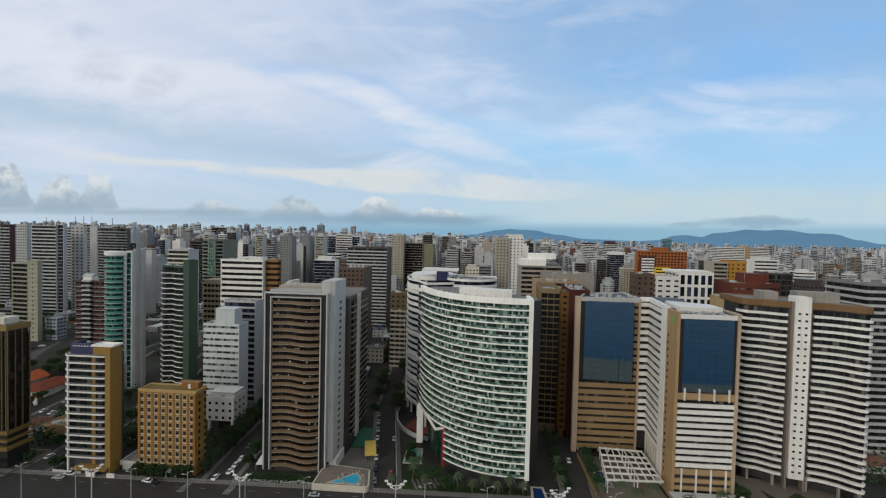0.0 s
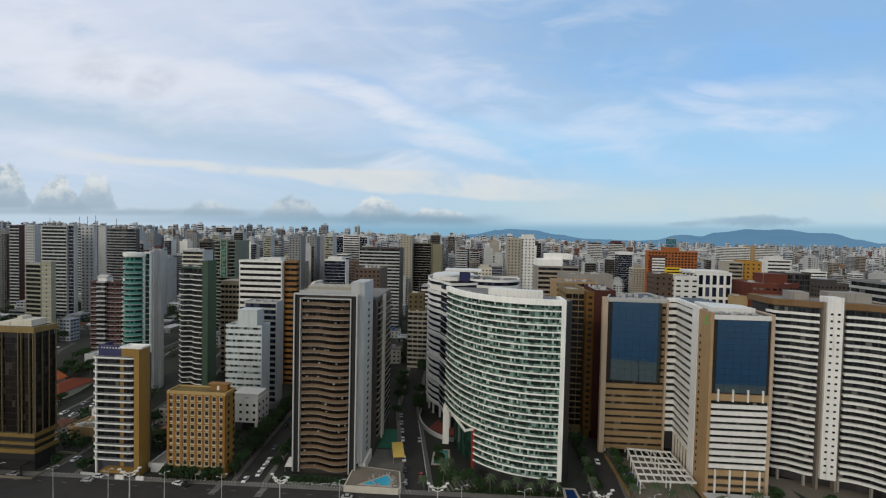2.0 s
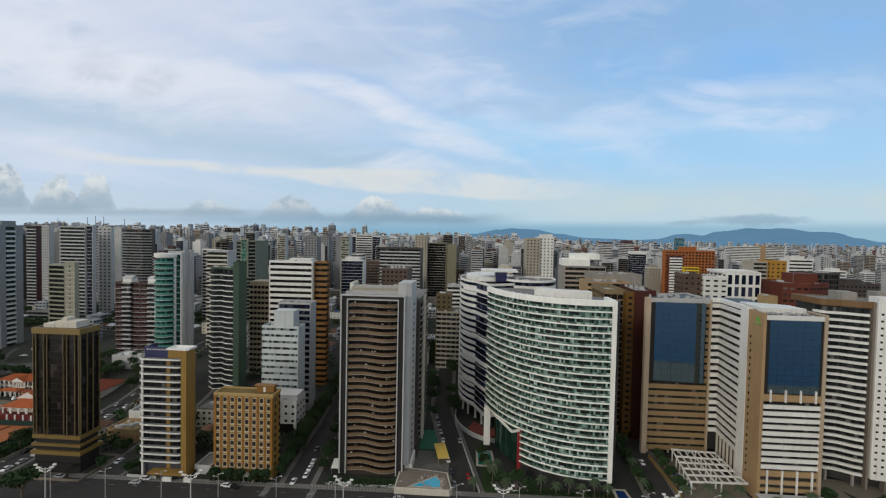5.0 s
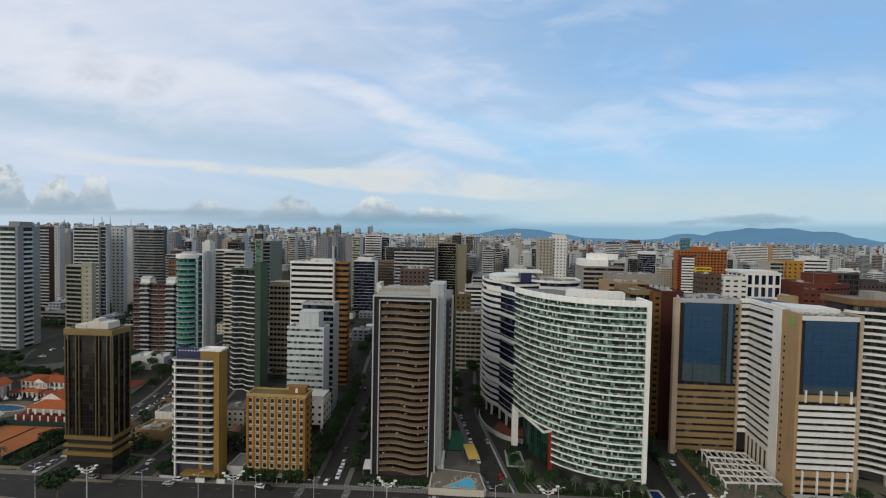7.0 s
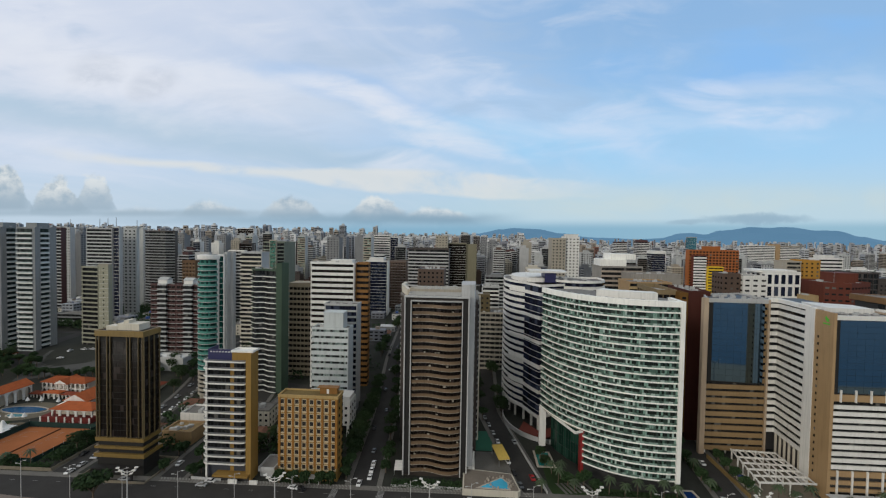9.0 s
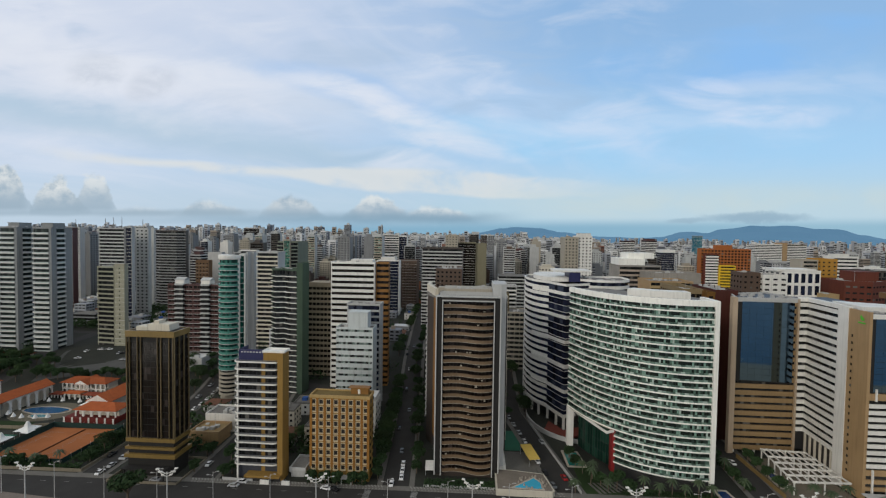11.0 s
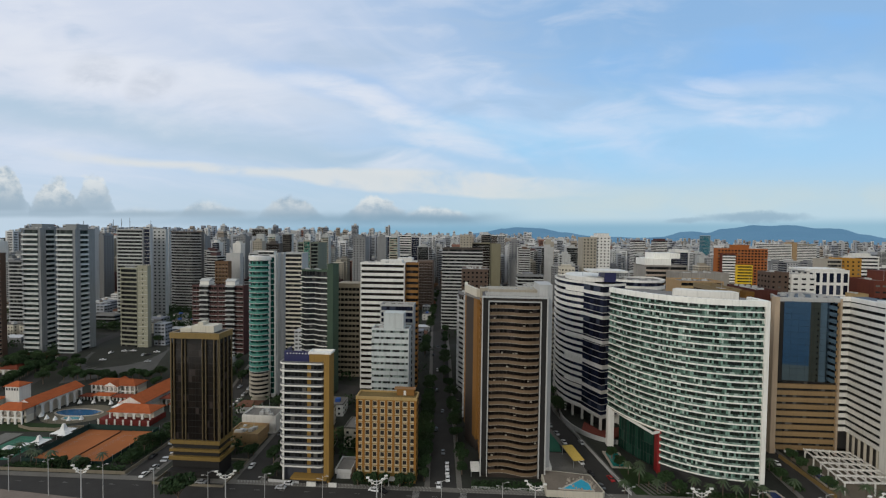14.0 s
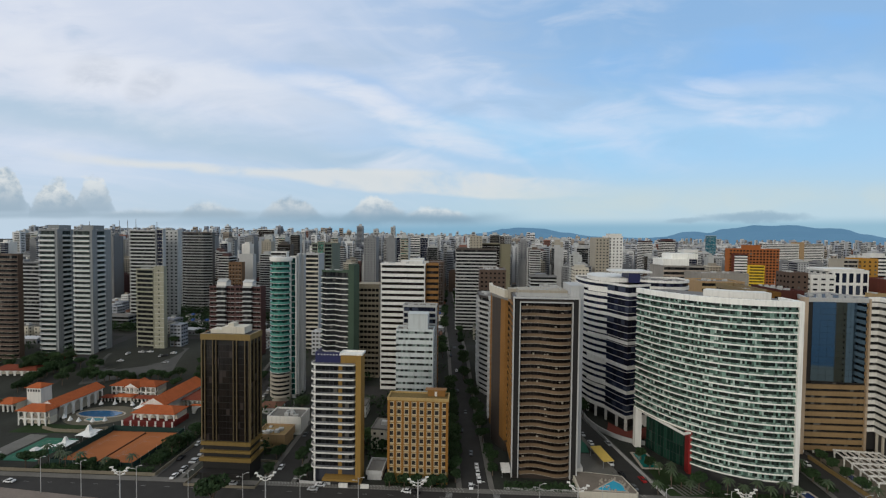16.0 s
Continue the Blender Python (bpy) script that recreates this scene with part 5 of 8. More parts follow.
    strip(bm, rw, True, -0.5, 0.2, HR - 2.1, HR - 0.3)
    part("west_parapet", bm, WHITE, e)
    bm = bmesh.new()
    prism(bm, offset(rw, -0.52, True), HR - 0.9, HR - 0.7)
    part("west_roof", bm, ROOFG, e)
    rg = random.Random(3)
    bm = bmesh.new()
    for _ in range(16):
        x, y = rg.uniform(83.5, 102) - cx, rg.uniform(176.6, 181) - cy
        box(bm, x - 0.6, x + 0.6, y - 0.5, y + 0.5, HR - 0.7, HR + rg.uniform(-0.2, 0.6))
    tagged(part("roof_equipment", bm, GREYW, e), kind="stuff")
    bm = bmesh.new()
    prism(bm, [P(84, 182), P(101, 182), P(101, 192), P(86, 200), P(84, 190)], HR - 0.68, HR + 1.6)
    part("roof_house", bm, WHITE, e)
    # open white pergola over the entrance court
    pg = thing("pergola", (66.0, 190.0, gz(66)), "white concrete pergola over hotel entrance court", "pergola")
    q0, q1, q2, q3 = (55.5 - 66, 176.0 - 190), (78.5 - 66, 177.0 - 190), (79.5 - 66, 203.0 - 190), (60.5 - 66, 204.5 - 190)
    for s in (0.02, 0.2, 0.38, 0.56, 0.74, 0.97):
        p = (q0[0] + (q3[0] - q0[0]) * s, q0[1] + (q3[1] - q0[1]) * s)
        q = (q1[0] + (q2[0] - q1[0]) * s, q1[1] + (q2[1] - q1[1]) * s)
        bm = bmesh.new()
        strip(bm, [p, q], False, -0.25, 0.25, 5.0, 5.7)
        part("beam", bm, WHITE, pg)
        for r in (0.03, 0.55):
            x, y = p[0] + (q[0] - p[0]) * r, p[1] + (q[1] - p[1]) * r
            bm = bmesh.new()
            box(bm, x - 0.22, x + 0.22, y - 0.2, y + 0.2, 0, 4.99)
            part("post", bm, WHITE, pg)
    for s in (0.02, 0.16, 0.3, 0.44, 0.58, 0.72, 0.86, 0.98):
        p = (q0[0] + (q1[0] - q0[0]) * s, q0[1] + (q1[1] - q0[1]) * s)
        q = (q3[0] + (q2[0] - q3[0]) * s, q3[1] + (q2[1] - q3[1]) * s)
        bm = bmesh.new()
        strip(bm, [p, q], False, -0.2, 0.2, 5.05, 5.62)
        part("cross_beam", bm, WHITE, pg)


wing_hotel()


def wave_tower():
    """Wide tower with wavy white balconies either side of a white lift shaft, brown roof band."""
    base = gz(130)
    cx, cy = 132.0, 195.0
    FOOT.append((112, 165, 172, 215))
    e = thing("wave_tower", (cx, cy, base), "wide tower with wavy white balconies and white central shaft", "tower block")
    H = 75.5 - base
    P = lambda x, y: (x - cx, y - cy)
    east = [(x, y) for x, y in ((115.4, 198.0), (115.9, 194.5), (117.2, 192.9), (119.5, 192.2), (122, 191.6), (124.5, 190.0), (127, 188.2), (129.6, 187.2))]
    west = [(x, y) for x, y in ((138.0, 184.6), (141, 183.9), (144, 182.6), (147, 180.6), (149, 178.4), (150.8, 176.8), (152.4, 176.2), (153.6, 177.0), (154.0, 179))]
    rear = [(153.8, 200), (116, 212)]
    foot = [P(*p) for p in east + [(131, 186.6)] + west + rear]
    bm = bmesh.new()
    prism(bm, offset(foot, -1.2, True), 5.5, H - 0.5)
    part("core", bm, COREM, e)
    bm = bmesh.new()
    prism(bm, offset(foot, -4, True), 0, 5.5)
    part("lobby", bm, COREM, e)
    n, z0 = 24, 5.2
    fh = (H - 3.0 - z0) / n
    for tag, ln in (("east_", east), ("west_", west)):
        ln = [P(*p) for p in ln]
        bm = bmesh.new()
        strip(bm, ln, False, -1.1, 0.2, -0.15, 0.85)
        band = part(tag + "balcony_band", bm, WHITE, e, "white wavy balcony band")
        bm = bmesh.new()
        panes(bm, ln, -1.0, 0.85, fh - 0.2, 1.5)
        row = tagged(part(tag + "glazing", bm, GLASS, e), kind="stuff")
        for o in (band, row):
            o.location.z = z0
            for k in range(1, n):
                again(o, k * fh)
    bm = bmesh.new()
    prism(bm, [P(131.2, 185.4), P(136.4, 184.2), P(137, 190), P(132, 191)], 5.0, H + 2.2)
    part("shaft", bm, WHITE, e, "white lift shaft")
    bm = bmesh.new()
    for k in range(24):
        for s in (0.28, 0.72):
            x, y = 131.2 + 5.2 * s, 185.4 - 1.2 * s
            strip(bm, [P(x - 0.45, y + 0.1), P(x + 0.45, y - 0.1)], False, -0.1, 0.05, 7.5 + k * 2.83, 8.3 + k * 2.83)
    tagged(part("slit_window", bm, GLASS, e), kind="stuff")
    bm = bmesh.new()
    prism(bm, [P(130.4, 186.5), P(131.1, 186.2), P(131.4, 188), P(130.6, 188.5)], 0, H)
    prism(bm, [P(136.5, 184.9), P(137.2, 184.7), P(137.5, 187), P(136.8, 187.5)], 0, H)
    part("shaft_reveal", bm, mat("taupe_paint", (0.20, 0.17, 0.14), 0.7), e)
    bm = bmesh.new()
    strip(bm, foot, True, -1.4, 0.1, H - 2.6, H)
    part("roof_band", bm, mat("umber_fascia", (0.16, 0.085, 0.03), 0.6), e, "brown roof band")
    bm = bmesh.new()
    prism(bm, offset(foot, -1.3, True), H - 0.5, H - 0.3)
    part("roof", bm, ROOFG, e)
    bm = bmesh.new()
    for x, y in offset(foot, -1.0, True)[::3]:
        box(bm, x - 0.4, x + 0.4, y - 0.4, y + 0.4, 0, 5.6)
    part("stilt", bm, CONC, e)
    bm = bmesh.new()
    prism(bm, [P(124, 196), P(130, 194), P(132, 202), P(126, 204)], H - 0.3, H + 3)
    prism(bm, [P(136, 192), P(150, 188), P(151, 196), P(138, 199)], H - 0.3, H + 3.6)
    part("roof_house", bm, CONC, e)


wave_tower()

# second row and beyond: towers that show plainly, each with its own look
WT = [(-36, 288), (-39.4, 280), (-40.3, 270), (-39.6, 262), (-37.6, 254.5), (-34.6, 248.6), (-30.4, 243.6)]
host_wt = tower("white_blue_tower", "white banded tower with curved side and navy glass corner", WT + [(-27.2, 235.5), (-23.9, 228.8), (-10, 236), (-6, 286)], 73.0, 20,
                "b" * 6 + "ggg" + "wb", wall=WHITE, band=WHITE, glass=GLASSB, pod=7, band_h=1.65, proud=0.06, pane=2.6, stilts=True)
for k in range(6):
    bm = bmesh.new()
    strip(bm, [(x - host_wt.location.x, y - host_wt.location.y) for x, y in WT[4:] + [(-27.2, 235.5), (-23.9, 228.8), (-17, 232.4)]], False, -0.3, 0.45, 0, 1.7)
    ring_ = part("wrap_band", bm, WHITE, host_wt, "broad white band round the corner")
    ring_.location.z = 7 + k * 13.2 - (0.3 if k < 5 else 1.0)
bm = bmesh.new()
e = thing("drum_roof", (-24, 258, 74.6), "white drum-shaped roof storey with navy core on tower", "roof storey")
prism(bm, arc(0, 2, 12.5, 20, 0, 360, 28)[:-1], -0.35, 1.9)
part("drum", bm, WHITE, e)
bm = bmesh.new()
box(bm, 4, 10, -18, -6, -0.35, 5)
part("navy_block", bm, NAVY, e)
bm = bmesh.new()
box(bm, -4, 16, -19, -4, 5.02, 6.0)
part("roof_slab", bm, WHITE, e)

T = tower
bm = bmesh.new()
prism(bm, [(-34, 227), (-24, 219), (-14, 222), (-10, 234), (-24, 227), (-30, 238)], gz(-24) + 0.05, gz(-24) + 1.0)
tagged(part("red_terrace", bm, mat("red_brick_paving", (0.20, 0.055, 0.04), 0.85, var=0.25), None), "low red-paved terrace at the tower foot", "terrace", kind="structure")
bm = bmesh.new()
strip(bm, arc(-16, 246, 25, 32, 172, 262, 14), False, -0.3, 0.3, gz(-30), gz(-30) + 2.2)
tagged(part("curved_wall", bm, GREYW, None), "low curved white wall round the tower terrace", "wall", kind="structure")
T("white_blue_tower", "lower white ring wing with pale roof behind curved tower", arc(-1, 246, 14.5, 13, 180, 360, 12) + [(13.5, 258), (-15.5, 258)], 75.0, 20, "b" * 12 + "bwb", glass=GLASSB, band_h=1.6, proud=0.3, pod=6)
# ring of tan, ochre and maroon blocks between the curved tower and the hotel
# sand and ochre darkened in colour for the shade on these two towers
T("tan_tower", "dark glazed office block with thin cream grid and cream top", [(36.4, 231), (46, 230), (48, 262), (38, 262)], 70.5, 22, "bwwb", wall=mat("dull_sand_tile", (0.24, 0.18, 0.10), 0.7), band=mat("dull_sand_tile", (0.24, 0.18, 0.10), 0.7), glass=GLASSK, band_h=0.45, proud=0.15, parapet=2.4, fins=3.0)
T("ochre_tower", "ochre tower with dark window slots", [(45.4, 224.8), (49.1, 224.3), (50, 240), (46, 240)], 71.2, 22, "pwww", wall=mat("dark_ochre_paint", (0.15, 0.075, 0.018), 0.7), band=ORANGE, win=(2.2, 1.8, 1.2))
T("maroon_tower", "plain dark maroon tower with parapet roof", [(49.25, 224.1), (59.0, 222.6), (60.5, 250), (50.4, 250)], 72.4, 22, "wwwp", wall=MAROON, band=MAROON)
T("tan_block", "long tan block with banded top storeys", [(41.5, 285), (68, 285), (68, 306), (41.5, 306)], 70.4, 19, "bwww", wall=TAN, band=mat("sand_tile", (0.42, 0.31, 0.16), 0.7), band_h=1.6, proud=0.2)
T("concrete_block", "bare grey concrete block with flat roof", rect(50, 84, 307, 326), 73.9, 18, "wwww", wall=CONC, band=CONC)
host_pale_block = T("pale_block", "pale stepped block with white roof boxes", rect(36, 66, 328, 352), 77.5, 22, "bwww", wall=CONC, band=mat("pinkish_beige", (0.40, 0.33, 0.27), 0.75), band_h=1.3, proud=0.2)
bm = bmesh.new()
box(bm, 35 - 51, 54 - 51, 327.4 - 340, 345 - 340, 78.6 - host_pale_block.location.z, 83.5 - host_pale_block.location.z)
box(bm, 43 - 51, 62 - 51, 331 - 340, 348 - 340, 83.5 - host_pale_block.location.z, 87.5 - host_pale_block.location.z)
part("roof_box", bm, BRIGHT, host_pale_block, "bright white roof boxes")
T("white_bay_block", "white block with tall navy window bays", rect(127, 143, 310, 330), 73.8, 20, "pwwp", win=(4.6, 2.8, 1.2))
T("white_bay_block", "white block with tall navy window bays", rect(143.2, 166, 312, 334), 77.0, 9, "pwwp", band=WHITE, glass=GLASSB, win=(4.4, 2.7, 6.4), boxes=((140, 166, 316, 332, 1.5),))
T("brick_block", "brick-red block with window slots and pale coping", [(172, 300), (186, 296), (206, 306), (206, 326), (174, 326)], 71.5, 17, "ppwww", wall=BRICK, band=BRICK, win=(3.4, 2.2, 1.2), boxes=((186, 200, 308, 322, 6.5),))
T("dark_frame_block", "unfinished dark concrete frame block", rect(207, 222, 318, 336), 77.5, 20, "bwwb", wall=DKBROWN, band=DKBROWN, band_h=0.5, proud=0.2, fins=3.2)
T("sand_block", "low sand-coloured block beside the brick block", rect(164, 172.4, 304, 324), 62, 15, "wwww", wall=mat("sand_tile", (0.42, 0.31, 0.16), 0.7))
T("umber_block", "dark umber block behind white bays", rect(114.5, 126.4, 312, 326), 75, 20, "pwwp", wall=BROWN, band=BROWN)
T("orange_block", "orange tile block with square window grid", rect(189, 244, 515, 523), 86.6, 26, "ppww", wall=mat("orange_tile", (0.36, 0.115, 0.032), 0.7), band=ORANGE, win=(3.4, 2.2, 1.7), boxes=((206, 224, 516, 522, 5),))
T("striped_block", "white striped block beside orange block", rect(191.4, 205.4, 509, 514.8), 81, 25, "bwww", band_h=1.6, wall=BRICK)
T("yellow_block", "yellow painted low tower", rect(206.0, 222.5, 506, 514.4), 68, 20, "bwww", wall=YELLOW, band=YELLOW, band_h=1.7, proud=0.3)
T("ochre_white_block", "ochre tower with window slots and beige rear", rect(208.5, 221, 368, 384), 83.0, 25, "pwwp", wall=mat("bright_ochre", (0.40, 0.205, 0.035), 0.7), band=OCHRE, win=(3.0, 1.5, 1.2))
T("beige_balcony_block", "beige block with stacked balconies beside the ochre tower", rect(197, 208.3, 371, 386), 82.0, 25, "bwww", wall=BEIGE, band=BEIGE, band_h=1.3, proud=0.3)
T("white_terrace_block", "white block with stepped top floors", rect(259, 280, 420, 432), 83.0, 25, "bwww", band_h=1.6, boxes=((262, 274, 422, 431, 3.5),))
T("white_comb_block", "white block with comb-like top", rect(334, 350, 470, 484), 70, 21, "bwwb", band_h=1.7, boxes=((337, 346, 473, 481, 3),))
T("plain_block", "plain dark umber block", rect(270, 296, 372, 392), 66, 19, "pwwp", wall=DKBROWN, band=BROWN, boxes=((272, 284, 374, 388, 4),))
T("grey_banded_slab", "grey and white banded slab tower", rect(462, 512, 860, 885), 89, 28, "bwwb", band_h=1.4, glass=GLASS)
T("grey_banded_slab", "grey and white banded slab tower", rect(520, 557, 862, 885), 89, 28, "bwwb", band_h=1.4, wall=BEIGE)
T("ochre_slab", "narrow ochre slab tower", rect(512.5, 520, 858, 882), 92, 28, "wwww", wall=TAN)
T("striped_twin", "white and maroon striped tower", rect(200, 218, 800, 822), 92, 30, "bwwb", band=WHITE, wall=WINE)
T("striped_twin", "white and maroon striped tower", rect(238, 257, 800, 822), 93, 30, "bwwb", band=WHITE, wall=WINE, boxes=((240, 255, 803, 820, 4),))
T("glass_block", "dark glass block with white head", rect(198, 217, 640, 660), 78, 24, "gwwg", glass=GLASSB, wall=WHITE, boxes=((198, 217, 640, 660, 4),))
T("teal_tower", "blue-green glass tower with white cap", rect(437, 453, 1030, 1046), 104, 32, "gwwg", glass=panes_mat("blue_green_glass", [(0, (0.02, 0.10, 0.14)), (0.5, (0.04, 0.17, 0.22))]), wall=GREYW)
T("white_beige_tower", "white and beige twin-faced tower", rect(24, 38, 463, 485), 97.5, 30, "pwww", wall=BEIGE, band=BEIGE)
T("white_beige_tower", "white and beige twin-faced tower", rect(38.2, 53, 466, 488), 99.2, 30, "pwwp", wall=WHITE, band=WHITE, boxes=((40, 52, 468, 482, 3.4),))
T("pale_pilaster_block", "grey block with pale pilasters behind trees", [(-57, 301), (-33, 300), (-33, 318), (-57, 318)], 45.2, 14, "bwwb", wall=BEIGE, band=BEIGE, band_h=1.2, proud=0.15, fins=3.4)
# blocks along the long street
T("dark_grid_tower", "dark brown tower with white balcony stack", rect(-121, -82.5, 412, 436), 85.5, 27, "bwwb", wall=DKBROWN, band=GREYW, band_h=1.1)
T("brown_step_tower", "brown tiled tower stepping down to the street", [(-100, 318), (-81, 318), (-81, 345), (-100, 345)], 73, 23, "pwbb", wall=BROWN, band=BROWN)
T("wavy_white_tower", "white wavy balcony tower on dark base", [(-101, 276), (-96, 268), (-86, 268), (-86, 300), (-102, 300)], 60, 19, "bbwwb", wall=DKBROWN, band=GREYW, proud=0.9)
T("beige_slab", "tall beige slab tower with slot windows", rect(-108.5, -92.5, 570, 596), 98, 30, "pwww", wall=BEIGE, band=BEIGE, win=(3.2, 1.4, 1.2))
T("gold_glass_block", "khaki glass office block", rect(-92, -68, 582, 606), 88, 26, "gwwg", wall=mat("khaki_tile", (0.20, 0.183, 0.115), 0.6), glass=GLASSK)
T("khaki_slab", "plain khaki slab", rect(-68, -54, 584, 606), 87, 26, "wpww", wall=mat("khaki_tile", (0.20, 0.183, 0.115), 0.6))
T("cream_tower", "slim cream tower among low roofs", rect(-7, 6, 420, 434), 68.5, 21, "pwwp", wall=CREAM, band=CREAM, win=(3.0, 1.6, 1.2), boxes=((-5, 3, 422, 432, 3.0),))
T("white_stack_block", "pale block with stacked white balconies", rect(-51.5, -38.8, 335, 348), 59.5, 19, "bwwb", wall=GREYW, band=WHITE, band_h=1.1, proud=0.5)
T("olive_block", "drab olive-brown flat block", rect(-58, -47, 306, 316), 57, 17, "pwwp", wall=mat("olive_brown_paint", (0.13, 0.10, 0.05), 0.75), band=BROWN)
T("grey_step_block", "low grey stepped block with terraces", rect(-46, -20, 440, 456), 58, 17, "bwwb", wall=GREY, band=DIMW, boxes=((-40, -30, 443, 453, 3.0),))
T("dark_twin", "slim dark twin towers", rect(-58, -46, 800, 815), 99, 32, "p", wall=DKBROWN)
T("dark_twin", "slim dark twin towers", rect(-44, -33, 800, 815), 99, 32, "p", wall=GREY)
# white slab with ochre side, and the pale blue-white block in front of it
host_white_slab_tower = T("white_slab_tower", "white banded slab tower with ochre side bay", rect(-164.8, -136.2, 273.5, 284), 79.6, 22, "bwww", wall=WHITE, band=WHITE, glass=GLASSK, band_h=1.75, proud=0.25, boxes=((-152, -138, 275, 283, 2.5),))
T("ochre_bay", "ochre bay with brown window bands", rect(-136, -127.8, 276.5, 282), 79.6, 22, "bbww", wall=ORANGE, band=ORANGE, glass=GLASSK, band_h=1.75, proud=0.2, onto=host_white_slab_tower)
T("pale_block", "pale blue-white block with blank head tower", rect(-146.6, -126.4, 227.5, 237), 47.2, 14, "bwwb", wall=mat("pale_blue_white", (0.56, 0.60, 0.60), 0.6), band=mat("pale_blue_white", (0.56, 0.60, 0.60), 0.6), glass=panes_mat("grey_green_ribbon", [(0, (0.02, 0.025, 0.025)), (0.45, (0.16, 0.21, 0.20)), (0.7, (0.30, 0.36, 0.34))]), band_h=2.0, proud=0.12, pane=1.3, boxes=((-140.3, -129.5, 228.2, 236, 9.0),))
T("grey_navy_tower", "grey tower with navy window strips", rect(-145.6, -126.4, 245, 254), 57.5, 17, "bwww", wall=GREYW, band=GREYW, glass=GLASSB, band_h=0.9)
T("low_podium", "low white podium with square windows", rect(-136, -121.6, 214, 226), 12, 3, "p", wall=WHITE, band=WHITE, win=(3.4, 1.3, 1.3), pod=6.0, category="building", stilts=True, roof=NAVY, boxes=((-135.4, -122.2, 216, 225, 2.8),))
T("beige_flat_block", "beige block with brown attic and small windows", rect(-184.5, -168.5, 286, 299), 62.5, 18, "bwwb", wall=mat("drab_beige_tile", (0.36, 0.30, 0.215), 0.75), band=mat("drab_beige_tile", (0.36, 0.30, 0.215), 0.75), glass=GLASSK, band_h=1.5, proud=0.3, fins=2.6, boxes=((-184.4, -168.6, 286.2, 299, 2.6),))
# dark wavy tower with green side, teal round tower with white slab
host_wavy_dark_tower = T("wavy_dark_tower", "dark glass tower with wavy white edges and green side", [(-202.6, 270.5), (-198.0, 266.6), (-193.0, 268.0), (-188.2, 264.8), (-183.4, 264.0), (-183.0, 272), (-199, 276)], 75.0, 23, "bbbbwww", wall=GREENW, band=mat("smoked_rail_glass", (0.03, 0.036, 0.036), 0.25), edge=WHITE, edge_h=0.55, glass=GLASS, band_h=0.75, proud=0.9)
T("green_side_wall", "dull green side tower", [(-183.2, 263.2), (-180.0, 263.8), (-178.2, 270), (-182.2, 271.6)], 79.0, 23, "wwww", wall=GREENW, onto=host_wavy_dark_tower)
cyl_pts = arc(-224.8, 263.5, 7.4, 9.6, 178, 326, 16)
TEALR = mat("teal_rail_glass", (0.085, 0.26, 0.215), 0.25)
TEALP = panes_mat("teal_dark_panes", [(0, (0.008, 0.035, 0.03)), (0.5, (0.012, 0.07, 0.056)), (0.85, (0.04, 0.17, 0.135))])
host_teal_round_tower = T("teal_round_tower", "round-fronted tower with teal glass balconies", cyl_pts + [(-218.2, 270), (-232.0, 270)], 82.0, 21, "b" * 16 + "www", wall=WHITE, band=TEALR, edge=DIMW, edge_h=0.3, glass=TEALP, band_h=1.1, proud=0.5, base=gz(-223) + 19.4, pod=0.4)
T("teal_tower_foot", "beige lower storeys of the round-fronted tower", cyl_pts + [(-218.2, 270), (-232.0, 270)], 13.4, 6, "b" * 16 + "www", wall=BEIGE, band=BEIGE, band_h=1.0, parapet=0.2, onto=host_teal_round_tower)
T("glass_stair_bay", "narrow green glass bay between drum and slab", [(-218.9, 259.6), (-215.8, 260.4), (-215.8, 266), (-218.9, 266)], 84.0, 25, "gwww", wall=WHITE, glass=TEALP, pane=1.0, onto=host_teal_round_tower)
T("white_slab_wall", "tall plain white slab wall of the round tower", [(-215.7, 262), (-214.6, 262), (-214.4, 265.6), (-212.6, 265.6), (-212.6, 268.4), (-215.7, 268.4)], 85.4, 24, "wwwwww", wall=GREYW, onto=host_teal_round_tower)
bm = bmesh.new()
prism(bm, arc(-224.8 - host_teal_round_tower.location.x, 263.5 - host_teal_round_tower.location.y, 8.1, 10.4, 170, 335, 16), 82.4 - host_teal_round_tower.location.z, 84.6 - host_teal_round_tower.location.z)
part("roof_drum", bm, WHITE, host_teal_round_tower, "white drum-shaped roof band")
T("pale_balcony_tower", "pale slab tower with many balconies behind the round tower", rect(-244, -227, 332, 345), 82.5, 25, "bwwb", wall=GREYW, band=CREAM)
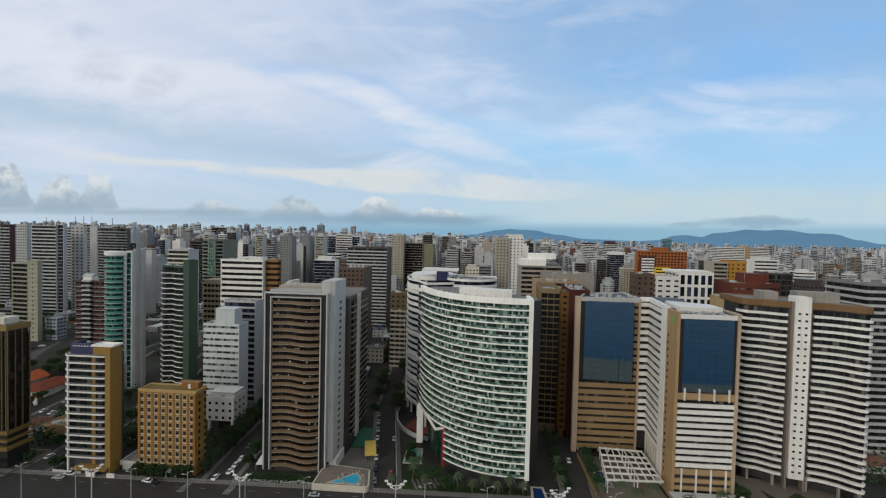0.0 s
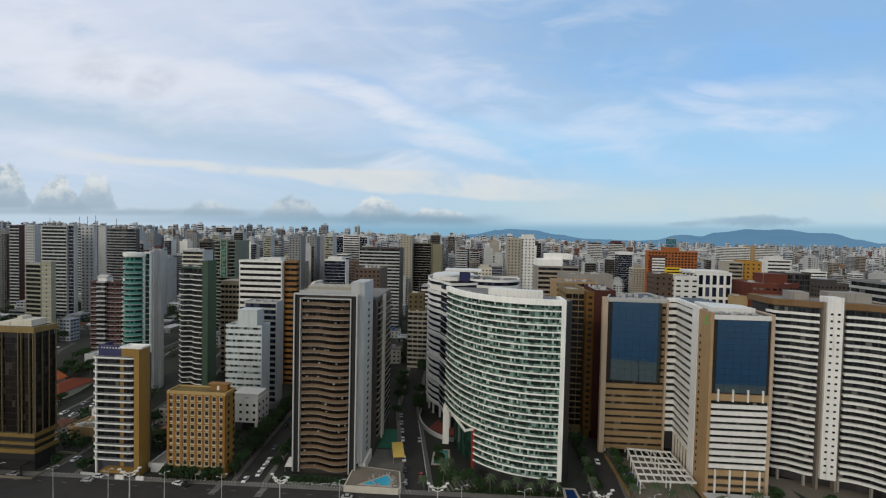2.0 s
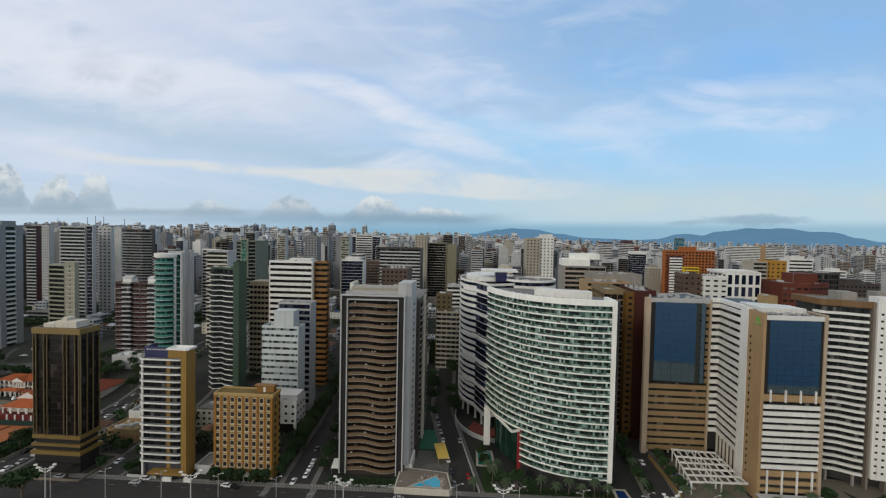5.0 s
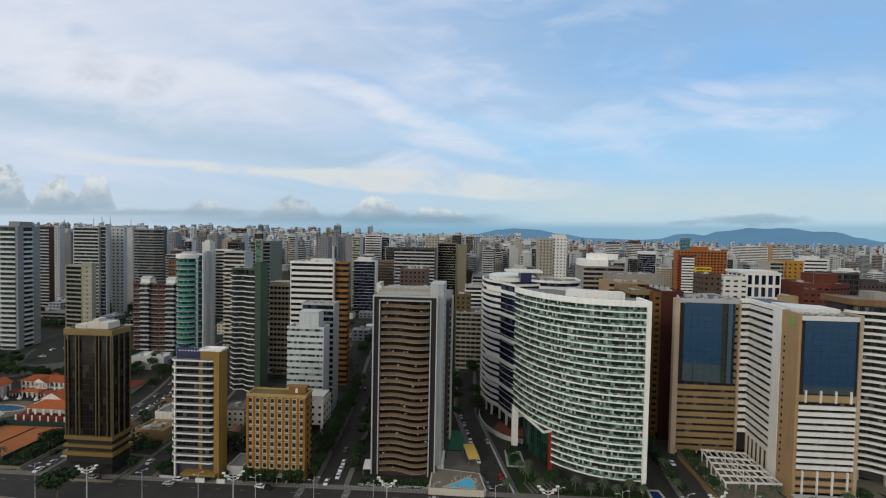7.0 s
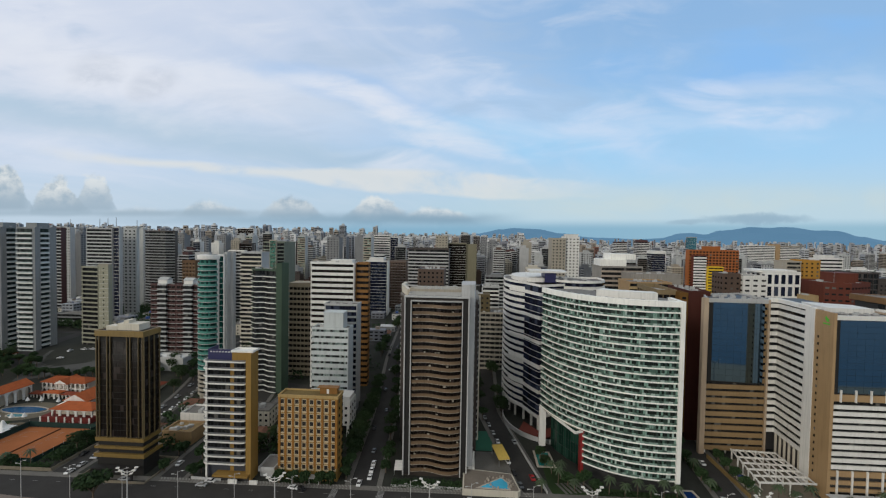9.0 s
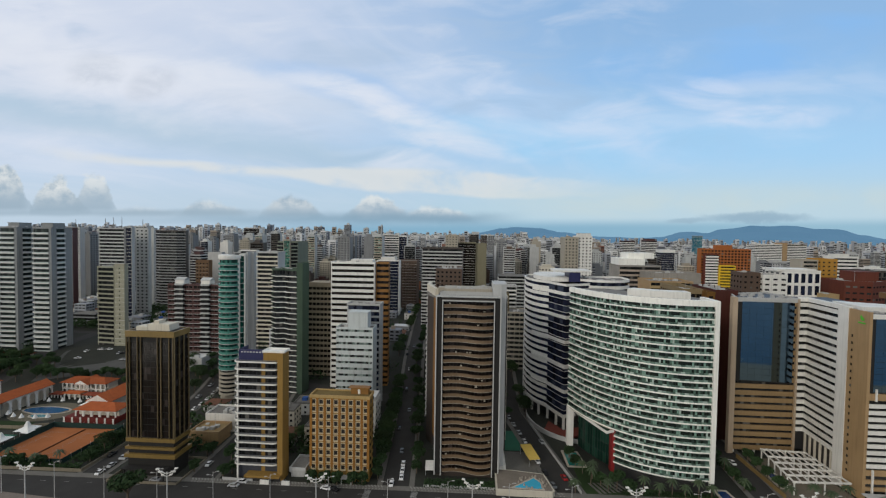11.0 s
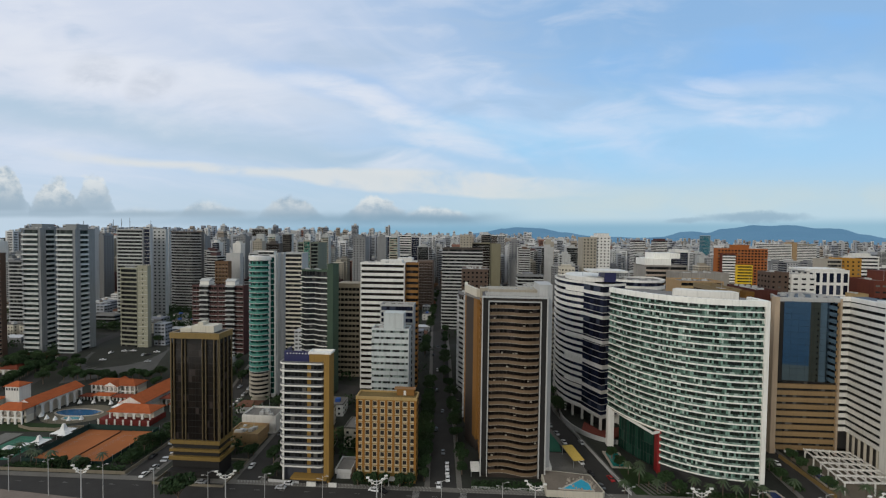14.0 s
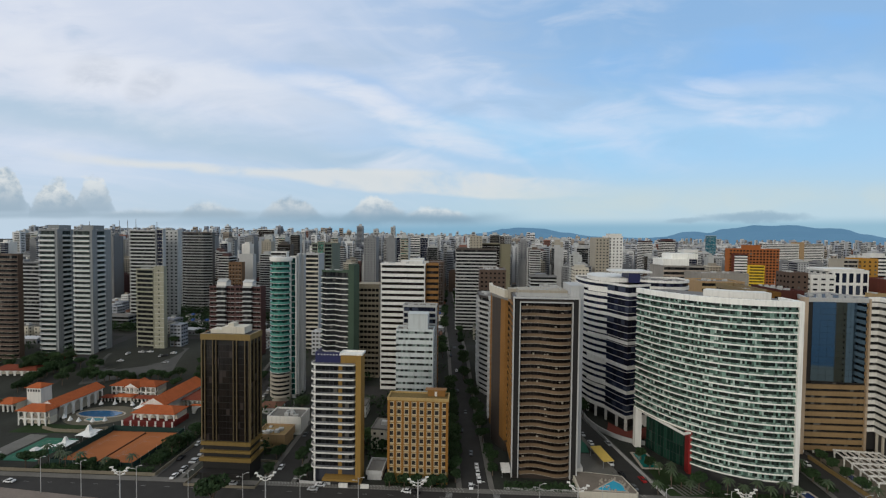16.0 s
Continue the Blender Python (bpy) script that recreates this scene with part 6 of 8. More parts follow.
# twin-lobed wine-red tower
for x0 in (-305.2, -284.9):
    host_wine_red_tower = T("wine_red_tower", "wine-red tiled tower with pale central balconies", rect(x0, x0 + 19.8, 313.5, 321.5), 57.6, 17, "bwwp", wall=WINE, band=WINE, glass=GLASSK, edge=DIMW, edge_h=0.35, win=(3.6, 2.6, 1.7), band_h=1.3, proud=0.15, fins=3.3)
    T("pale_balcony_stack", "pale stack of balconies on wine-red tower", rect(x0 + 6.8, x0 + 13.2, 312.0, 313.4), 58.0, 17, "b", wall=GREYW, band=DIMW, band_h=1.0, proud=0.3, onto=host_wine_red_tower)
    hx, hy, hz = host_wine_red_tower.location
    bm = bmesh.new()
    box(bm, x0 + 6.4 - hx, x0 + 13.6 - hx, 313 - hy, 319 - hy, 58.8 - hz, 62.0 - hz)
    part("roof_house", bm, WHITE, host_wine_red_tower, "white roof house with low gable")
    bm = bmesh.new()
    hip(bm, x0 + 6.4 - hx, x0 + 13.6 - hx, 313 - hy, 319 - hy, 62.0 - hz, 1.8, 0.4, 1.0)
    part("gable_roof", bm, DIMW, host_wine_red_tower)
T("brown_gable_block", "brown block with cream frame", rect(-340, -327, 400, 406), 70, 20, "pwwp", wall=mat("gable_brown", (0.17, 0.10, 0.055), 0.7), band=CREAM)
T("white_plain_slab", "plain white slab tower", rect(-340.5, -326, 420, 426), 77, 20, "wwww", wall=GREYW)
T("banded_slab", "banded white and black slab", rect(-317, -300, 440, 446), 79, 24, "bwwb", band=GREYW)
T("green_bay_tower", "concrete tower with green glass bay and ragged balconies", [(-257.5, 399), (-252, 396), (-243, 396), (-238.2, 399), (-238, 424), (-257, 424)], 89.5, 27, "bbbwwb", wall=mat("olive_concrete", (0.20, 0.22, 0.17), 0.8), band=mat("planted_parapet", (0.24, 0.27, 0.22), 0.85, var=0.4, scale=1.4), glass=GLASS, proud=1.1, band_h=0.8)
T("green_bay", "green glass bay of concrete tower", rect(-250.5, -244, 394.4, 396.5), 91.5, 27, "gwww", glass=GLASST, wall=BEIGE, band=BEIGE, base=gz(-247) + 62, pod=0.3)
# pale slim tower and twin white towers at the east
host_pale_slim_tower = T("pale_slim_tower", "slim pale concrete tower with dark balconies", [(-377, 330), (-361, 328), (-361, 340), (-377, 340)], 68.5, 20, "bwww", wall=mat("pale_olive_paint", (0.33, 0.322, 0.245), 0.75), band=mat("pale_olive_paint", (0.33, 0.322, 0.245), 0.75), band_h=1.0)
T("pale_slim_wall", "plain pale shaft of the slim tower", rect(-360.8, -352.5, 328.2, 332), 70.5, 20, "pwww", wall=mat("pale_olive_paint", (0.33, 0.322, 0.245), 0.75), win=(9, 1.0, 1.0), onto=host_pale_slim_tower)
# tower white darkened in colour to stand for its shaded walls
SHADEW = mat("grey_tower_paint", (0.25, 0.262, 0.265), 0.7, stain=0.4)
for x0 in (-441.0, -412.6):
    T("white_balcony_tower", "tall white tower with green-tinted balconies and shade-grey side", [(x0, 311.5), (x0 + 3, 310), (x0 + 14.6, 310), (x0 + 16.4, 310.2), (x0 + 16.4, 314.5), (x0 + 16.4, 321.5), (x0 + 16.4, 327.5), (x0, 327.5)], 99.4, 27, "bbwwbwww",
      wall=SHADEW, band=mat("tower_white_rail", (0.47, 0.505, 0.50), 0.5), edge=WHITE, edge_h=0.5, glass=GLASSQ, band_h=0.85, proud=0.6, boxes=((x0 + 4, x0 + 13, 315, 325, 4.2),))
T("brown_round_tower", "brown tiled tower with rounded balconies", [(-464, 300), (-461, 298), (-449, 298), (-446, 300), (-446.5, 304), (-464, 304)], 80.5, 25, "bbbwwb", wall=BROWN, band=BROWN, edge=BEIGE, proud=0.8)
T("grey_low_block", "low grey block with flat roof beside towers", rect(-462, -436, 392, 404), 17, 6, "b", wall=GREY, band=GREY, category="building")
T("grey_slab", "grey slab tower", rect(-531, -512, 380, 386), 68.5, 20, "bwww", wall=GREY, band=GREYW)
host_white_banded_tower = T("white_banded_tower", "white banded tower with dark side strip", rect(-452.5, -425, 415, 419), 100, 29, "bwww", wall=GREYW, band=DIMW, band_h=1.2)
T("dark_strip_tower", "dark glass strip of banded tower", rect(-424.8, -418, 416, 420), 101.5, 29, "gwww", wall=GREYW, glass=GLASSB, onto=host_white_banded_tower)
T("slim_slab", "slim pale slab tower with slot windows", rect(-433.4, -419, 440, 444), 100.5, 29, "pwww", wall=DIMW, band=GREYW, win=(3.4, 2.0, 1.4))
T("slim_slab", "plain pale slab tower", rect(-468, -458.8, 500, 506), 101, 29, "wwww", wall=DIMW)
T("ridged_tower", "dark tower with many brown balcony ridges", [(-449, 490), (-440, 486), (-420, 486), (-411.6, 490), (-413, 497), (-449, 497)], 98.5, 31, "bbbwwb", wall=DKBROWN, band=GREY, edge=GREYW, proud=0.9, band_h=0.9)
T("brown_slab", "slim maroon and white slab tower", rect(-516, -505, 440, 446), 100, 30, "bwwp", wall=WINE, band=DIMW, band_h=1.0)
T("grey_slab", "pale grey slab tower", rect(-592, -573, 520, 527), 101, 30, "pwwp", wall=GREYW, band=WHITE)
T("banded_slab", "grey banded slab tower", rect(-536, -510, 524, 530), 99, 30, "bwww", band=DIMW, wall=GREYW, band_h=1.2)
T("white_slim_tower", "slim white tower with grey side", rect(-507, -491, 530, 537), 103, 31, "bwwp", band=GREYW, wall=DIMW, band_h=1.0)
T("white_cap_tower", "white tower with brown glass centre", rect(-555, -520, 885, 898), 106.5, 32, "gwwb", wall=WHITE, glass=GLASSK)
T("blue_white_tower", "white tower with blue glass flanks and pitched cap", rect(-221, -209, 650, 663), 95, 28, "gwwg", glass=GLASSB)
T("blue_white_tower", "white banded centre of blue-flanked tower", rect(-208.8, -184, 648, 661), 97, 28, "bwww", band_h=1.6)
T("blue_white_tower", "white tower with blue glass flanks", rect(-183.8, -172, 650, 663), 95, 28, "gwwg", glass=GLASSB)
T("white_round_tower", "white tower with rounded balconies", rect(-201.6, -176, 560, 573), 71.5, 21, "b", band_h=1.4, proud=1.0)
T("navy_white_tower", "white tower with navy window strips", rect(-179.5, -155, 480, 493), 68.5, 20, "gwwg", glass=GLASSB, boxes=((-176, -160, 482, 496, 4),))
T("brown_flat_block", "brown brick flat block", rect(-170, -140, 520, 545), 66, 20, "pwwp", wall=BROWN)
T("far_right_tower", "grey banded tower by the avenue", rect(184, 214, 216, 240), 80.5, 24, "bwwb", wall=GREY, band=GREYW)

# ---- seaside club, courts and pools ----
def arcade(bm, x0, x1, y, d, z0, z1, n):
    """A wall along x with n round arches, d deep, from z0 to z1."""
    w = (x1 - x0) / n
    r = w * 0.36
    zs = z1 - r - (z1 - z0) * 0.16
    for i in range(n):
        c = x0 + w * (i + 0.5)
        box(bm, c - w / 2, c - r, y, y + d, z0, z1)
        box(bm, c + r, c + w / 2, y, y + d, z0, z1)
        pts = [(c - r * math.cos(math.pi * k / 8), zs + r * math.sin(math.pi * k / 8)) for k in range(9)]
        for (xa, za), (xb, zb) in zip(pts, pts[1:]):
            v = [bm.verts.new(p) for p in ((xa, y, za), (xb, y, zb), (xb, y, z1), (xa, y, z1), (xa, y + d, za), (xb, y + d, zb), (xb, y + d, z1), (xa, y + d, z1))]
            for f in ((0, 1, 2, 3), (7, 6, 5, 4), (0, 4, 5, 1), (3, 2, 6, 7)):
                bm.faces.new([v[q] for q in f])


def club_house(name, x0, x1, y0, y1, rz, floors, label, roof_h=2.6, arches=6, fh=3.6, gable=0.0, lift=0.0, roof=ROOFT):
    cx, cy = (x0 + x1) / 2, (y0 + y1) / 2
    FOOT.append((min(x0, x1) - 3, max(x0, x1) + 3, y0 - 3, y1 + 3))
    e = thing(name, (cx, cy, gz(cx) + rise(cy - 4) + lift), label, "club house")
    e.rotation_euler[2] = radians(rz)
    a, b, c, d = x0 - cx, x1 - cx, y0 - cy, y1 - cy
    for k in range(floors):
        bm = bmesh.new()
        arcade(bm, a, b, c, 0.5, k * fh, (k + 1) * fh - 0.02, arches)
        part("arcade", bm, WHITE, e, "white round-arched arcade")
        bm = bmesh.new()
        box(bm, a + 0.1, b - 0.1, c + 2.6, d, k * fh, (k + 1) * fh - 0.01)
        # upper walls get a darker plaster for the shade behind the arcade
        part("inner_wall", bm, mat("shaded_plaster", (0.45, 0.42, 0.38), 0.8) if k else CREAM, e)
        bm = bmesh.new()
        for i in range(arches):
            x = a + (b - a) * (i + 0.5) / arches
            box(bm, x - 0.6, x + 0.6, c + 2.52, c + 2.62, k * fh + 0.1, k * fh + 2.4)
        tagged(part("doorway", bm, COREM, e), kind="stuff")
        if k:
            bm = bmesh.new()
            box(bm, a, b, c + 0.02, c + 2.6, k * fh - 0.15, k * fh + 0.05)
            part("gallery_floor", bm, CREAM, e)
    bm = bmesh.new()
    hip(bm, a, b, c, d, floors * fh, roof_h, 0.9, gable)
    part("roof", bm, roof, e, "orange clay tile roof")
    if gable:
        bm = bmesh.new()
        z0, z1 = floors * fh, floors * fh + roof_h - 0.3
        if b - a >= d - c:
            for xx in (a - 0.95, b + 0.95):
                bm.faces.new([bm.verts.new(p) for p in ((xx, c, z0), (xx, d, z0), (xx, (c + d) / 2, z1))])
        else:
            bm.faces.new([bm.verts.new(p) for p in ((a, c - 0.95, z0), (b, c - 0.95, z0), ((a + b) / 2, c - 0.95, z1))])
        part("gable", bm, WHITE, e)
    return e


ROOFR = mat("dull_red_tile_roof", (0.17, 0.042, 0.022), 0.85, var=0.3, scale=1.2, rand=0.2)
club_house("club_pavilion", -291.2, -267.4, 220.3, 231.0, 0, 1, "white arcaded club pavilion with orange tile roof on red terrace", 2.6, 5, 3.9, lift=2.9)
club_house("club_hall", -294.0, -280.4, 231.3, 268.0, 0, 2, "long white club hall with front gable and orange roof", 4.0, 4, 3.7, 1.0)
club_house("club_annex", -279.2, -262.0, 245, 272, 0, 1, "low club annex with dull red tile roof", 2.4, 6, 4.6, roof=ROOFR)
club_house("club_hall", -335.5, -306.0, 257, 267, 0, 2, "two-storey white club hall with orange tile roof", 2.6, 9, 3.6)
club_house("club_gable", -325.0, -316.2, 255.4, 265.6, 0, 2, "white gabled centre of the club hall", 2.8, 3, 3.6, 1.0)
club_house("club_porch", -327.4, -316.6, 250, 254.2, 0, 1, "white three-arched club porch", 0.8, 3, 4.0)
club_house("club_gallery", -337.0, -328.2, 251, 255, 0, 1, "low club gallery with dull red tile roof", 1.3, 4, 2.7, roof=ROOFR)
club_house("club_gallery", -315.8, -295.0, 251, 255, 0, 1, "low club gallery with dull red tile roof", 1.3, 8, 2.7, roof=ROOFR)
club_house("club_house", -353.6, -337.4, 215.5, 223.6, 0, 2, "two-storey white arcaded club house with orange tile roof", 2.6, 4, 4.1)
club_house("club_wing", -357.6, -327.4, 232.6, 242.6, 90, 1, "long white club wing with tall arches and orange tile roof", 3.2, 6, 8.4, 1.0)
club_house("club_house", -386.0, -374.4, 231, 240, 0, 1, "low white club house with orange tile roof", 2.2, 4, 5.0)
club_house("club_villa", -440, -410, 277, 287, 4, 1, "low villa with dull red tile roof", 2.6, 6, 4.0, roof=ROOFR)
club_house("club_villa", -426, -403, 293, 302, 0, 1, "low villa with dull red tile roof", 2.6, 6, 4.0, roof=ROOFR)
e = thing("club_terrace", (-281.5, 221.0, gz(-281.5)), "dark red terrace wall with white posts under the pavilion", "terrace")
bm = bmesh.new()
box(bm, -14.8, 15.0, -2.6, 10.2, 0, 2.88)
part("terrace_wall", bm, mat("oxide_red_paint", (0.14, 0.022, 0.018), 0.7), e)
bm = bmesh.new()
box(bm, -0.45, 0.45, -2.8, -2.55, 0, 3.2)
post_ = part("post", bm, WHITE, e)
post_.location.x = -14.2
for i in range(1, 7):
    again(post_, 0, 4.75 * i)
e = thing("club_turret", (-368.8, 242.0, gz(-350)), "white turret with small openings and red tile roof", "turret")
bm = bmesh.new()
box(bm, -4.5, 4.5, -3.5, 3.5, 0, 12.2)
part("shaft", bm, WHITE, e)
bm = bmesh.new()
for i in range(5):
    box(bm, -3.9 + i * 1.7, -2.9 + i * 1.7, -3.56, -3.4, 9.6, 11.0)
tagged(part("opening", bm, COREM, e), kind="stuff")
bm = bmesh.new()
hip(bm, -4.5, 4.5, -3.5, 3.5, 12.2, 2.2, 0.7)
part("roof", bm, ROOFT, e)
e = thing("club_gate", (-262.0, 237.0, gz(-262)), "white garden wall with one round arch", "gate")
bm = bmesh.new()
arcade(bm, -6.5, 6.5, 0, 0.6, 0, 5.0, 1)
part("arch", bm, WHITE, e)
bm = bmesh.new()
hip(bm, -6.5, 6.5, -0.2, 1.0, 5.0, 0.6, 0.4)
part("coping", bm, ROOFT, e)


def slab_on(name, pts, material, label, category, dz=0.06, thick=0.2, kind="structure"):
    bm = bmesh.new()
    hi = [bm.verts.new((x, y, gz(x) + dz)) for x, y in pts]
    lo = [bm.verts.new((x, y, gz(x) + dz - thick)) for x, y in pts]
    n = len(pts)
    bm.faces.new(hi)
    for i in range(n):
        j = (i + 1) % n
        bm.faces.new((lo[i], lo[j], hi[j], hi[i]))
    return tagged(part(name, bm, material, None), label, category, kind=kind)


def court(x0, x1, y0, y1, surface, label, n=1, turn=True):
    slab_on("court_surface", rect(x0, x1, y0, y1), surface, label, "tennis court", 0.07)
    cw = (x1 - x0) / n
    bm = bmesh.new()
    for i in range(n):
        cx, cy = x0 + cw * (i + 0.5), (y0 + y1) / 2
        w, l = min(5.48, cw / 2 - 2), min(11.88, (y1 - y0) / 2 - 3)
        z = 0.076
        for xx in (-w, -w * 0.75, w * 0.75, w):
            quad(bm, (cx + xx - 0.05, cy - l, gz(cx) + z), (cx + xx + 0.05, cy - l, gz(cx) + z), (cx + xx + 0.05, cy + l, gz(cx) + z), (cx + xx - 0.05, cy + l, gz(cx) + z))
        for yy, ww in ((-l, w), (l, w), (-l * 0.54, w * 0.75), (l * 0.54, w * 0.75)):
            quad(bm, (cx - ww, cy + yy - 0.05, gz(cx) + z + 0.004), (cx + ww, cy + yy - 0.05, gz(cx) + z + 0.004), (cx + ww, cy + yy + 0.05, gz(cx) + z + 0.004), (cx - ww, cy + yy + 0.05, gz(cx) + z + 0.004))
    tagged(part("court_line", bm, MARK, None), "faint white court lines", "court line", kind="structure")


court(-295.5, -257.5, 178.5, 212.5, CLAY, "worn orange clay tennis courts", 2)
court(-324, -306, 180.5, 203.0, COURTG, "green hard tennis court", 1)
slab_on("path", [(-336, 178), (-326, 178), (-326, 206), (-336, 206)], mat("pale_path", (0.17, 0.165, 0.15), 0.9, var=0.25), "pale club path beside the green court", "path", 0.05)
e = thing("court_divider", (-276.5, 195.5, gz(-276.5) + 0.07), "low dark divider between the clay courts", "divider")
bm = bmesh.new()
box(bm, -0.25, 0.25, -15.5, 15.5, 0, 0.45)
part("board", bm, mat("clay_shadow_board", (0.12, 0.05, 0.025), 0.9), e)
fence = thing("court_fence", (-276.5, 195.5, gz(-276.5)), "dark green mesh fence round clay courts", "fence")
FENCE = mat("green_windbreak", (0.02, 0.045, 0.04), 0.9)
bm = bmesh.new()
strip(bm, rect(-19.6, 19.6, -17.6, 17.6), True, -0.05, 0.05, 0, 2.6)
part("windbreak", bm, FENCE, fence)
post = None
for i in range(28):
    s = i / 28 * 4
    k, f = int(s), s - int(s)
    c = rect(-19.7, 19.7, -17.7, 17.7)
    x, y = c[k][0] + (c[(k + 1) % 4][0] - c[k][0]) * f, c[k][1] + (c[(k + 1) % 4][1] - c[k][1]) * f
    if post is None:
        bm = bmesh.new()
        cyl(bm, (0, 0, 0), (0, 0, 3.4), 0.05, 0.05, 6)
        post = part("post", bm, STEEL, fence)
        post.location = (x, y, 0)
    else:
        again(post).location = (x, y, 0)


def pool(name, pts, x, y, material, label, dz=0.35):
    e = thing(name, (x, y, gz(x)), label, "pool")
    bm = bmesh.new()
    strip(bm, pts, True, -0.05, 0.9, 0, dz)
    part("coping", bm, mat("pool_stone", (0.42, 0.38, 0.32), 0.85), e)
    bm = bmesh.new()
    prism(bm, offset(pts, -0.06, True), 0.0, dz - 0.12)
    part("water", bm, material, e)
    return e


slab_on("pool_terrace", arc(-320, 231.5, 19.5, 13.5, 0, 360, 32)[:-1], mat("terrace_tile", (0.15, 0.135, 0.10), 0.9, var=0.25), "tiled terrace round the club pool", "terrace", 0.08)
pool("swimming_pool", [(x, y) for x, y in arc(0, 0, 13.6, 4.6, 0, 360, 36)[:-1]], -321, 233, POOLD, "large oval blue club swimming pool")
pool("wading_pool", [(x, y) for x, y in arc(0, 0, 5.4, 2.0, 0, 360, 24)[:-1]], -317.5, 225.2, mat("shallow_water", (0.09, 0.28, 0.33), 0.08), "small oval wading pool")
tagged(ribbon("car_park", [(-344, 279), (-360, 322)], 56, mat("old_asphalt", (0.085, 0.085, 0.082), 0.95, var=0.3, stain=0), 0.06), "worn pale asphalt car park", "car park", kind="structure")
slab_on("lawn", [(-350, 207), (-310, 209), (-312, 218), (-348, 218)], LAWN, "dark club lawn", "lawn", 0.05)


def tent(x, y, s, h):
    e = thing("canvas_tent", (x, y, gz(x)), "white pointed canvas tent", "tent", "club tents")
    bm = bmesh.new()
    rings = [(s, 2.3), (s * 0.62, 2.7), (s * 0.3, 3.4), (s * 0.1, h)]
    vs = [[bm.verts.new((sx * r, sy * r, z)) for sx, sy in ((-1, -1), (0, -1.0), (1, -1), (1, 0), (1, 1), (0, 1), (-1, 1), (-1, 0))] for r, z in rings]
    for a, b in zip(vs, vs[1:]):
        for i in range(8):
            bm.faces.new((a[i], a[(i + 1) % 8], b[(i + 1) % 8], b[i]))
    bm.faces.new(vs[-1])
    part("canopy", bm, TENT, e)
    for sx in (-1, 1):
        for sy in (-1, 1):
            bm = bmesh.new()
            cyl(bm, (sx * s * 0.97, sy * s * 0.97, 0), (sx * s * 0.97, sy * s * 0.97, 2.3), 0.05, 0.05, 6)
            part("pole", bm, STEEL, e)


for x, y, s, h in ((-304, 193.5, 3.4, 5.6), (-309.5, 190.0, 2.4, 3.6), (-312.5, 186.5, 2.2, 3.2), (-303.0, 205.5, 4.0, 6.2), (-299.5, 202.5, 2.3, 3.4), (-301, 239.5, 3.4, 5.6)):
    tent(x, y, s, h)


def parasol(x, y):
    e = thing("parasol", (x, y, gz(x) + 0.08), "closed pale parasol beside the pool", "parasol", "pool parasols")
    bm = bmesh.new()
    cyl(bm, (0, 0, 0), (0, 0, 2.6), 0.05, 0.05, 6)
    part("pole", bm, STEEL, e)
    bm = bmesh.new()
    cyl(bm, (0, 0, 1.6), (0, 0, 3.9), 1.25, 0.08, 8)
    part("shade", bm, TENT, e)


for x, y in ((-334, 223), (-328, 220.5), (-322, 219.5), (-314, 219.6), (-308, 221), (-330, 243), (-322, 244), (-310, 243)):
    parasol(x, y)


# ---- pool deck of the brown tower, grounds of the curved tower, hotel forecourts ----
def deck_block():
    e = thing("pool_deck", (-50, 173.5, gz(-50)), "raised pale pool deck beside the brown tower", "deck")
    out = [(-12.5, -5.6), (9.6, -5.6), (10.6, -4.4), (8.2, 7.5), (-6, 9.5), (-12.5, 9.5)]
    bm = bmesh.new()
    prism(bm, out, 0, 2.5)
    part("retaining_wall", bm, CREAM, e, "pale retaining wall")
    bm = bmesh.new()
    prism(bm, offset(out, -0.6, True), 2.5, 2.58)
    part("paving", bm, mat("deck_stone", (0.20, 0.17, 0.14), 0.85, var=0.3), e)
    bm = bmesh.new()
    prism(bm, [(-5.5, -3.9), (6.0, -4.1), (5.6, 0.4), (3.4, 3.4)], 2.6, 2.68)
    part("pool_water", bm, POOL, e, "bright turquoise pool water")
    bm = bmesh.new()
    strip(bm, [(-5.5, -3.9), (6.0, -4.1), (5.6, 0.4), (3.4, 3.4)], True, 0.02, 0.7, 2.55, 2.72)
    part("coping", bm, mat("pool_stone", (0.42, 0.38, 0.32), 0.85), e)
    bm = bmesh.new()
    random.seed(5)
    for i in range(26):
        a = i * 0.28 - 0.5
        x, y, r = 2.5 + (4.2 + random.random() * 1.6) * math.cos(a), 0 + (3.4 + random.random() * 1.6) * math.sin(a), 0.3 + 0.35 * random.random()
        if x > 8 or y < -4.6:
            continue
        cyl(bm, (x, y, 2.55), (x + 0.1, y, 2.6 + r * 1.5), r, r * 0.55, 6)
    tagged(part("rockery", bm, mat("rock", (0.34, 0.30, 0.25), 0.9, var=0.3), e), kind="stuff")
    FOOT.append((-64, -38, 166, 185))


deck_block()


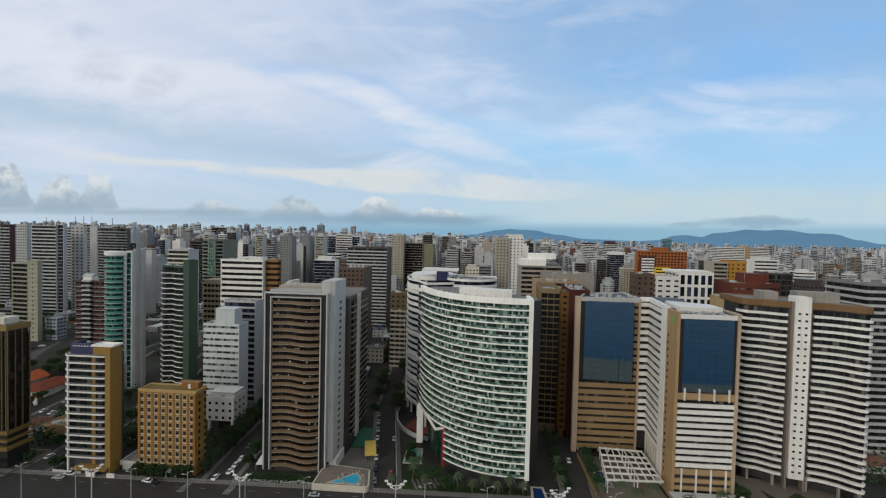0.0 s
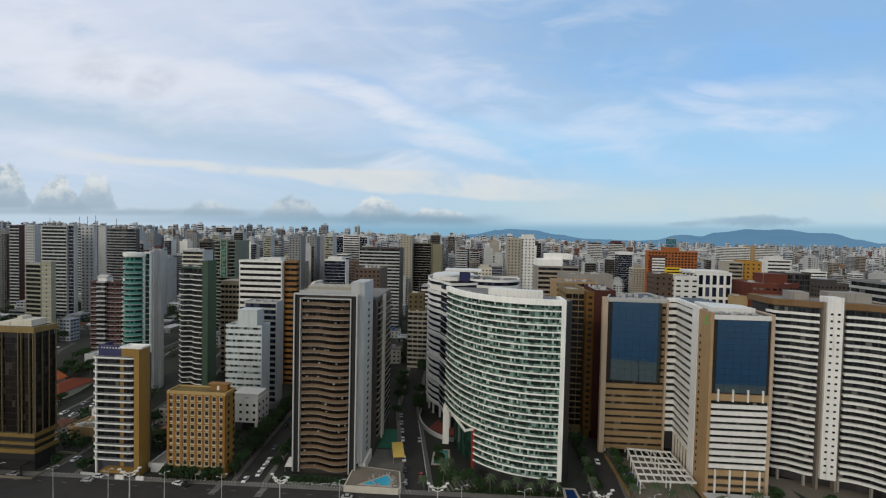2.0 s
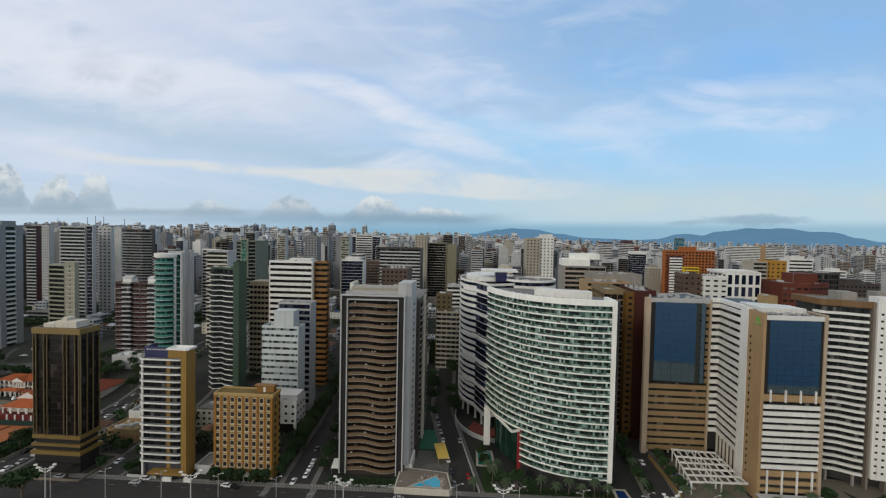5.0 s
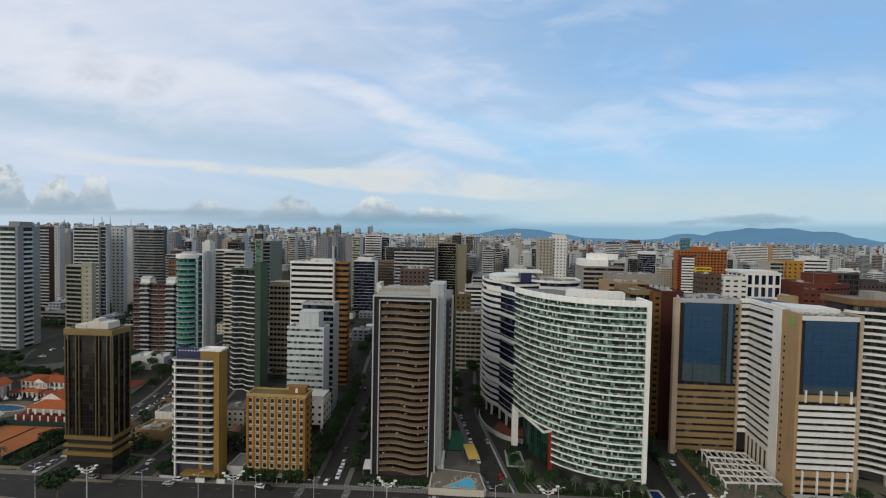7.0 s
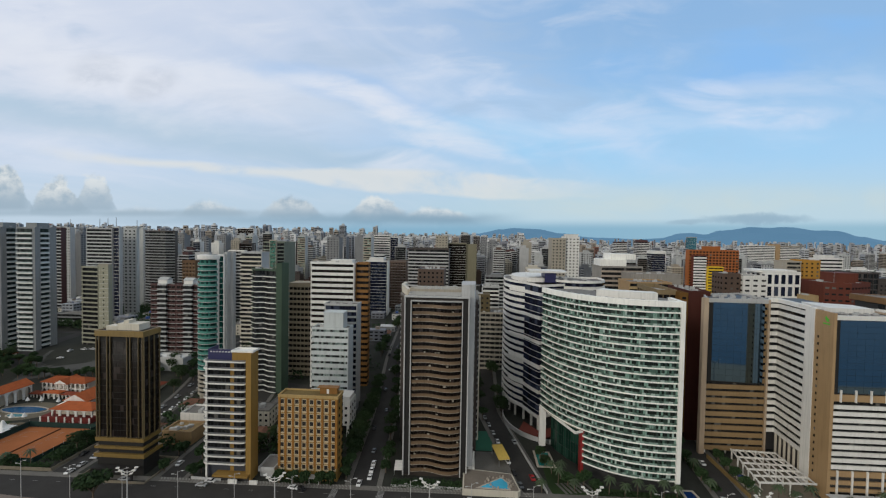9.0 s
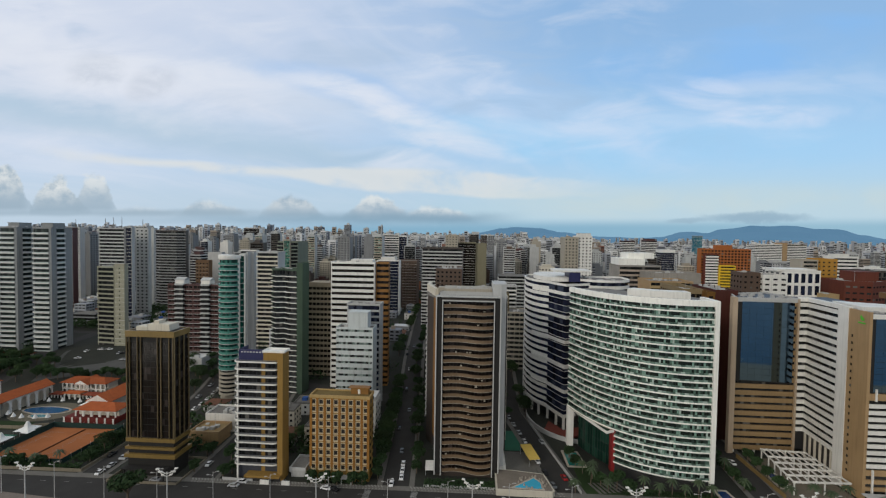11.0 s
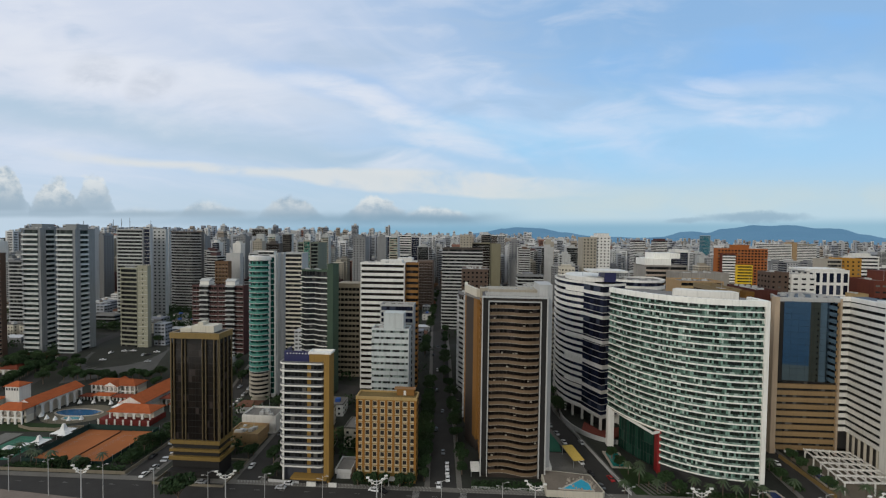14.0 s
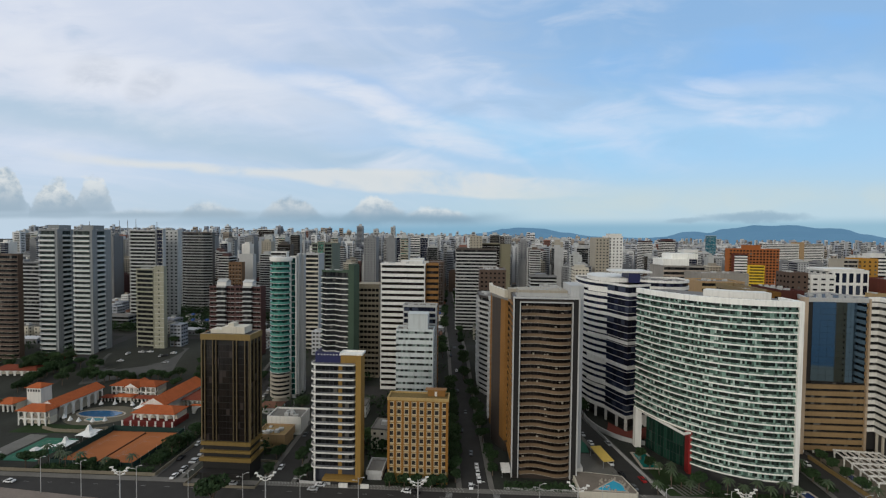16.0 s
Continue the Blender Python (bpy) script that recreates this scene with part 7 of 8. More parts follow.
def awning(x, y, w, d, rz, label, material=AWN, z=3.6):
    e = thing("awning", (x, y, gz(x)), label, "awning")
    e.rotation_euler[2] = radians(rz)
    bm = bmesh.new()
    v = [bm.verts.new(p) for p in ((-w, -d, z - 0.5), (w, -d, z - 0.5), (w, d, z + 0.7), (-w, d, z + 0.7), (-w, -d, z - 0.38), (w, -d, z - 0.38), (w, d, z + 0.82), (-w, d, z + 0.82))]
    for f in ((3, 2, 1, 0), (4, 5, 6, 7), (0, 1, 5, 4), (1, 2, 6, 5), (2, 3, 7, 6), (3, 0, 4, 7)):
        bm.faces.new([v[i] for i in f])
    part("sheet", bm, material, e)
    for sx in (-1, 1):
        for sy in (-1, 1):
            bm = bmesh.new()
            cyl(bm, (sx * w * 0.93, sy * d * 0.93, 0), (sx * w * 0.93, sy * d * 0.93, z + sy * 0.52), 0.09, 0.09, 6)
            part("post", bm, STEEL, e)


awning(-45.5, 197, 2.6, 6.0, 14, "yellow-tan sheet awning over a garden court")
slab_on("small_court", [(-58.5, 205), (-49, 205), (-47.5, 226), (-57, 226)], COURTG, "small green sports court behind the tower", "court", 0.09)
slab_on("paved_court", [(-58, 185.5), (-43, 184), (-46, 204), (-57, 204)], SIDEW, "paved yard beside the tower", "yard", 0.07)
awning(-90.5, 183.5, 2.0, 3.0, 4, "white slatted car-port roof", WHITE, 2.8)
pool("garden_pool", [(-3.6, -6.5), (3.2, -6.5), (2.4, 6.0), (-3.6, 6.4)], -25.0, 199.0, mat("green_pool", (0.02, 0.20, 0.17), 0.08), "narrow green pool beside the curved tower")
pool("hotel_pool", [(-2.2, -4), (2.6, -4), (2.0, 4), (-1.6, 4)], 28.2, 173.0, mat("navy_pool", (0.01, 0.035, 0.12), 0.08), "dark blue pool beside the curved tower", 0.4)
pool("court_pool", [(-2.2, -5.5), (2.4, -5.5), (2.0, 5.5), (-1.4, 5.5)], 57.0, 187.0, mat("navy_pool", (0.01, 0.035, 0.12), 0.08), "narrow dark blue pool in the hotel court")
slab_on("hotel_court", [(51, 172), (79, 172), (79, 206), (56, 206)], mat("court_paving", (0.16, 0.14, 0.11), 0.9, var=0.2), "beige paved hotel court", "court", 0.07)
slab_on("tower_forecourt", [(112, 171), (160, 171), (158, 185), (114, 196)], mat("court_paving", (0.16, 0.14, 0.11), 0.9, var=0.2), "beige paved tower forecourt", "court", 0.07)
slab_on("garden_bed", [(-27, 171), (-12, 171), (-16, 186), (-27, 205)], LAWN, "planted garden before the curved tower", "garden", 0.06)
slab_on("garden_bed", [(-12, 171), (26, 171), (26, 173.6), (-10, 178)], LAWN, "planted strip before the curved tower", "garden", 0.066)
bm = bmesh.new()
for i in range(7):
    x = -21 + i * 1.9
    quad(bm, (x, 172.0 + i * 0.4, gz(x) + 0.09), (x + 1.2, 172.0 + i * 0.4, gz(x) + 0.09), (x - 1.8, 179.5 + i * 0.2, gz(x) + 0.09), (x - 3.0, 179.5 + i * 0.2, gz(x) + 0.09))
tagged(part("garden_path", bm, SIDEW, None), "pale striped garden paths", "path", kind="structure")
bm = bmesh.new()
box(bm, 51.0, 51.5, 174, 206, gz(51), gz(51) + 1.8)
tagged(part("boundary_wall", bm, mat("dull_ochre_wall", (0.22, 0.15, 0.06), 0.8), None), "ochre wall of the hotel court", "wall", kind="structure")
e = thing("hotel_canopy", (92, 170.4, gz(92)), "pale flat entrance canopy of the hotel", "canopy")
for x in (-9, 0, 9):
    bm = bmesh.new()
    box(bm, x - 4.3, x + 4.3, -1.6, 3.0, 3.4, 3.65)
    part("roof_sheet", bm, GREYW, e)
    for sx in (-3.8, 3.8):
        bm = bmesh.new()
        box(bm, x + sx - 0.15, x + sx + 0.15, -1.3, -1.0, 0, 3.4)
        part("post", bm, WHITE, e)


def low_wall(line, h, material, label):
    bm = bmesh.new()
    for (xa, ya), (xb, yb) in zip(line, line[1:]):
        n = max(1, int(math.hypot(xb - xa, yb - ya) / 6))
        for i in range(n):
            p, q = (xa + (xb - xa) * i / n, ya + (yb - ya) * i / n), (xa + (xb - xa) * (i + 1) / n, ya + (yb - ya) * (i + 1) / n)
            z = gz((p[0] + q[0]) / 2)
            strip(bm, [p, q], False, -0.12, 0.12, z - 0.1, z + h)
    tagged(part("boundary_wall", bm, material, None), label, "wall", kind="structure")


low_wall([(-420, 172.5), (-242, 172.5)], 1.4, mat("garden_wall", (0.22, 0.19, 0.14), 0.85), "low brown garden wall of the club")
low_wall([(-242, 172.5), (-242, 214)], 1.6, mat("garden_wall", (0.22, 0.19, 0.14), 0.85), "low brown garden wall of the club")
low_wall([(-336, 212.5), (-326, 209.5), (-312, 209.5), (-300, 214)], 1.8, mat("garden_wall", (0.22, 0.19, 0.14), 0.85), "brown curved terrace wall of the club pool")
low_wall([(-92, 171.8), (-62.6, 171.8)], 1.0, GREYW, "low pale wall before the brown tower")
low_wall([(-177.5, 171.2), (-164, 170.6)], 1.2, GREYW, "low pale wall of the balcony tower")
low_wall([(-28.4, 171), (-40.5, 235)], 1.4, GREYW, "pale side wall along the street")
# white shop, tan shed, grey court sheds behind the first row
T("white_shop", "low white shop with red parapet and blank side", rect(-212, -194, 214, 226), 2.6, 2, "wwww", wall=WHITE, band=WHITE, pod=3, category="building")
T("tan_shed", "low tan shed with shallow roof", rect(-211, -196, 199, 211), 0.0, 1, "wwww", wall=TAN, pod=3, category="building", roof=mat("dull_tan_sheet", (0.30, 0.21, 0.10), 0.8))
T("flat_hall", "low white-roofed hall with red fascia", rect(-286, -262, 288, 300), 9.0, 3, "wwww", wall=GREYW, pod=3, category="building", roof=TENT)
T("blue_hall", "low hall with blue sheet wall and white roof", rect(-166, -146, 306, 322), 15.0, 4, "wwww", wall=BLUEROOF, pod=3, category="building", roof=TENT)
T("carport_shed", "grey flat carport between the hotels", rect(-150, -143, 175, 186), -2.2, 1, "wwww", wall=GREYW, pod=2.4, category="building")
slab_on("lawn", [(-151, 188), (-142.5, 188), (-142.5, 214), (-151, 214)], LAWN, "green garden behind the hotels", "lawn", 0.05)


# ---- plants ----
def leaf_cloud(bm, blobs, n, size, rng):
    """Small leaf tufts spread over a few uneven masses."""
    tot = sum(r[3] ** 2 for r in blobs)
    for cx, cy, cz, r in blobs:
        for _ in range(int(n * r * r / tot)):
            d = Vector((rng.gauss(0, 1), rng.gauss(0, 1), rng.gauss(0, 1) * 0.9)).normalized()
            k = r * (0.55 + 0.5 * rng.random() ** 0.5)
            p = Vector((cx, cy, cz)) + Vector((d.x * k, d.y * k, d.z * k * 0.72))
            a = Vector((rng.gauss(0, 1), rng.gauss(0, 1), rng.gauss(0, 1))).normalized()
            b = a.orthogonal().normalized()
            s = size * (0.6 + 0.8 * rng.random())
            c = a.cross(b)
            bm.faces.new([bm.verts.new(p + q) for q in (b * s, c * s * 0.6 + a * s * 0.2, -b * s * 0.9, -c * s * 0.6)])


def make_tree(seed, h, spread, material, label):
    rng = random.Random(seed)
    e = thing("tree", (0, 0, 0), label, "tree", "street trees")
    bm = bmesh.new()
    cyl(bm, (0, 0, 0), (0.1, 0, h * 0.42), 0.28, 0.18, 8)
    blobs = []
    for i in range(7):
        a = i * 2.399 + rng.random()
        r = spread * (0.35 + 0.3 * rng.random())
        p = (math.cos(a) * r, math.sin(a) * r, h * (0.55 + 0.3 * rng.random()))
        cyl(bm, (0.1, 0, h * 0.36), p, 0.11, 0.03, 5)
        blobs.append((*p, spread * (0.38 + 0.2 * rng.random())))
    blobs.append((0, 0, h * 0.78, spread * 0.55))
    part("trunk", bm, BARK, e)
    bm = bmesh.new()
    leaf_cloud(bm, blobs, 900, 0.42, rng)
    part("crown", bm, material, e)
    return e


def make_palm(seed, h):
    rng = random.Random(seed)
    e = thing("palm_tree", (0, 0, 0), "slender coconut palm with arching fronds", "palm", "seafront palms")
    bm = bmesh.new()
    pts = [(0.5 * math.sin(k / 5 * 1.2) * 0.6, 0, h * k / 5) for k in range(6)]
    for k in range(5):
        cyl(bm, pts[k], pts[k + 1], 0.2 - 0.02 * k, 0.18 - 0.02 * k, 7)
    part("trunk", bm, BARK, e)
    bm = bmesh.new()
    top = Vector(pts[-1])
    for i in range(17):
        a = i * 2.399
        up = 0.9 - 1.5 * (i / 17)
        d = Vector((math.cos(a), math.sin(a), 0))
        side = Vector((-d.y, d.x, 0))
        prev = None
        for k in range(6):
            s = k / 5
            p = top + d * (2.7 * s) + Vector((0, 0, up * 1.6 * s - 2.0 * s * s))
            w = 0.42 * (1 - s) ** 0.6 * (0.4 + s * 1.4) + 0.03
            cur = (p + side * w - Vector((0, 0, w * 0.5)), p, p - side * w - Vector((0, 0, w * 0.5)))
            if prev:
                for j in (0, 1):
                    bm.faces.new([bm.verts.new(q) for q in (prev[j], prev[j + 1], cur[j + 1], cur[j])])
            prev = cur
    part("crown", bm, PALML, e)
    return e


TREES = [make_tree(1, 7.5, 3.6, LEAFD, "dark green broad street tree with uneven crown"), make_tree(2, 9.5, 4.4, LEAF, "broad green tree with open crown"),
         make_tree(3, 5.5, 2.6, LEAFD, "small dark green tree"), make_palm(4, 7.5), make_palm(9, 5.2)]
TREES[0].location = (-247.5, 196, gz(-247))
TREES[1].location = (-247, 190, gz(-247))
TREES[2].location = (-176.0, 176, gz(-176))
TREES[3].location = (-290, 176.5, gz(-290))
TREES[4].location = (-268, 176.2, gz(-268))
rng = random.Random(11)
put = []


def plant(k, x, y):
    copy_thing(TREES[k], pose(x, y, gz(x) + rise(y), 0, 0, rng.random() * 360))
    put.append((x, y))


copy_thing(TREES[0], pose(-203, 151.0, gz(-203) + 0.16, 0, 0, 40) @ Matrix.Scale(1.75, 4))
for x in range(-415, -244, 9):
    plant(rng.choice((0, 2, 2, 3, 4)), x + rng.uniform(-3, 3), 175.2 + rng.uniform(-0.8, 1.2))
for x, y, k in ((-246, 200, 2), (-247, 208, 0), (-246, 181, 2), (-301, 182, 3), (-300, 186, 4), (-279, 175.5, 3), 
                (-300, 268, 0), (-304, 278, 1), (-318, 280, 2), (-345, 279, 2), (-290, 282, 1), (-282, 276, 0), (-256, 240, 0), (-253, 230, 0),
                (-250, 262, 1), (-254, 275, 1), (-243, 300, 1), (-250, 312, 1), (-262, 300, 0), (-366, 276, 1), (-372, 288, 0), (-408, 292, 1), (-344, 362, 1), (-332, 366, 1), (-318, 360, 1),
                (-402, 268, 1), (-396, 236, 3), (-384, 232, 3), (-380, 268, 1), (-414, 284, 1), (-424, 290, 1), (-436, 284, 0), 
                (-139, 170.9, 2), (-133, 171.0, 2), (-128, 170.8, 2), (-121.5, 170.9, 2), (-117.5, 171.4, 2), (-112.0, 176, 2), (-112.3, 182, 0), (-112.6, 190, 0), (-113.2, 198, 0), (-113.6, 205, 0), (-114, 212, 1), (-116, 232, 0), (-117, 243, 1),
                (-96.2, 182, 2), (-96.6, 190, 0), (-97.5, 200, 2), (-99.8, 212, 0), (-101, 222, 1), (-101.6, 232, 0), (-102.5, 242, 1), (-104, 252, 0), (-105, 262, 1), (-107, 274, 0),
                (-182, 186, 0), (-180.5, 196, 0), (-180, 206, 1), (-179, 216, 1), (-194.5, 192, 2), (-196, 190, 2), (-175, 190, 1), (-168, 194, 0), (-160, 196, 1), (-156, 204, 1), (-148, 200, 2), (-146, 208, 2), (-193, 176, 2), (-178, 172.6, 2),
                (-23, 178, 3), (-21, 183, 3), (-24, 187, 4), (-17, 174, 4), (-13, 176, 0), (-9, 173.2, 2), (-4, 172.4, 3), (2, 172.0, 4), (7, 171.8, 3), (12, 171.6, 4), (17, 171.5, 3), (22, 171.6, 4), (-26, 192, 2), (-27, 200, 2), (-19, 178, 2),
                (38, 178, 4), (38.5, 186, 2), (39, 194, 4), (39.6, 202, 2), (40, 212, 0), (52.8, 174, 4), (53.0, 180, 2), (53.5, 188, 2), (54, 196, 2), (54.6, 203, 2), (60, 171.6, 3), (66, 171.4, 4), (72, 171.6, 3), (84, 168.6, 4), (96, 168.6, 3), (104, 170, 2),
                (126, 172, 2), (145, 171.4, 2), (152, 171.6, 2), (108, 176, 2), (-30.5, 172.5, 4)):
    plant(k, x, y)
for i in range(12):
    plant(rng.choice((0, 1, 1)), -114.4 - 0.06 * i * 7, 194 + i * 7.5 + rng.uniform(-2, 2))
for i in range(48):
    f = i / 47
    plant(rng.choice((0, 1, 1, 2)), -118 - 20 * f + rng.choice((-7.4, 7.4)), 285 + f * 380)
for i in range(16):
    f = i / 15
    plant(rng.choice((0, 1)), -44 - 8 * f + rng.choice((-1, 11)) - 8, 240 + f * 95)


for _ in range(46):
    x, y = rng.choice((rng.uniform(-430, -372), rng.uniform(-306, -246))), rng.uniform(275, 300)
    plant(rng.choice((0, 1, 2)), x, y)
for i in range(14):
    plant(2 if i % 3 else 0, -401.5 + rng.uniform(-2, 1.5), 258 + 2.2 * i)
    plant(rng.choice((0, 2)), -369 + 4.4 * i + rng.uniform(-2, 2), 273 + 0.25 * i + rng.uniform(-2, 2))
for _ in range(20):
    x, y = rng.uniform(-440, -378), rng.uniform(180, 245)
    plant(rng.choice((0, 1, 2, 3)), x, y)


def hedge(x0, x1, y0, y1, h, label):
    r2 = random.Random(int(x0 * 7))
    bm = bmesh.new()
    n = int((x1 - x0) * (y1 - y0) * 9) + 60
    for _ in range(n):
        p = Vector((r2.uniform(x0, x1), r2.uniform(y0, y1), 0))
        p.z = gz(p.x) + r2.uniform(0.1, h)
        a = Vector((r2.gauss(0, 1), r2.gauss(0, 1), r2.gauss(0, 1))).normalized()
        b = a.orthogonal().normalized()
        c = a.cross(b)
        bm.faces.new([bm.verts.new(p + q) for q in (b * 0.35, c * 0.3, -b * 0.35, -c * 0.3)])
    tagged(part("hedge", bm, LEAFD, None), label, "hedge", kind="stuff")


hedge(-92, -62.8, 171.0, 176.5, 1.6, "dark clipped hedge before the brown tower")
hedge(-141, -116, 170.6, 172.8, 2.2, "dark hedge before the ochre hotel")
hedge(-300, -245, 173.2, 177.0, 1.9, "dark hedge along the club wall")
hedge(-255, -245, 180, 212, 2.4, "dark hedge beside the clay courts")
hedge(114, 158, 170.6, 175, 1.4, "green planting before the wave tower")
hedge(39, 43, 178, 215, 1.2, "planting along the street")
hedge(-12, 24, 171.2, 174.0, 1.1, "low planting before the curved tower")


# ---- street lamps, cars ----
def make_lamp():
    e = thing("street_lamp", (-260, kerb(-260) - 0.7, gz(-260) + 0.16), "tall grey street lamp with two curved arms", "street lamp", "avenue lamps")
    bm = bmesh.new()
    cyl(bm, (0, 0, 0), (0, 0, 14.8), 0.15, 0.08, 8)
    part("pole", bm, GREYW, e)
    for s, up in ((1, 0.9), (-1, 0.3)):
        bm = bmesh.new()
        prev = Vector((0, 0, 14.2 - (s < 0) * 0.8))
        for k in range(1, 6):
            f = k / 5
            p = Vector((s * 1.7 * f, 0, 14.2 - (s < 0) * 0.8 + up * math.sin(f * 1.57)))
            cyl(bm, prev, p, 0.06, 0.05, 6)
            prev = p
        arm = part("arm", bm, GREYW, e)
        bm = bmesh.new()
        x = s * 1.9
        box(bm, min(x - 0.45, x + 0.45), max(x - 0.45, x + 0.45), -0.16, 0.16, prev.z - 0.14, prev.z + 0.06)
        part("lamp_head", bm, GREYW, arm)
    return e


def make_mast():
    e = thing("light_mast", (-223, 131.5, gz(-223)), "high white light mast with fanned cluster of heads", "light mast", "seafront masts")
    bm = bmesh.new()
    cyl(bm, (0, 0, 0), (0, 0, 25.5), 0.28, 0.16, 10)
    part("pole", bm, GREYW, e)
    for k, (r, z) in enumerate(((2.9, 25.6), (2.2, 24.6))):
        for s in (-1, 1):
            bm = bmesh.new()
            prev = Vector((0, 0, z - 0.6))
            for j in range(1, 6):
                f = j / 5
                p = Vector((s * r * f, 0, z - 0.6 + 1.5 * f ** 2))
                cyl(bm, prev, p, 0.13, 0.1, 6)
                prev = p
            arm = part("arm", bm, WHITE, e)
            bm = bmesh.new()
            box(bm, prev.x - 0.5, prev.x + 0.5, -0.3, 0.3, prev.z - 0.1, prev.z + 0.22)
            part("lamp_head", bm, WHITE, arm)
            bm = bmesh.new()
            box(bm, prev.x * 0.6 - 0.4, prev.x * 0.6 + 0.4, -0.3, 0.3, prev.z - 1.1, prev.z - 0.8)
            part("lamp_head", bm, WHITE, arm)
    return e


lamp, mast = make_lamp(), make_mast()
for k in range(-7, 18):
    x = -257 + 22.0 * k
    if k != 0:
        copy_thing(lamp, pose(x, kerb(x) - 0.7, gz(x) + 0.16, 0, 0, rng.uniform(-8, 8)))
for k in range(-4, 9):
    x = -223 + 50.2 * k
    if k != 0:
        copy_thing(mast, pose(x, 131.5, gz(x), 0, 0, rng.uniform(-20, 20)))


def make_car(color, name, tall=0.0, long=0.0):
    e = thing("car", (0, 0, 0), name + " parked or driving on asphalt", "car", "cars")
    L_, W = 2.15 + long, 0.86
    prof = [(-L_, 0.32), (-L_, 0.78), (-L_ * 0.93, 0.92), (-L_ * 0.45, 0.98), (L_ * 0.55, 0.98), (L_ * 0.95, 0.86), (L_, 0.7), (L_, 0.32)]
    bm = bmesh.new()
    a = [bm.verts.new((-W, y, z)) for y, z in prof]
    b = [bm.verts.new((W, y, z)) for y, z in prof]
    n = len(prof)
    for i in range(n):
        j = (i + 1) % n
        bm.faces.new((a[i], a[j], b[j], b[i]))
    bm.faces.new(a[::-1])
    bm.faces.new(b)
    top = 1.45 + tall
    cab = [(-L_ * 0.62, 0.97, W - 0.06), (-L_ * 0.42, top, W - 0.2), (L_ * 0.28, top, W - 0.2), (L_ * 0.56, 0.97, W - 0.06)]
    m = mat("car_paint_" + name.split()[0], color, 0.25, stain=0, var=0.03)
    part("body", bm, m, e)
    bm = bmesh.new()
    va = [bm.verts.new((-w, y, z)) for y, z, w in cab]
    vb = [bm.verts.new((w, y, z)) for y, z, w in cab]
    for i in range(3):
        bm.faces.new((va[i], va[i + 1], vb[i + 1], vb[i]))
    bm.faces.new(va[::-1])
    bm.faces.new(vb)
    part("window", bm, GLASS, e)
    bm = bmesh.new()
    box(bm, -W + 0.19, W - 0.19, -L_ * 0.42, L_ * 0.28, top, top + 0.05)
    part("roof", bm, m, e)
    for sx in (-1, 1):
        for y in (-L_ * 0.62, L_ * 0.62):
            bm = bmesh.new()
            cyl(bm, (sx * (W - 0.2), y, 0.32), (sx * (W + 0.02), y, 0.32), 0.32, 0.32, 10)
            part("wheel", bm, TYRE, e)
    return e


def make_radio_mast(x, y, top):
    e = thing("radio_mast", (x, y, gz(x)), "thin steel lattice radio mast above the roofs", "radio mast", "radio masts")
    h = top - gz(x)
    for k in range(3):
        a = k * 2.094
        bm = bmesh.new()
        cyl(bm, (2.2 * math.cos(a), 2.2 * math.sin(a), 0), (0.25 * math.cos(a), 0.25 * math.sin(a), h), 0.28, 0.2, 5)
        part("leg", bm, GREY, e)
    bm = bmesh.new()
    for j in range(16):
        r0, r1 = 2.2 - 1.95 * j / 16, 2.2 - 1.95 * (j + 1) / 16
        for k in range(3):
            a, b = k * 2.094, (k + 1) * 2.094
            cyl(bm, (r0 * math.cos(a), r0 * math.sin(a), h * j / 16), (r1 * math.cos(b), r1 * math.sin(b), h * (j + 1) / 16), 0.12, 0.12, 4)
    part("bracing", bm, GREY, e)


for x, top in ((-945, 121), (-876, 124), (-857, 126), (-790, 122), (-838, 128)):
    make_radio_mast(x, 900, top)

CARS = [make_car((0.75, 0.75, 0.75), "white hatchback"), make_car((0.02, 0.02, 0.022), "black saloon"), make_car((0.40, 0.41, 0.42), "silver saloon"),
        make_car((0.14, 0.15, 0.16), "grey hatchback"), make_car((0.30, 0.02, 0.02), "red hatchback")]
first = [(-105.5, 172.5, 2), (-100.6, 262, 0), (-231.8, 185, 2), (-186, 196, 0), (-33, 182, 10)]
for c_, (x, y, r) in zip(CARS, first):
    c_.matrix_basis = pose(x, y, gz(x) + rise(y) + 0.06, 0, 0, r)


def park(x, y, rz, k=None):
    copy_thing(CARS[rng.choice((0, 0, 0, 1, 1, 2, 2, 3, 3)) if k is None else k], pose(x, y, gz(x) + rise(y) + 0.06, 0, 0, rz + rng.uniform(-3, 3)))


for y in (177.5, 183, 188.5):
    park(-101.5 - 0.08 * (y - 170), y, 4, 0)
for i in range(15):
    y = 178 + i * 7.0
    park(-232.4 - 0.05 * (y - 170), y, 2)
    if i % 2:
        park(-239.6 - 0.05 * (y - 170), y + 2, 2)
for i in range(9):
    park(-107 - 0.07 * (200 + i * 24 - 170) + rng.choice((-3.5, 0, 3.6)), 200 + i * 24, 5)
for i in range(8):
    y = 176 + i * 9.5
    park(-36.8 - 0.19 * (y - 166), y, 10)
for x, y, rz in ((-190, 182, 2), (-182.5, 200, 2), (-191.5, 214, 2), (-131.5, 167.4, 80), (-128.0, 166.9, 62), (-37.5, 214, 10), (46, 200, -5), (-300, 164, 90), (-170, 166.5, 92), (-60, 164, 90), (20, 166.2, 90), (-168, 169.6, 88), (-205, 168.2, 92), (-233, 172, 4)):
    park(x, y, rz)
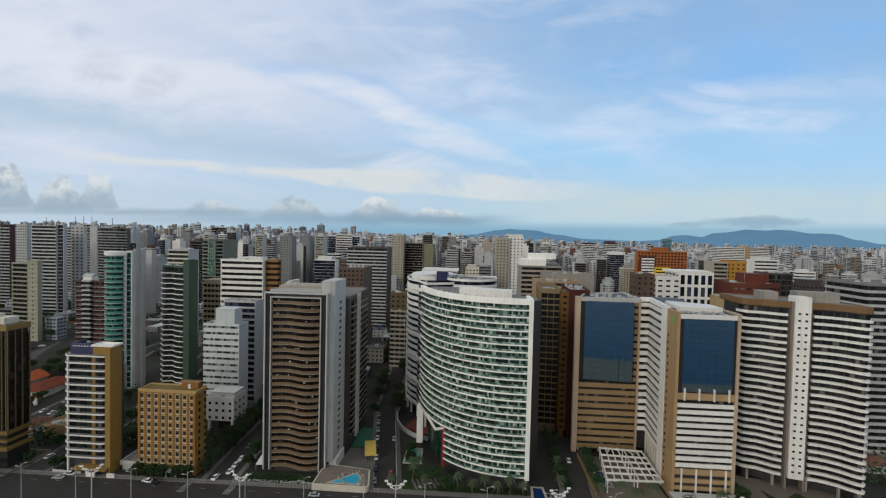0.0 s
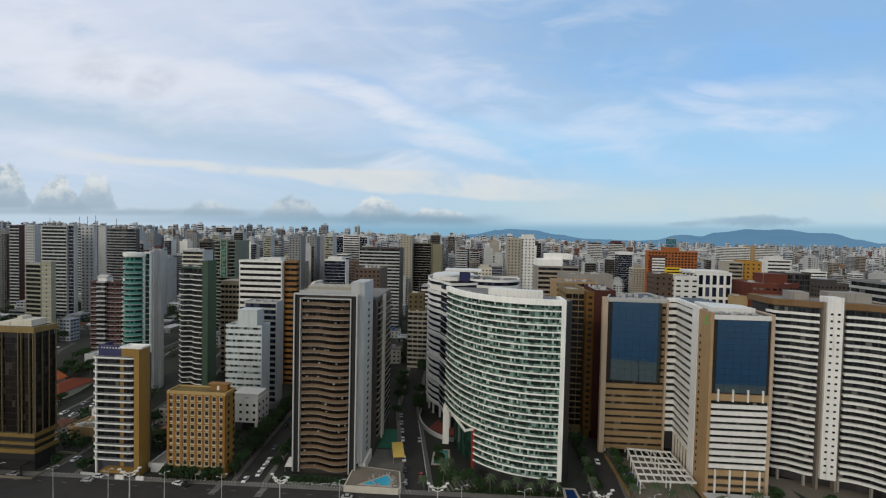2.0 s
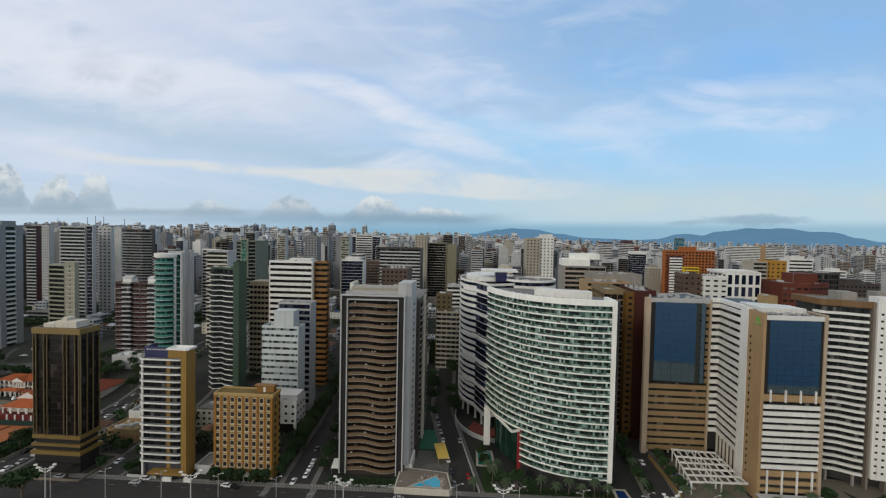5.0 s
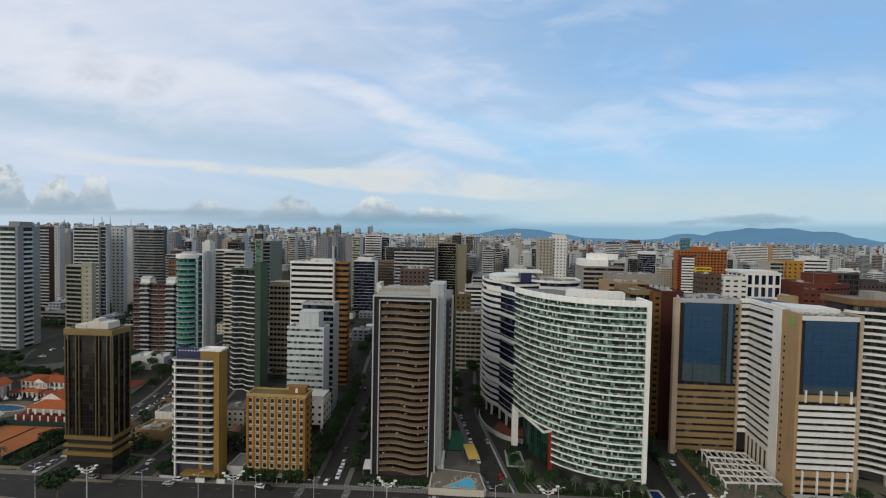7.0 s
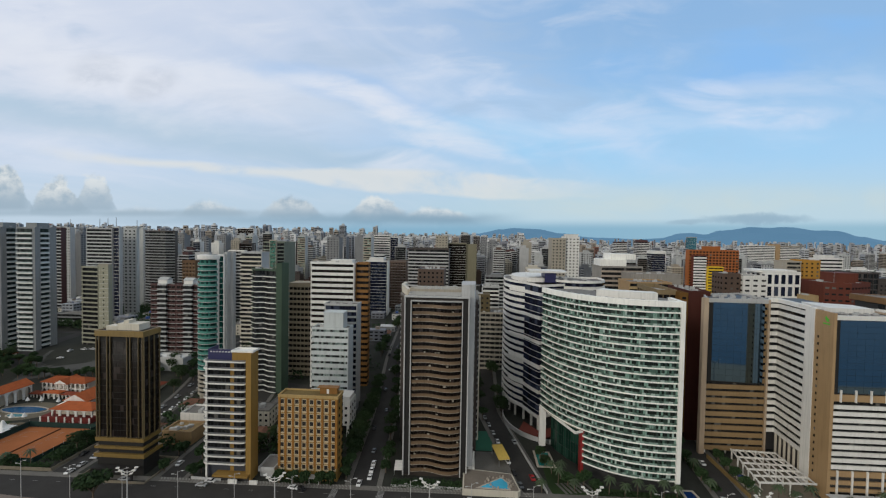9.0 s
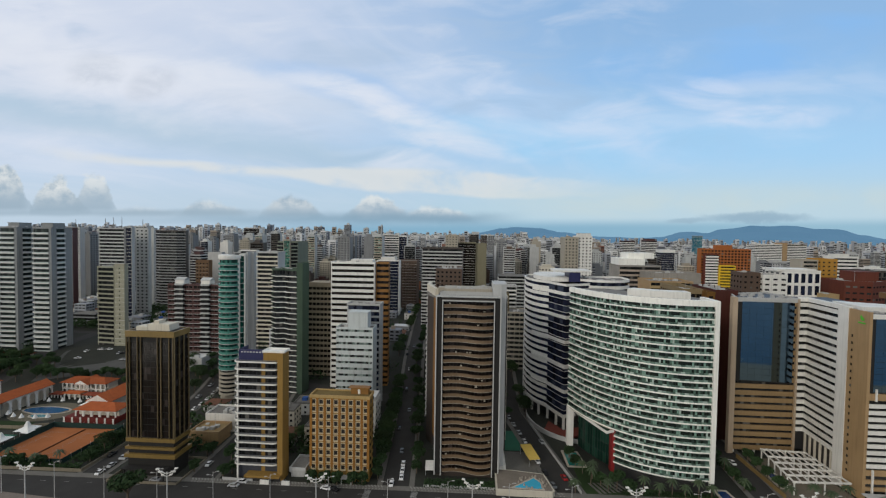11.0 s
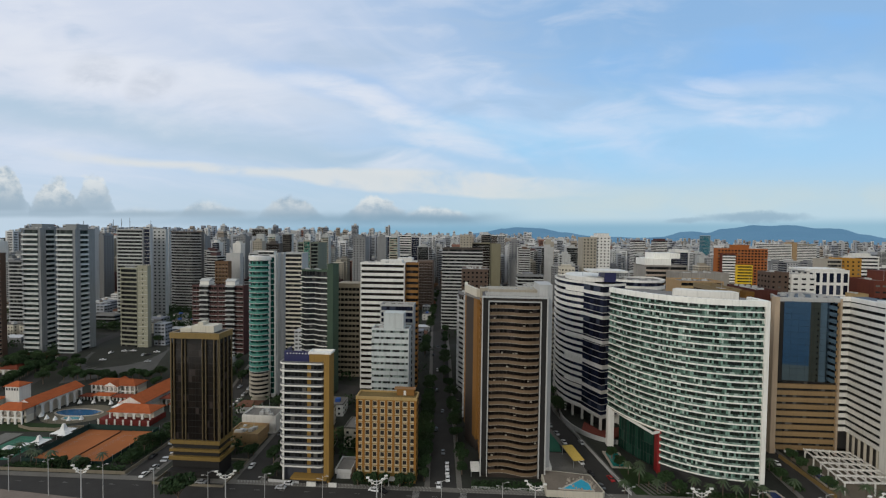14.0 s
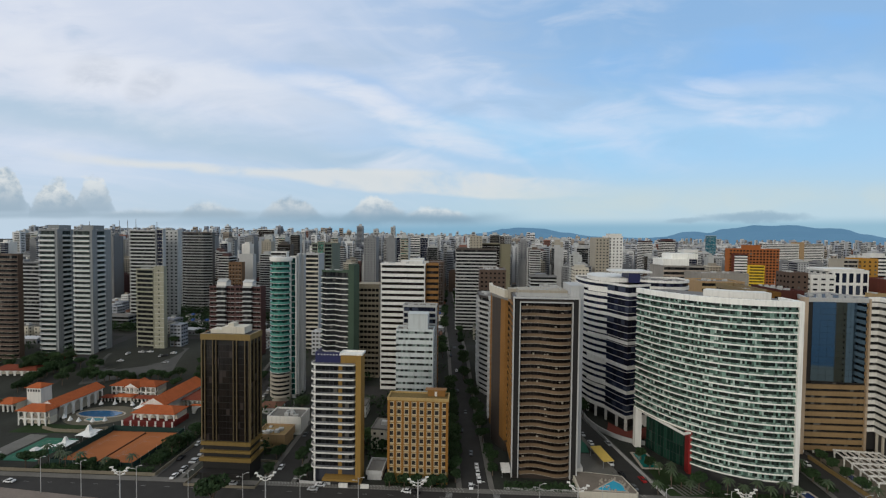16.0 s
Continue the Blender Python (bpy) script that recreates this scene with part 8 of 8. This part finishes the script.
for x, y in ((-362, 316), (-359, 316.6), (-356, 317), (-342, 310), (-339, 310.6), (-366, 300), (-370, 312), (-336, 316), (-331, 300)):
    park(x, y, rng.choice((10, 100)))


# ---- the city behind: houses, towers, far districts ----
def free(x, y, w, d, margin=4.0):
    for a, b, c, e_ in FOOT:
        if a - margin < x + w and x - w < b + margin and c - margin < y + d and y - d < e_ + margin:
            return False
    if y > 700:
        return True
    for line, wd in STREETS:
        for (xa, ya), (xb, yb) in zip(line, line[1:]):
            L2 = (xb - xa) ** 2 + (yb - ya) ** 2
            s = min(1, max(0, ((x - xa) * (xb - xa) + (y - ya) * (yb - ya)) / L2))
            if math.hypot(x - xa - s * (xb - xa), y - ya - s * (yb - ya)) < wd / 2 + max(w, d) + 1.5:
                return False
    return True


CLUB = (-440, -240, 168, 300)
LOT = (-405, -318, 274, 330)
FOOT += [CLUB, LOT, (-62, -36, 180, 232), (-30, 36, 165, 230), (48, 112, 165, 210), (-152, -112, 166, 190)]


def house_type(kind):
    w, d = ((10, 8), (12, 9), (9, 11), (14, 10), (11, 12), (16, 12))[kind]
    labels = ("small house with orange clay tile roof", "house with old dark clay tile roof", "white two-storey house with flat roof", "grey workshop with sheet metal roof", "cream low apartment house with flat roof", "tiled villa with wide hipped roof")
    e = thing("house", (0, 0, 0), labels[kind], "house", "town houses")
    H = (3.6, 4.0, 6.6, 4.6, 9.6, 5.0)[kind]
    walls = (CREAM, GREYW, WHITE, GREY, CREAM, WHITE)[kind]
    bm = bmesh.new()
    box(bm, -w / 2, w / 2, -d / 2, d / 2, -0.5, H)
    part("wall", bm, walls, e)
    bm = bmesh.new()
    if kind in (0, 1, 5):
        hip(bm, -w / 2, w / 2, -d / 2, d / 2, H, (1.9, 2.0, 0, 0, 0, 2.4)[kind], 0.6, (1.0, 0.0, 0, 0, 0, 0.3)[kind])
        part("roof", bm, (ROOFT, ROOFD, 0, 0, 0, ROOFT)[kind], e)
    elif kind == 3:
        hip(bm, -w / 2, w / 2, -d / 2, d / 2, H, 1.2, 0.3, 1.0)
        part("roof", bm, METALR, e)
    else:
        strip(bm, rect(-w / 2, w / 2, -d / 2, d / 2), True, -0.25, 0.05, H - 0.05, H + 0.7)
        prism(bm, rect(-w / 2 + 0.3, w / 2 - 0.3, -d / 2 + 0.3, d / 2 - 0.3), H, H + 0.1)
        part("roof", bm, ROOFG, e)
        bm = bmesh.new()
        box(bm, -1.5, 1.2, -1.2, 1.4, H + 0.1, H + 1.9)
        part("water_tank", bm, BLUEROOF if kind == 2 else GREYW, e)
    for k in range(int(H // 3)):
        bm = bmesh.new()
        foot = rect(-w / 2, w / 2, -d / 2, d / 2)
        punched(bm, foot + foot[:1], 0.0, 1.0 + 3 * k, 2.2 + 3 * k, 2.8, 1.2)
        tagged(part("glazing", bm, GLASS, e), kind="stuff")
    return e, max(w, d) / 2


rng = random.Random(21)
HOUSES = [house_type(k) for k in range(6)]
used = set()
count = 0
y = 190.0
while y < 640 and count < 205:
    x = -1.06 * y - 160 + rng.uniform(0, 12)
    while x < 1.05 * y + 20 and count < 205:
        k = rng.choice((0, 1, 1, 1, 2, 2, 3, 3, 4, 4))
        hs, r = HOUSES[k]
        if rng.random() < (0.9 if y < 420 else 0.62) and free(x, y, r, r, 1.5):
            m = pose(x, y, gz(x) + rise(y), 0, 0, rng.choice((0, 90, 180, 270)) + rng.uniform(-5, 5))
            if k in used:
                copy_thing(hs, m)
            else:
                hs.matrix_basis = m
                used.add(k)
            FOOT.append((x - r + 1, x + r - 1, y - r + 1, y + r - 1))
            count += 1
        elif rng.random() < 0.35 and free(x, y, 3, 3, 1.0) and len(put) < 420:
            plant(rng.choice((0, 1, 1, 2)), x, y)
        x += rng.uniform(13, 24)
    y += rng.uniform(15, 20) * (1 + (y - 190) / 500)

for k in range(6):
    if k not in used:
        for o in (*HOUSES[k][0].children_recursive, HOUSES[k][0]):
            bpy.data.objects.remove(o)

# tower types for the districts behind
PAL = [(DIMW, DIMW, GLASS), (GREYW, DIMW, GLASS), (BEIGE, CREAM, GLASSK), (DIMW, DUSK, GLASS), (BROWN, DIMW, GLASSK), (DKBROWN, GREYW, GLASSK), (GREY, GREYW, GLASSB), (DIMW, BEIGE, GLASSG),
       (WINE, GREYW, GLASS), (WHITE, GREY, GLASSB), (GREY, DIMW, GLASS), (GREYW, GREY, GLASSB)]
TYPES = []
styles_ = ("bwbw", "bwwb", "pppp", "bpbp", "bbbb", "gwgw", "pwpw", "bwpw")
for i in range(26):
    w, d = rng.uniform(10, 16), rng.uniform(10, 15)
    hgt = (46, 58, 66, 74, 82, 90, 97, 104)[i % 8] + rng.uniform(-4, 4)
    wall, band, gl = PAL[i % len(PAL)]
    if i % 3 == 0:
        c_ = 2.5
        foot = [(-w / 2, -d / 2 + c_), (-w / 2 + c_, -d / 2), (w / 2 - c_, -d / 2), (w / 2, -d / 2 + c_), (w / 2, d / 2), (-w / 2, d / 2)]
        st = "bbbwww" if i % 2 else "bpbwbw"
    else:
        foot = rect(-w / 2, w / 2, -d / 2, d / 2)
        st = styles_[i % len(styles_)]
    e = tower("apartment_tower", ("white", "pale grey", "cream", "beige", "brown", "dark brown", "grey", "white", "wine-red", "white", "grey", "pale grey")[i % 12] + " apartment tower with banded floors and roof tank",
              foot, hgt, int(hgt / 3), st, wall, band, gl, base=0.0, pod=3.5, joined=True, boxes=((-3.5, 3, -3, 4, 4.0), (3.2, 5.4, -2, 2, 2.2)), group="distant towers", band_h=rng.uniform(0.8, 1.5), proud=rng.uniform(0.2, 0.9), pane=2.4)
    FOOT.pop()
    TYPES.append([e, max(w, d) / 2, hgt, False])
count, y = 0, 440.0
far = []
while y < 2300:
    x = -1.06 * y - 160 + rng.uniform(0, 30)
    while x < 1.03 * y:
        side = (x + 60) / y
        dens = 0.86 - 0.6 * max(0, side) if y > 560 else 0.6 - 0.5 * max(0.0, side)
        if side > 0.62:
            dens *= 0.55
        if rng.random() < dens and free(x, y, 9, 9, 4.0):
            lim = 106 if side < 0.0 else 95 if side < 0.25 else 80
            if rng.random() < 0.12:
                lim += 8
            ok = [t_ for t_ in TYPES if t_[2] <= lim and (side < 0.3 or t_[2] < 75 or rng.random() < 0.25)]
            t_ = rng.choice(ok)
            if count < 206:
                m = pose(x, y, gz(x), 0, 0, rng.choice((0, 0, 90, 180, 270)) + rng.uniform(-6, 6))
                if t_[3]:
                    copy_thing(t_[0], m)
                else:
                    t_[0].matrix_basis = m
                    t_[3] = True
                FOOT.append((x - t_[1], x + t_[1], y - t_[1], y + t_[1]))
                count += 1
            else:
                far.append((x, y, t_[2]))
        x += rng.uniform(18, 33) * (1 + max(0, y - 900) / 2500)
    y += rng.uniform(25, 34) * (1 + max(0, y - 700) / 1500)
for t_ in TYPES:
    if not t_[3]:
        for o in (*t_[0].children_recursive, t_[0]):
            bpy.data.objects.remove(o)


def box_cloud(name, items, material, label, category):
    """Many plain far blocks in one mesh. items: x, y, z0, z1, half width, half depth."""
    n = len(items)
    arr = np.array(items, dtype=float)
    sx = np.array((-1, 1, 1, -1, -1, 1, 1, -1.0))
    sy = np.array((-1, -1, 1, 1, -1, -1, 1, 1.0))
    up = np.array((0, 0, 0, 0, 1, 1, 1, 1.0))
    v = np.stack([arr[:, 0:1] + arr[:, 4:5] * sx, arr[:, 1:2] + arr[:, 5:6] * sy, arr[:, 2:3] + (arr[:, 3:4] - arr[:, 2:3]) * up], axis=2).reshape(-1, 3)
    f0 = np.array(((4, 5, 6, 7), (0, 1, 5, 4), (1, 2, 6, 5), (2, 3, 7, 6), (3, 0, 4, 7)))
    f = (np.arange(n)[:, None, None] * 8 + f0[None]).reshape(-1, 4)
    me = bpy.data.meshes.new(name)
    me.from_pydata(v.tolist(), [], f.tolist())
    me.materials.append(material)
    return tagged(new(name, me), label, category, kind="stuff")


nr = np.random.RandomState(4)
towers_, tops, slots, homes, woods = [], [], [], [], []
for x, y, h in far:
    g0 = gz(x)
    if y > 1000 and x < -0.25 * y and nr.rand() < 0.45:
        h += nr.uniform(5, 26)
    w, d = nr.uniform(4.5, 8), nr.uniform(4.5, 8)
    towers_.append((x, y, g0 - 0.5, g0 + h, w, d))
    tops.append((x + nr.uniform(-3, 3), y + 1, g0 + h, g0 + h + nr.uniform(2, 5), w * 0.4, d * 0.4))
    st, cut = (3.1, 1.5) if y < 1300 else (6.2, 3.0)
    off = nr.uniform(-0.3, 0.3) * w
    wide = nr.choice((0.9, 0.55, 0.62, 0.9))
    for k in range(int((h - 4) / st)):
        slots.append((x + (off if wide < 0.8 else 0), y - d - 0.15, g0 + 4 + st * k, g0 + 4 + cut + st * k, w * wide, 0.3))
        slots.append((x - np.sign(x + 60) * (w + 0.15), y, g0 + 4 + st * k, g0 + 4 + cut + st * k, 0.3, d * wide))
for _ in range(3400):
    y = nr.uniform(1700, 4500)
    x = nr.uniform(-1.06, 1.05) * y - 50 - 100 * nr.rand()
    side = x / y
    if nr.rand() > (0.95 if side < 0.1 else 0.55):
        continue
    h = (40 + 88 * nr.rand() ** 1.3) * (1.12 if side < -0.35 else 0.95 if side < 0.1 else 0.78)
    w, d = nr.uniform(4, 8.5), nr.uniform(4, 8)
    g0 = gz(x)
    towers_.append((x, y, g0 - 0.5, g0 + h, w, d))
    for k in range(int(h / 9)):
        slots.append((x, y - d - 0.2, g0 + 4 + 9 * k, g0 + 8 + 9 * k, w * 0.86, 0.4))
for _ in range(14000):
    y = 560 + 3900 * nr.rand() ** 1.5
    x = nr.uniform(-1.06, 1.06) * y - 50 - 110 * nr.rand()
    if y < 1000 and not free(x, y, 6, 6, 1.0):
        continue
    g0 = gz(x) + 13.0
    s = nr.uniform(4, 9) * (1 + y / 4000)
    if nr.rand() < (0.5 if x > 0.3 * y else 0.3):
        woods.append((x, y, g0, s))
    else:
        homes.append((x, y, g0 - 0.5, g0 + nr.uniform(3, 9 if nr.rand() < 0.9 else 22), s, nr.uniform(4, 8)))
low_, low_slots = [], []
for _ in range(1500):
    y = nr.uniform(322, 620)
    x = nr.uniform(-0.9 * y - 100, 0.92 * y)
    w, d, h = nr.uniform(4, 7.5), nr.uniform(4, 7), nr.choice((3.5, 6.5, 9.5, 12.5, 18.0))
    if not free(x, y, w, d, 0.6) or len(low_) > 330:
        continue
    FOOT.append((x - w, x + w, y - d, y + d))
    g0 = gz(x) + rise(y)
    low_.append((x, y, g0 - 0.5, g0 + h, w, d))
    low_.append((x + nr.uniform(-2, 2), y, g0 + h, g0 + h + nr.uniform(0.8, 2.4), nr.uniform(0.8, 2.0), 1.2))
    for k in range(int(h // 3)):
        for q in range(3):
            low_slots.append((x + w * (q - 1) * 0.62, y - d - 0.06, g0 + 1.1 + 3 * k, g0 + 2.3 + 3 * k, w * 0.19, 0.1))
            low_slots.append((x - np.sign(x + 60) * (w + 0.06), y + d * (q - 1) * 0.62, g0 + 1.1 + 3 * k, g0 + 2.3 + 3 * k, 0.1, d * 0.19))
FARM = panes_mat("far_wall", [(0, (0.54, 0.55, 0.56)), (0.24, (0.40, 0.40, 0.39)), (0.44, (0.33, 0.35, 0.38)), (0.60, (0.66, 0.66, 0.65)), (0.80, (0.34, 0.29, 0.24)), (0.88, (0.24, 0.25, 0.28)), (0.97, (0.26, 0.13, 0.10))], 0.85)
HOMEM = panes_mat("far_roof", [(0, (0.17, 0.15, 0.13)), (0.25, (0.30, 0.29, 0.27)), (0.42, (0.28, 0.12, 0.07)), (0.6, (0.5, 0.5, 0.48)), (0.72, (0.11, 0.11, 0.11)), (0.88, (0.24, 0.14, 0.09))], 0.9)
box_cloud("far_tower", towers_, FARM, "distant pale apartment towers along the skyline", "far towers")
box_cloud("far_roof_house", tops, DIMW, "pale roof tanks of the distant towers", "far roof tanks")
box_cloud("far_window", slots, GLASS, "window bands of the distant towers", "far windows")
box_cloud("low_block", low_, FARM, "plain low town blocks with flat roofs and tanks", "low blocks")
box_cloud("low_window", low_slots, GLASS, "small windows of the low town blocks", "low windows")
box_cloud("far_house", homes, HOMEM, "distant low roofs of the city", "far houses")
for _ in range(2600):
    y = 190 + 560 * nr.rand() ** 1.3
    x = nr.uniform(-1.06 * y - 150, 1.05 * y)
    if -410 < x < -240 and y < 360:
        continue
    if free(x, y, 1.5, 1.5, 0.8):
        woods.append((x, y, gz(x) + rise(y), nr.uniform(1.6, 3.4)))
for _ in range(700):
    x, y = nr.uniform(-470, -320), nr.uniform(372, 480)
    if free(x, y, 2, 2, 0.5):
        woods.append((x, y, gz(x) + 13 + nr.uniform(0, 3), nr.uniform(2.4, 4)))
vs, fs = [], []
for x, y, g0, s in woods:
    for _ in range(16 if y > 700 else 40):
        p = np.array((x, y, g0)) + np.array((nr.uniform(-1, 1) * s * 1.6, nr.uniform(-1, 1) * s, nr.uniform(0.5, 6.5)))
        a = nr.normal(size=3)
        a /= np.linalg.norm(a)
        b = np.cross(a, (0.3, 0.5, 0.8))
        b /= np.linalg.norm(b)
        c = np.cross(a, b)
        q = s * nr.uniform(0.22, 0.42) if y > 700 else nr.uniform(0.4, 0.8)
        k = len(vs)
        vs += [tuple(p + b * q), tuple(p + c * q), tuple(p - b * q), tuple(p - c * q)]
        fs.append((k, k + 1, k + 2, k + 3))
me = bpy.data.meshes.new("far_woods")
me.from_pydata(vs, [], fs)
me.materials.append(LEAFD)
tagged(new("far_woods", me), "distant dark trees between the roofs", "far trees", kind="stuff")
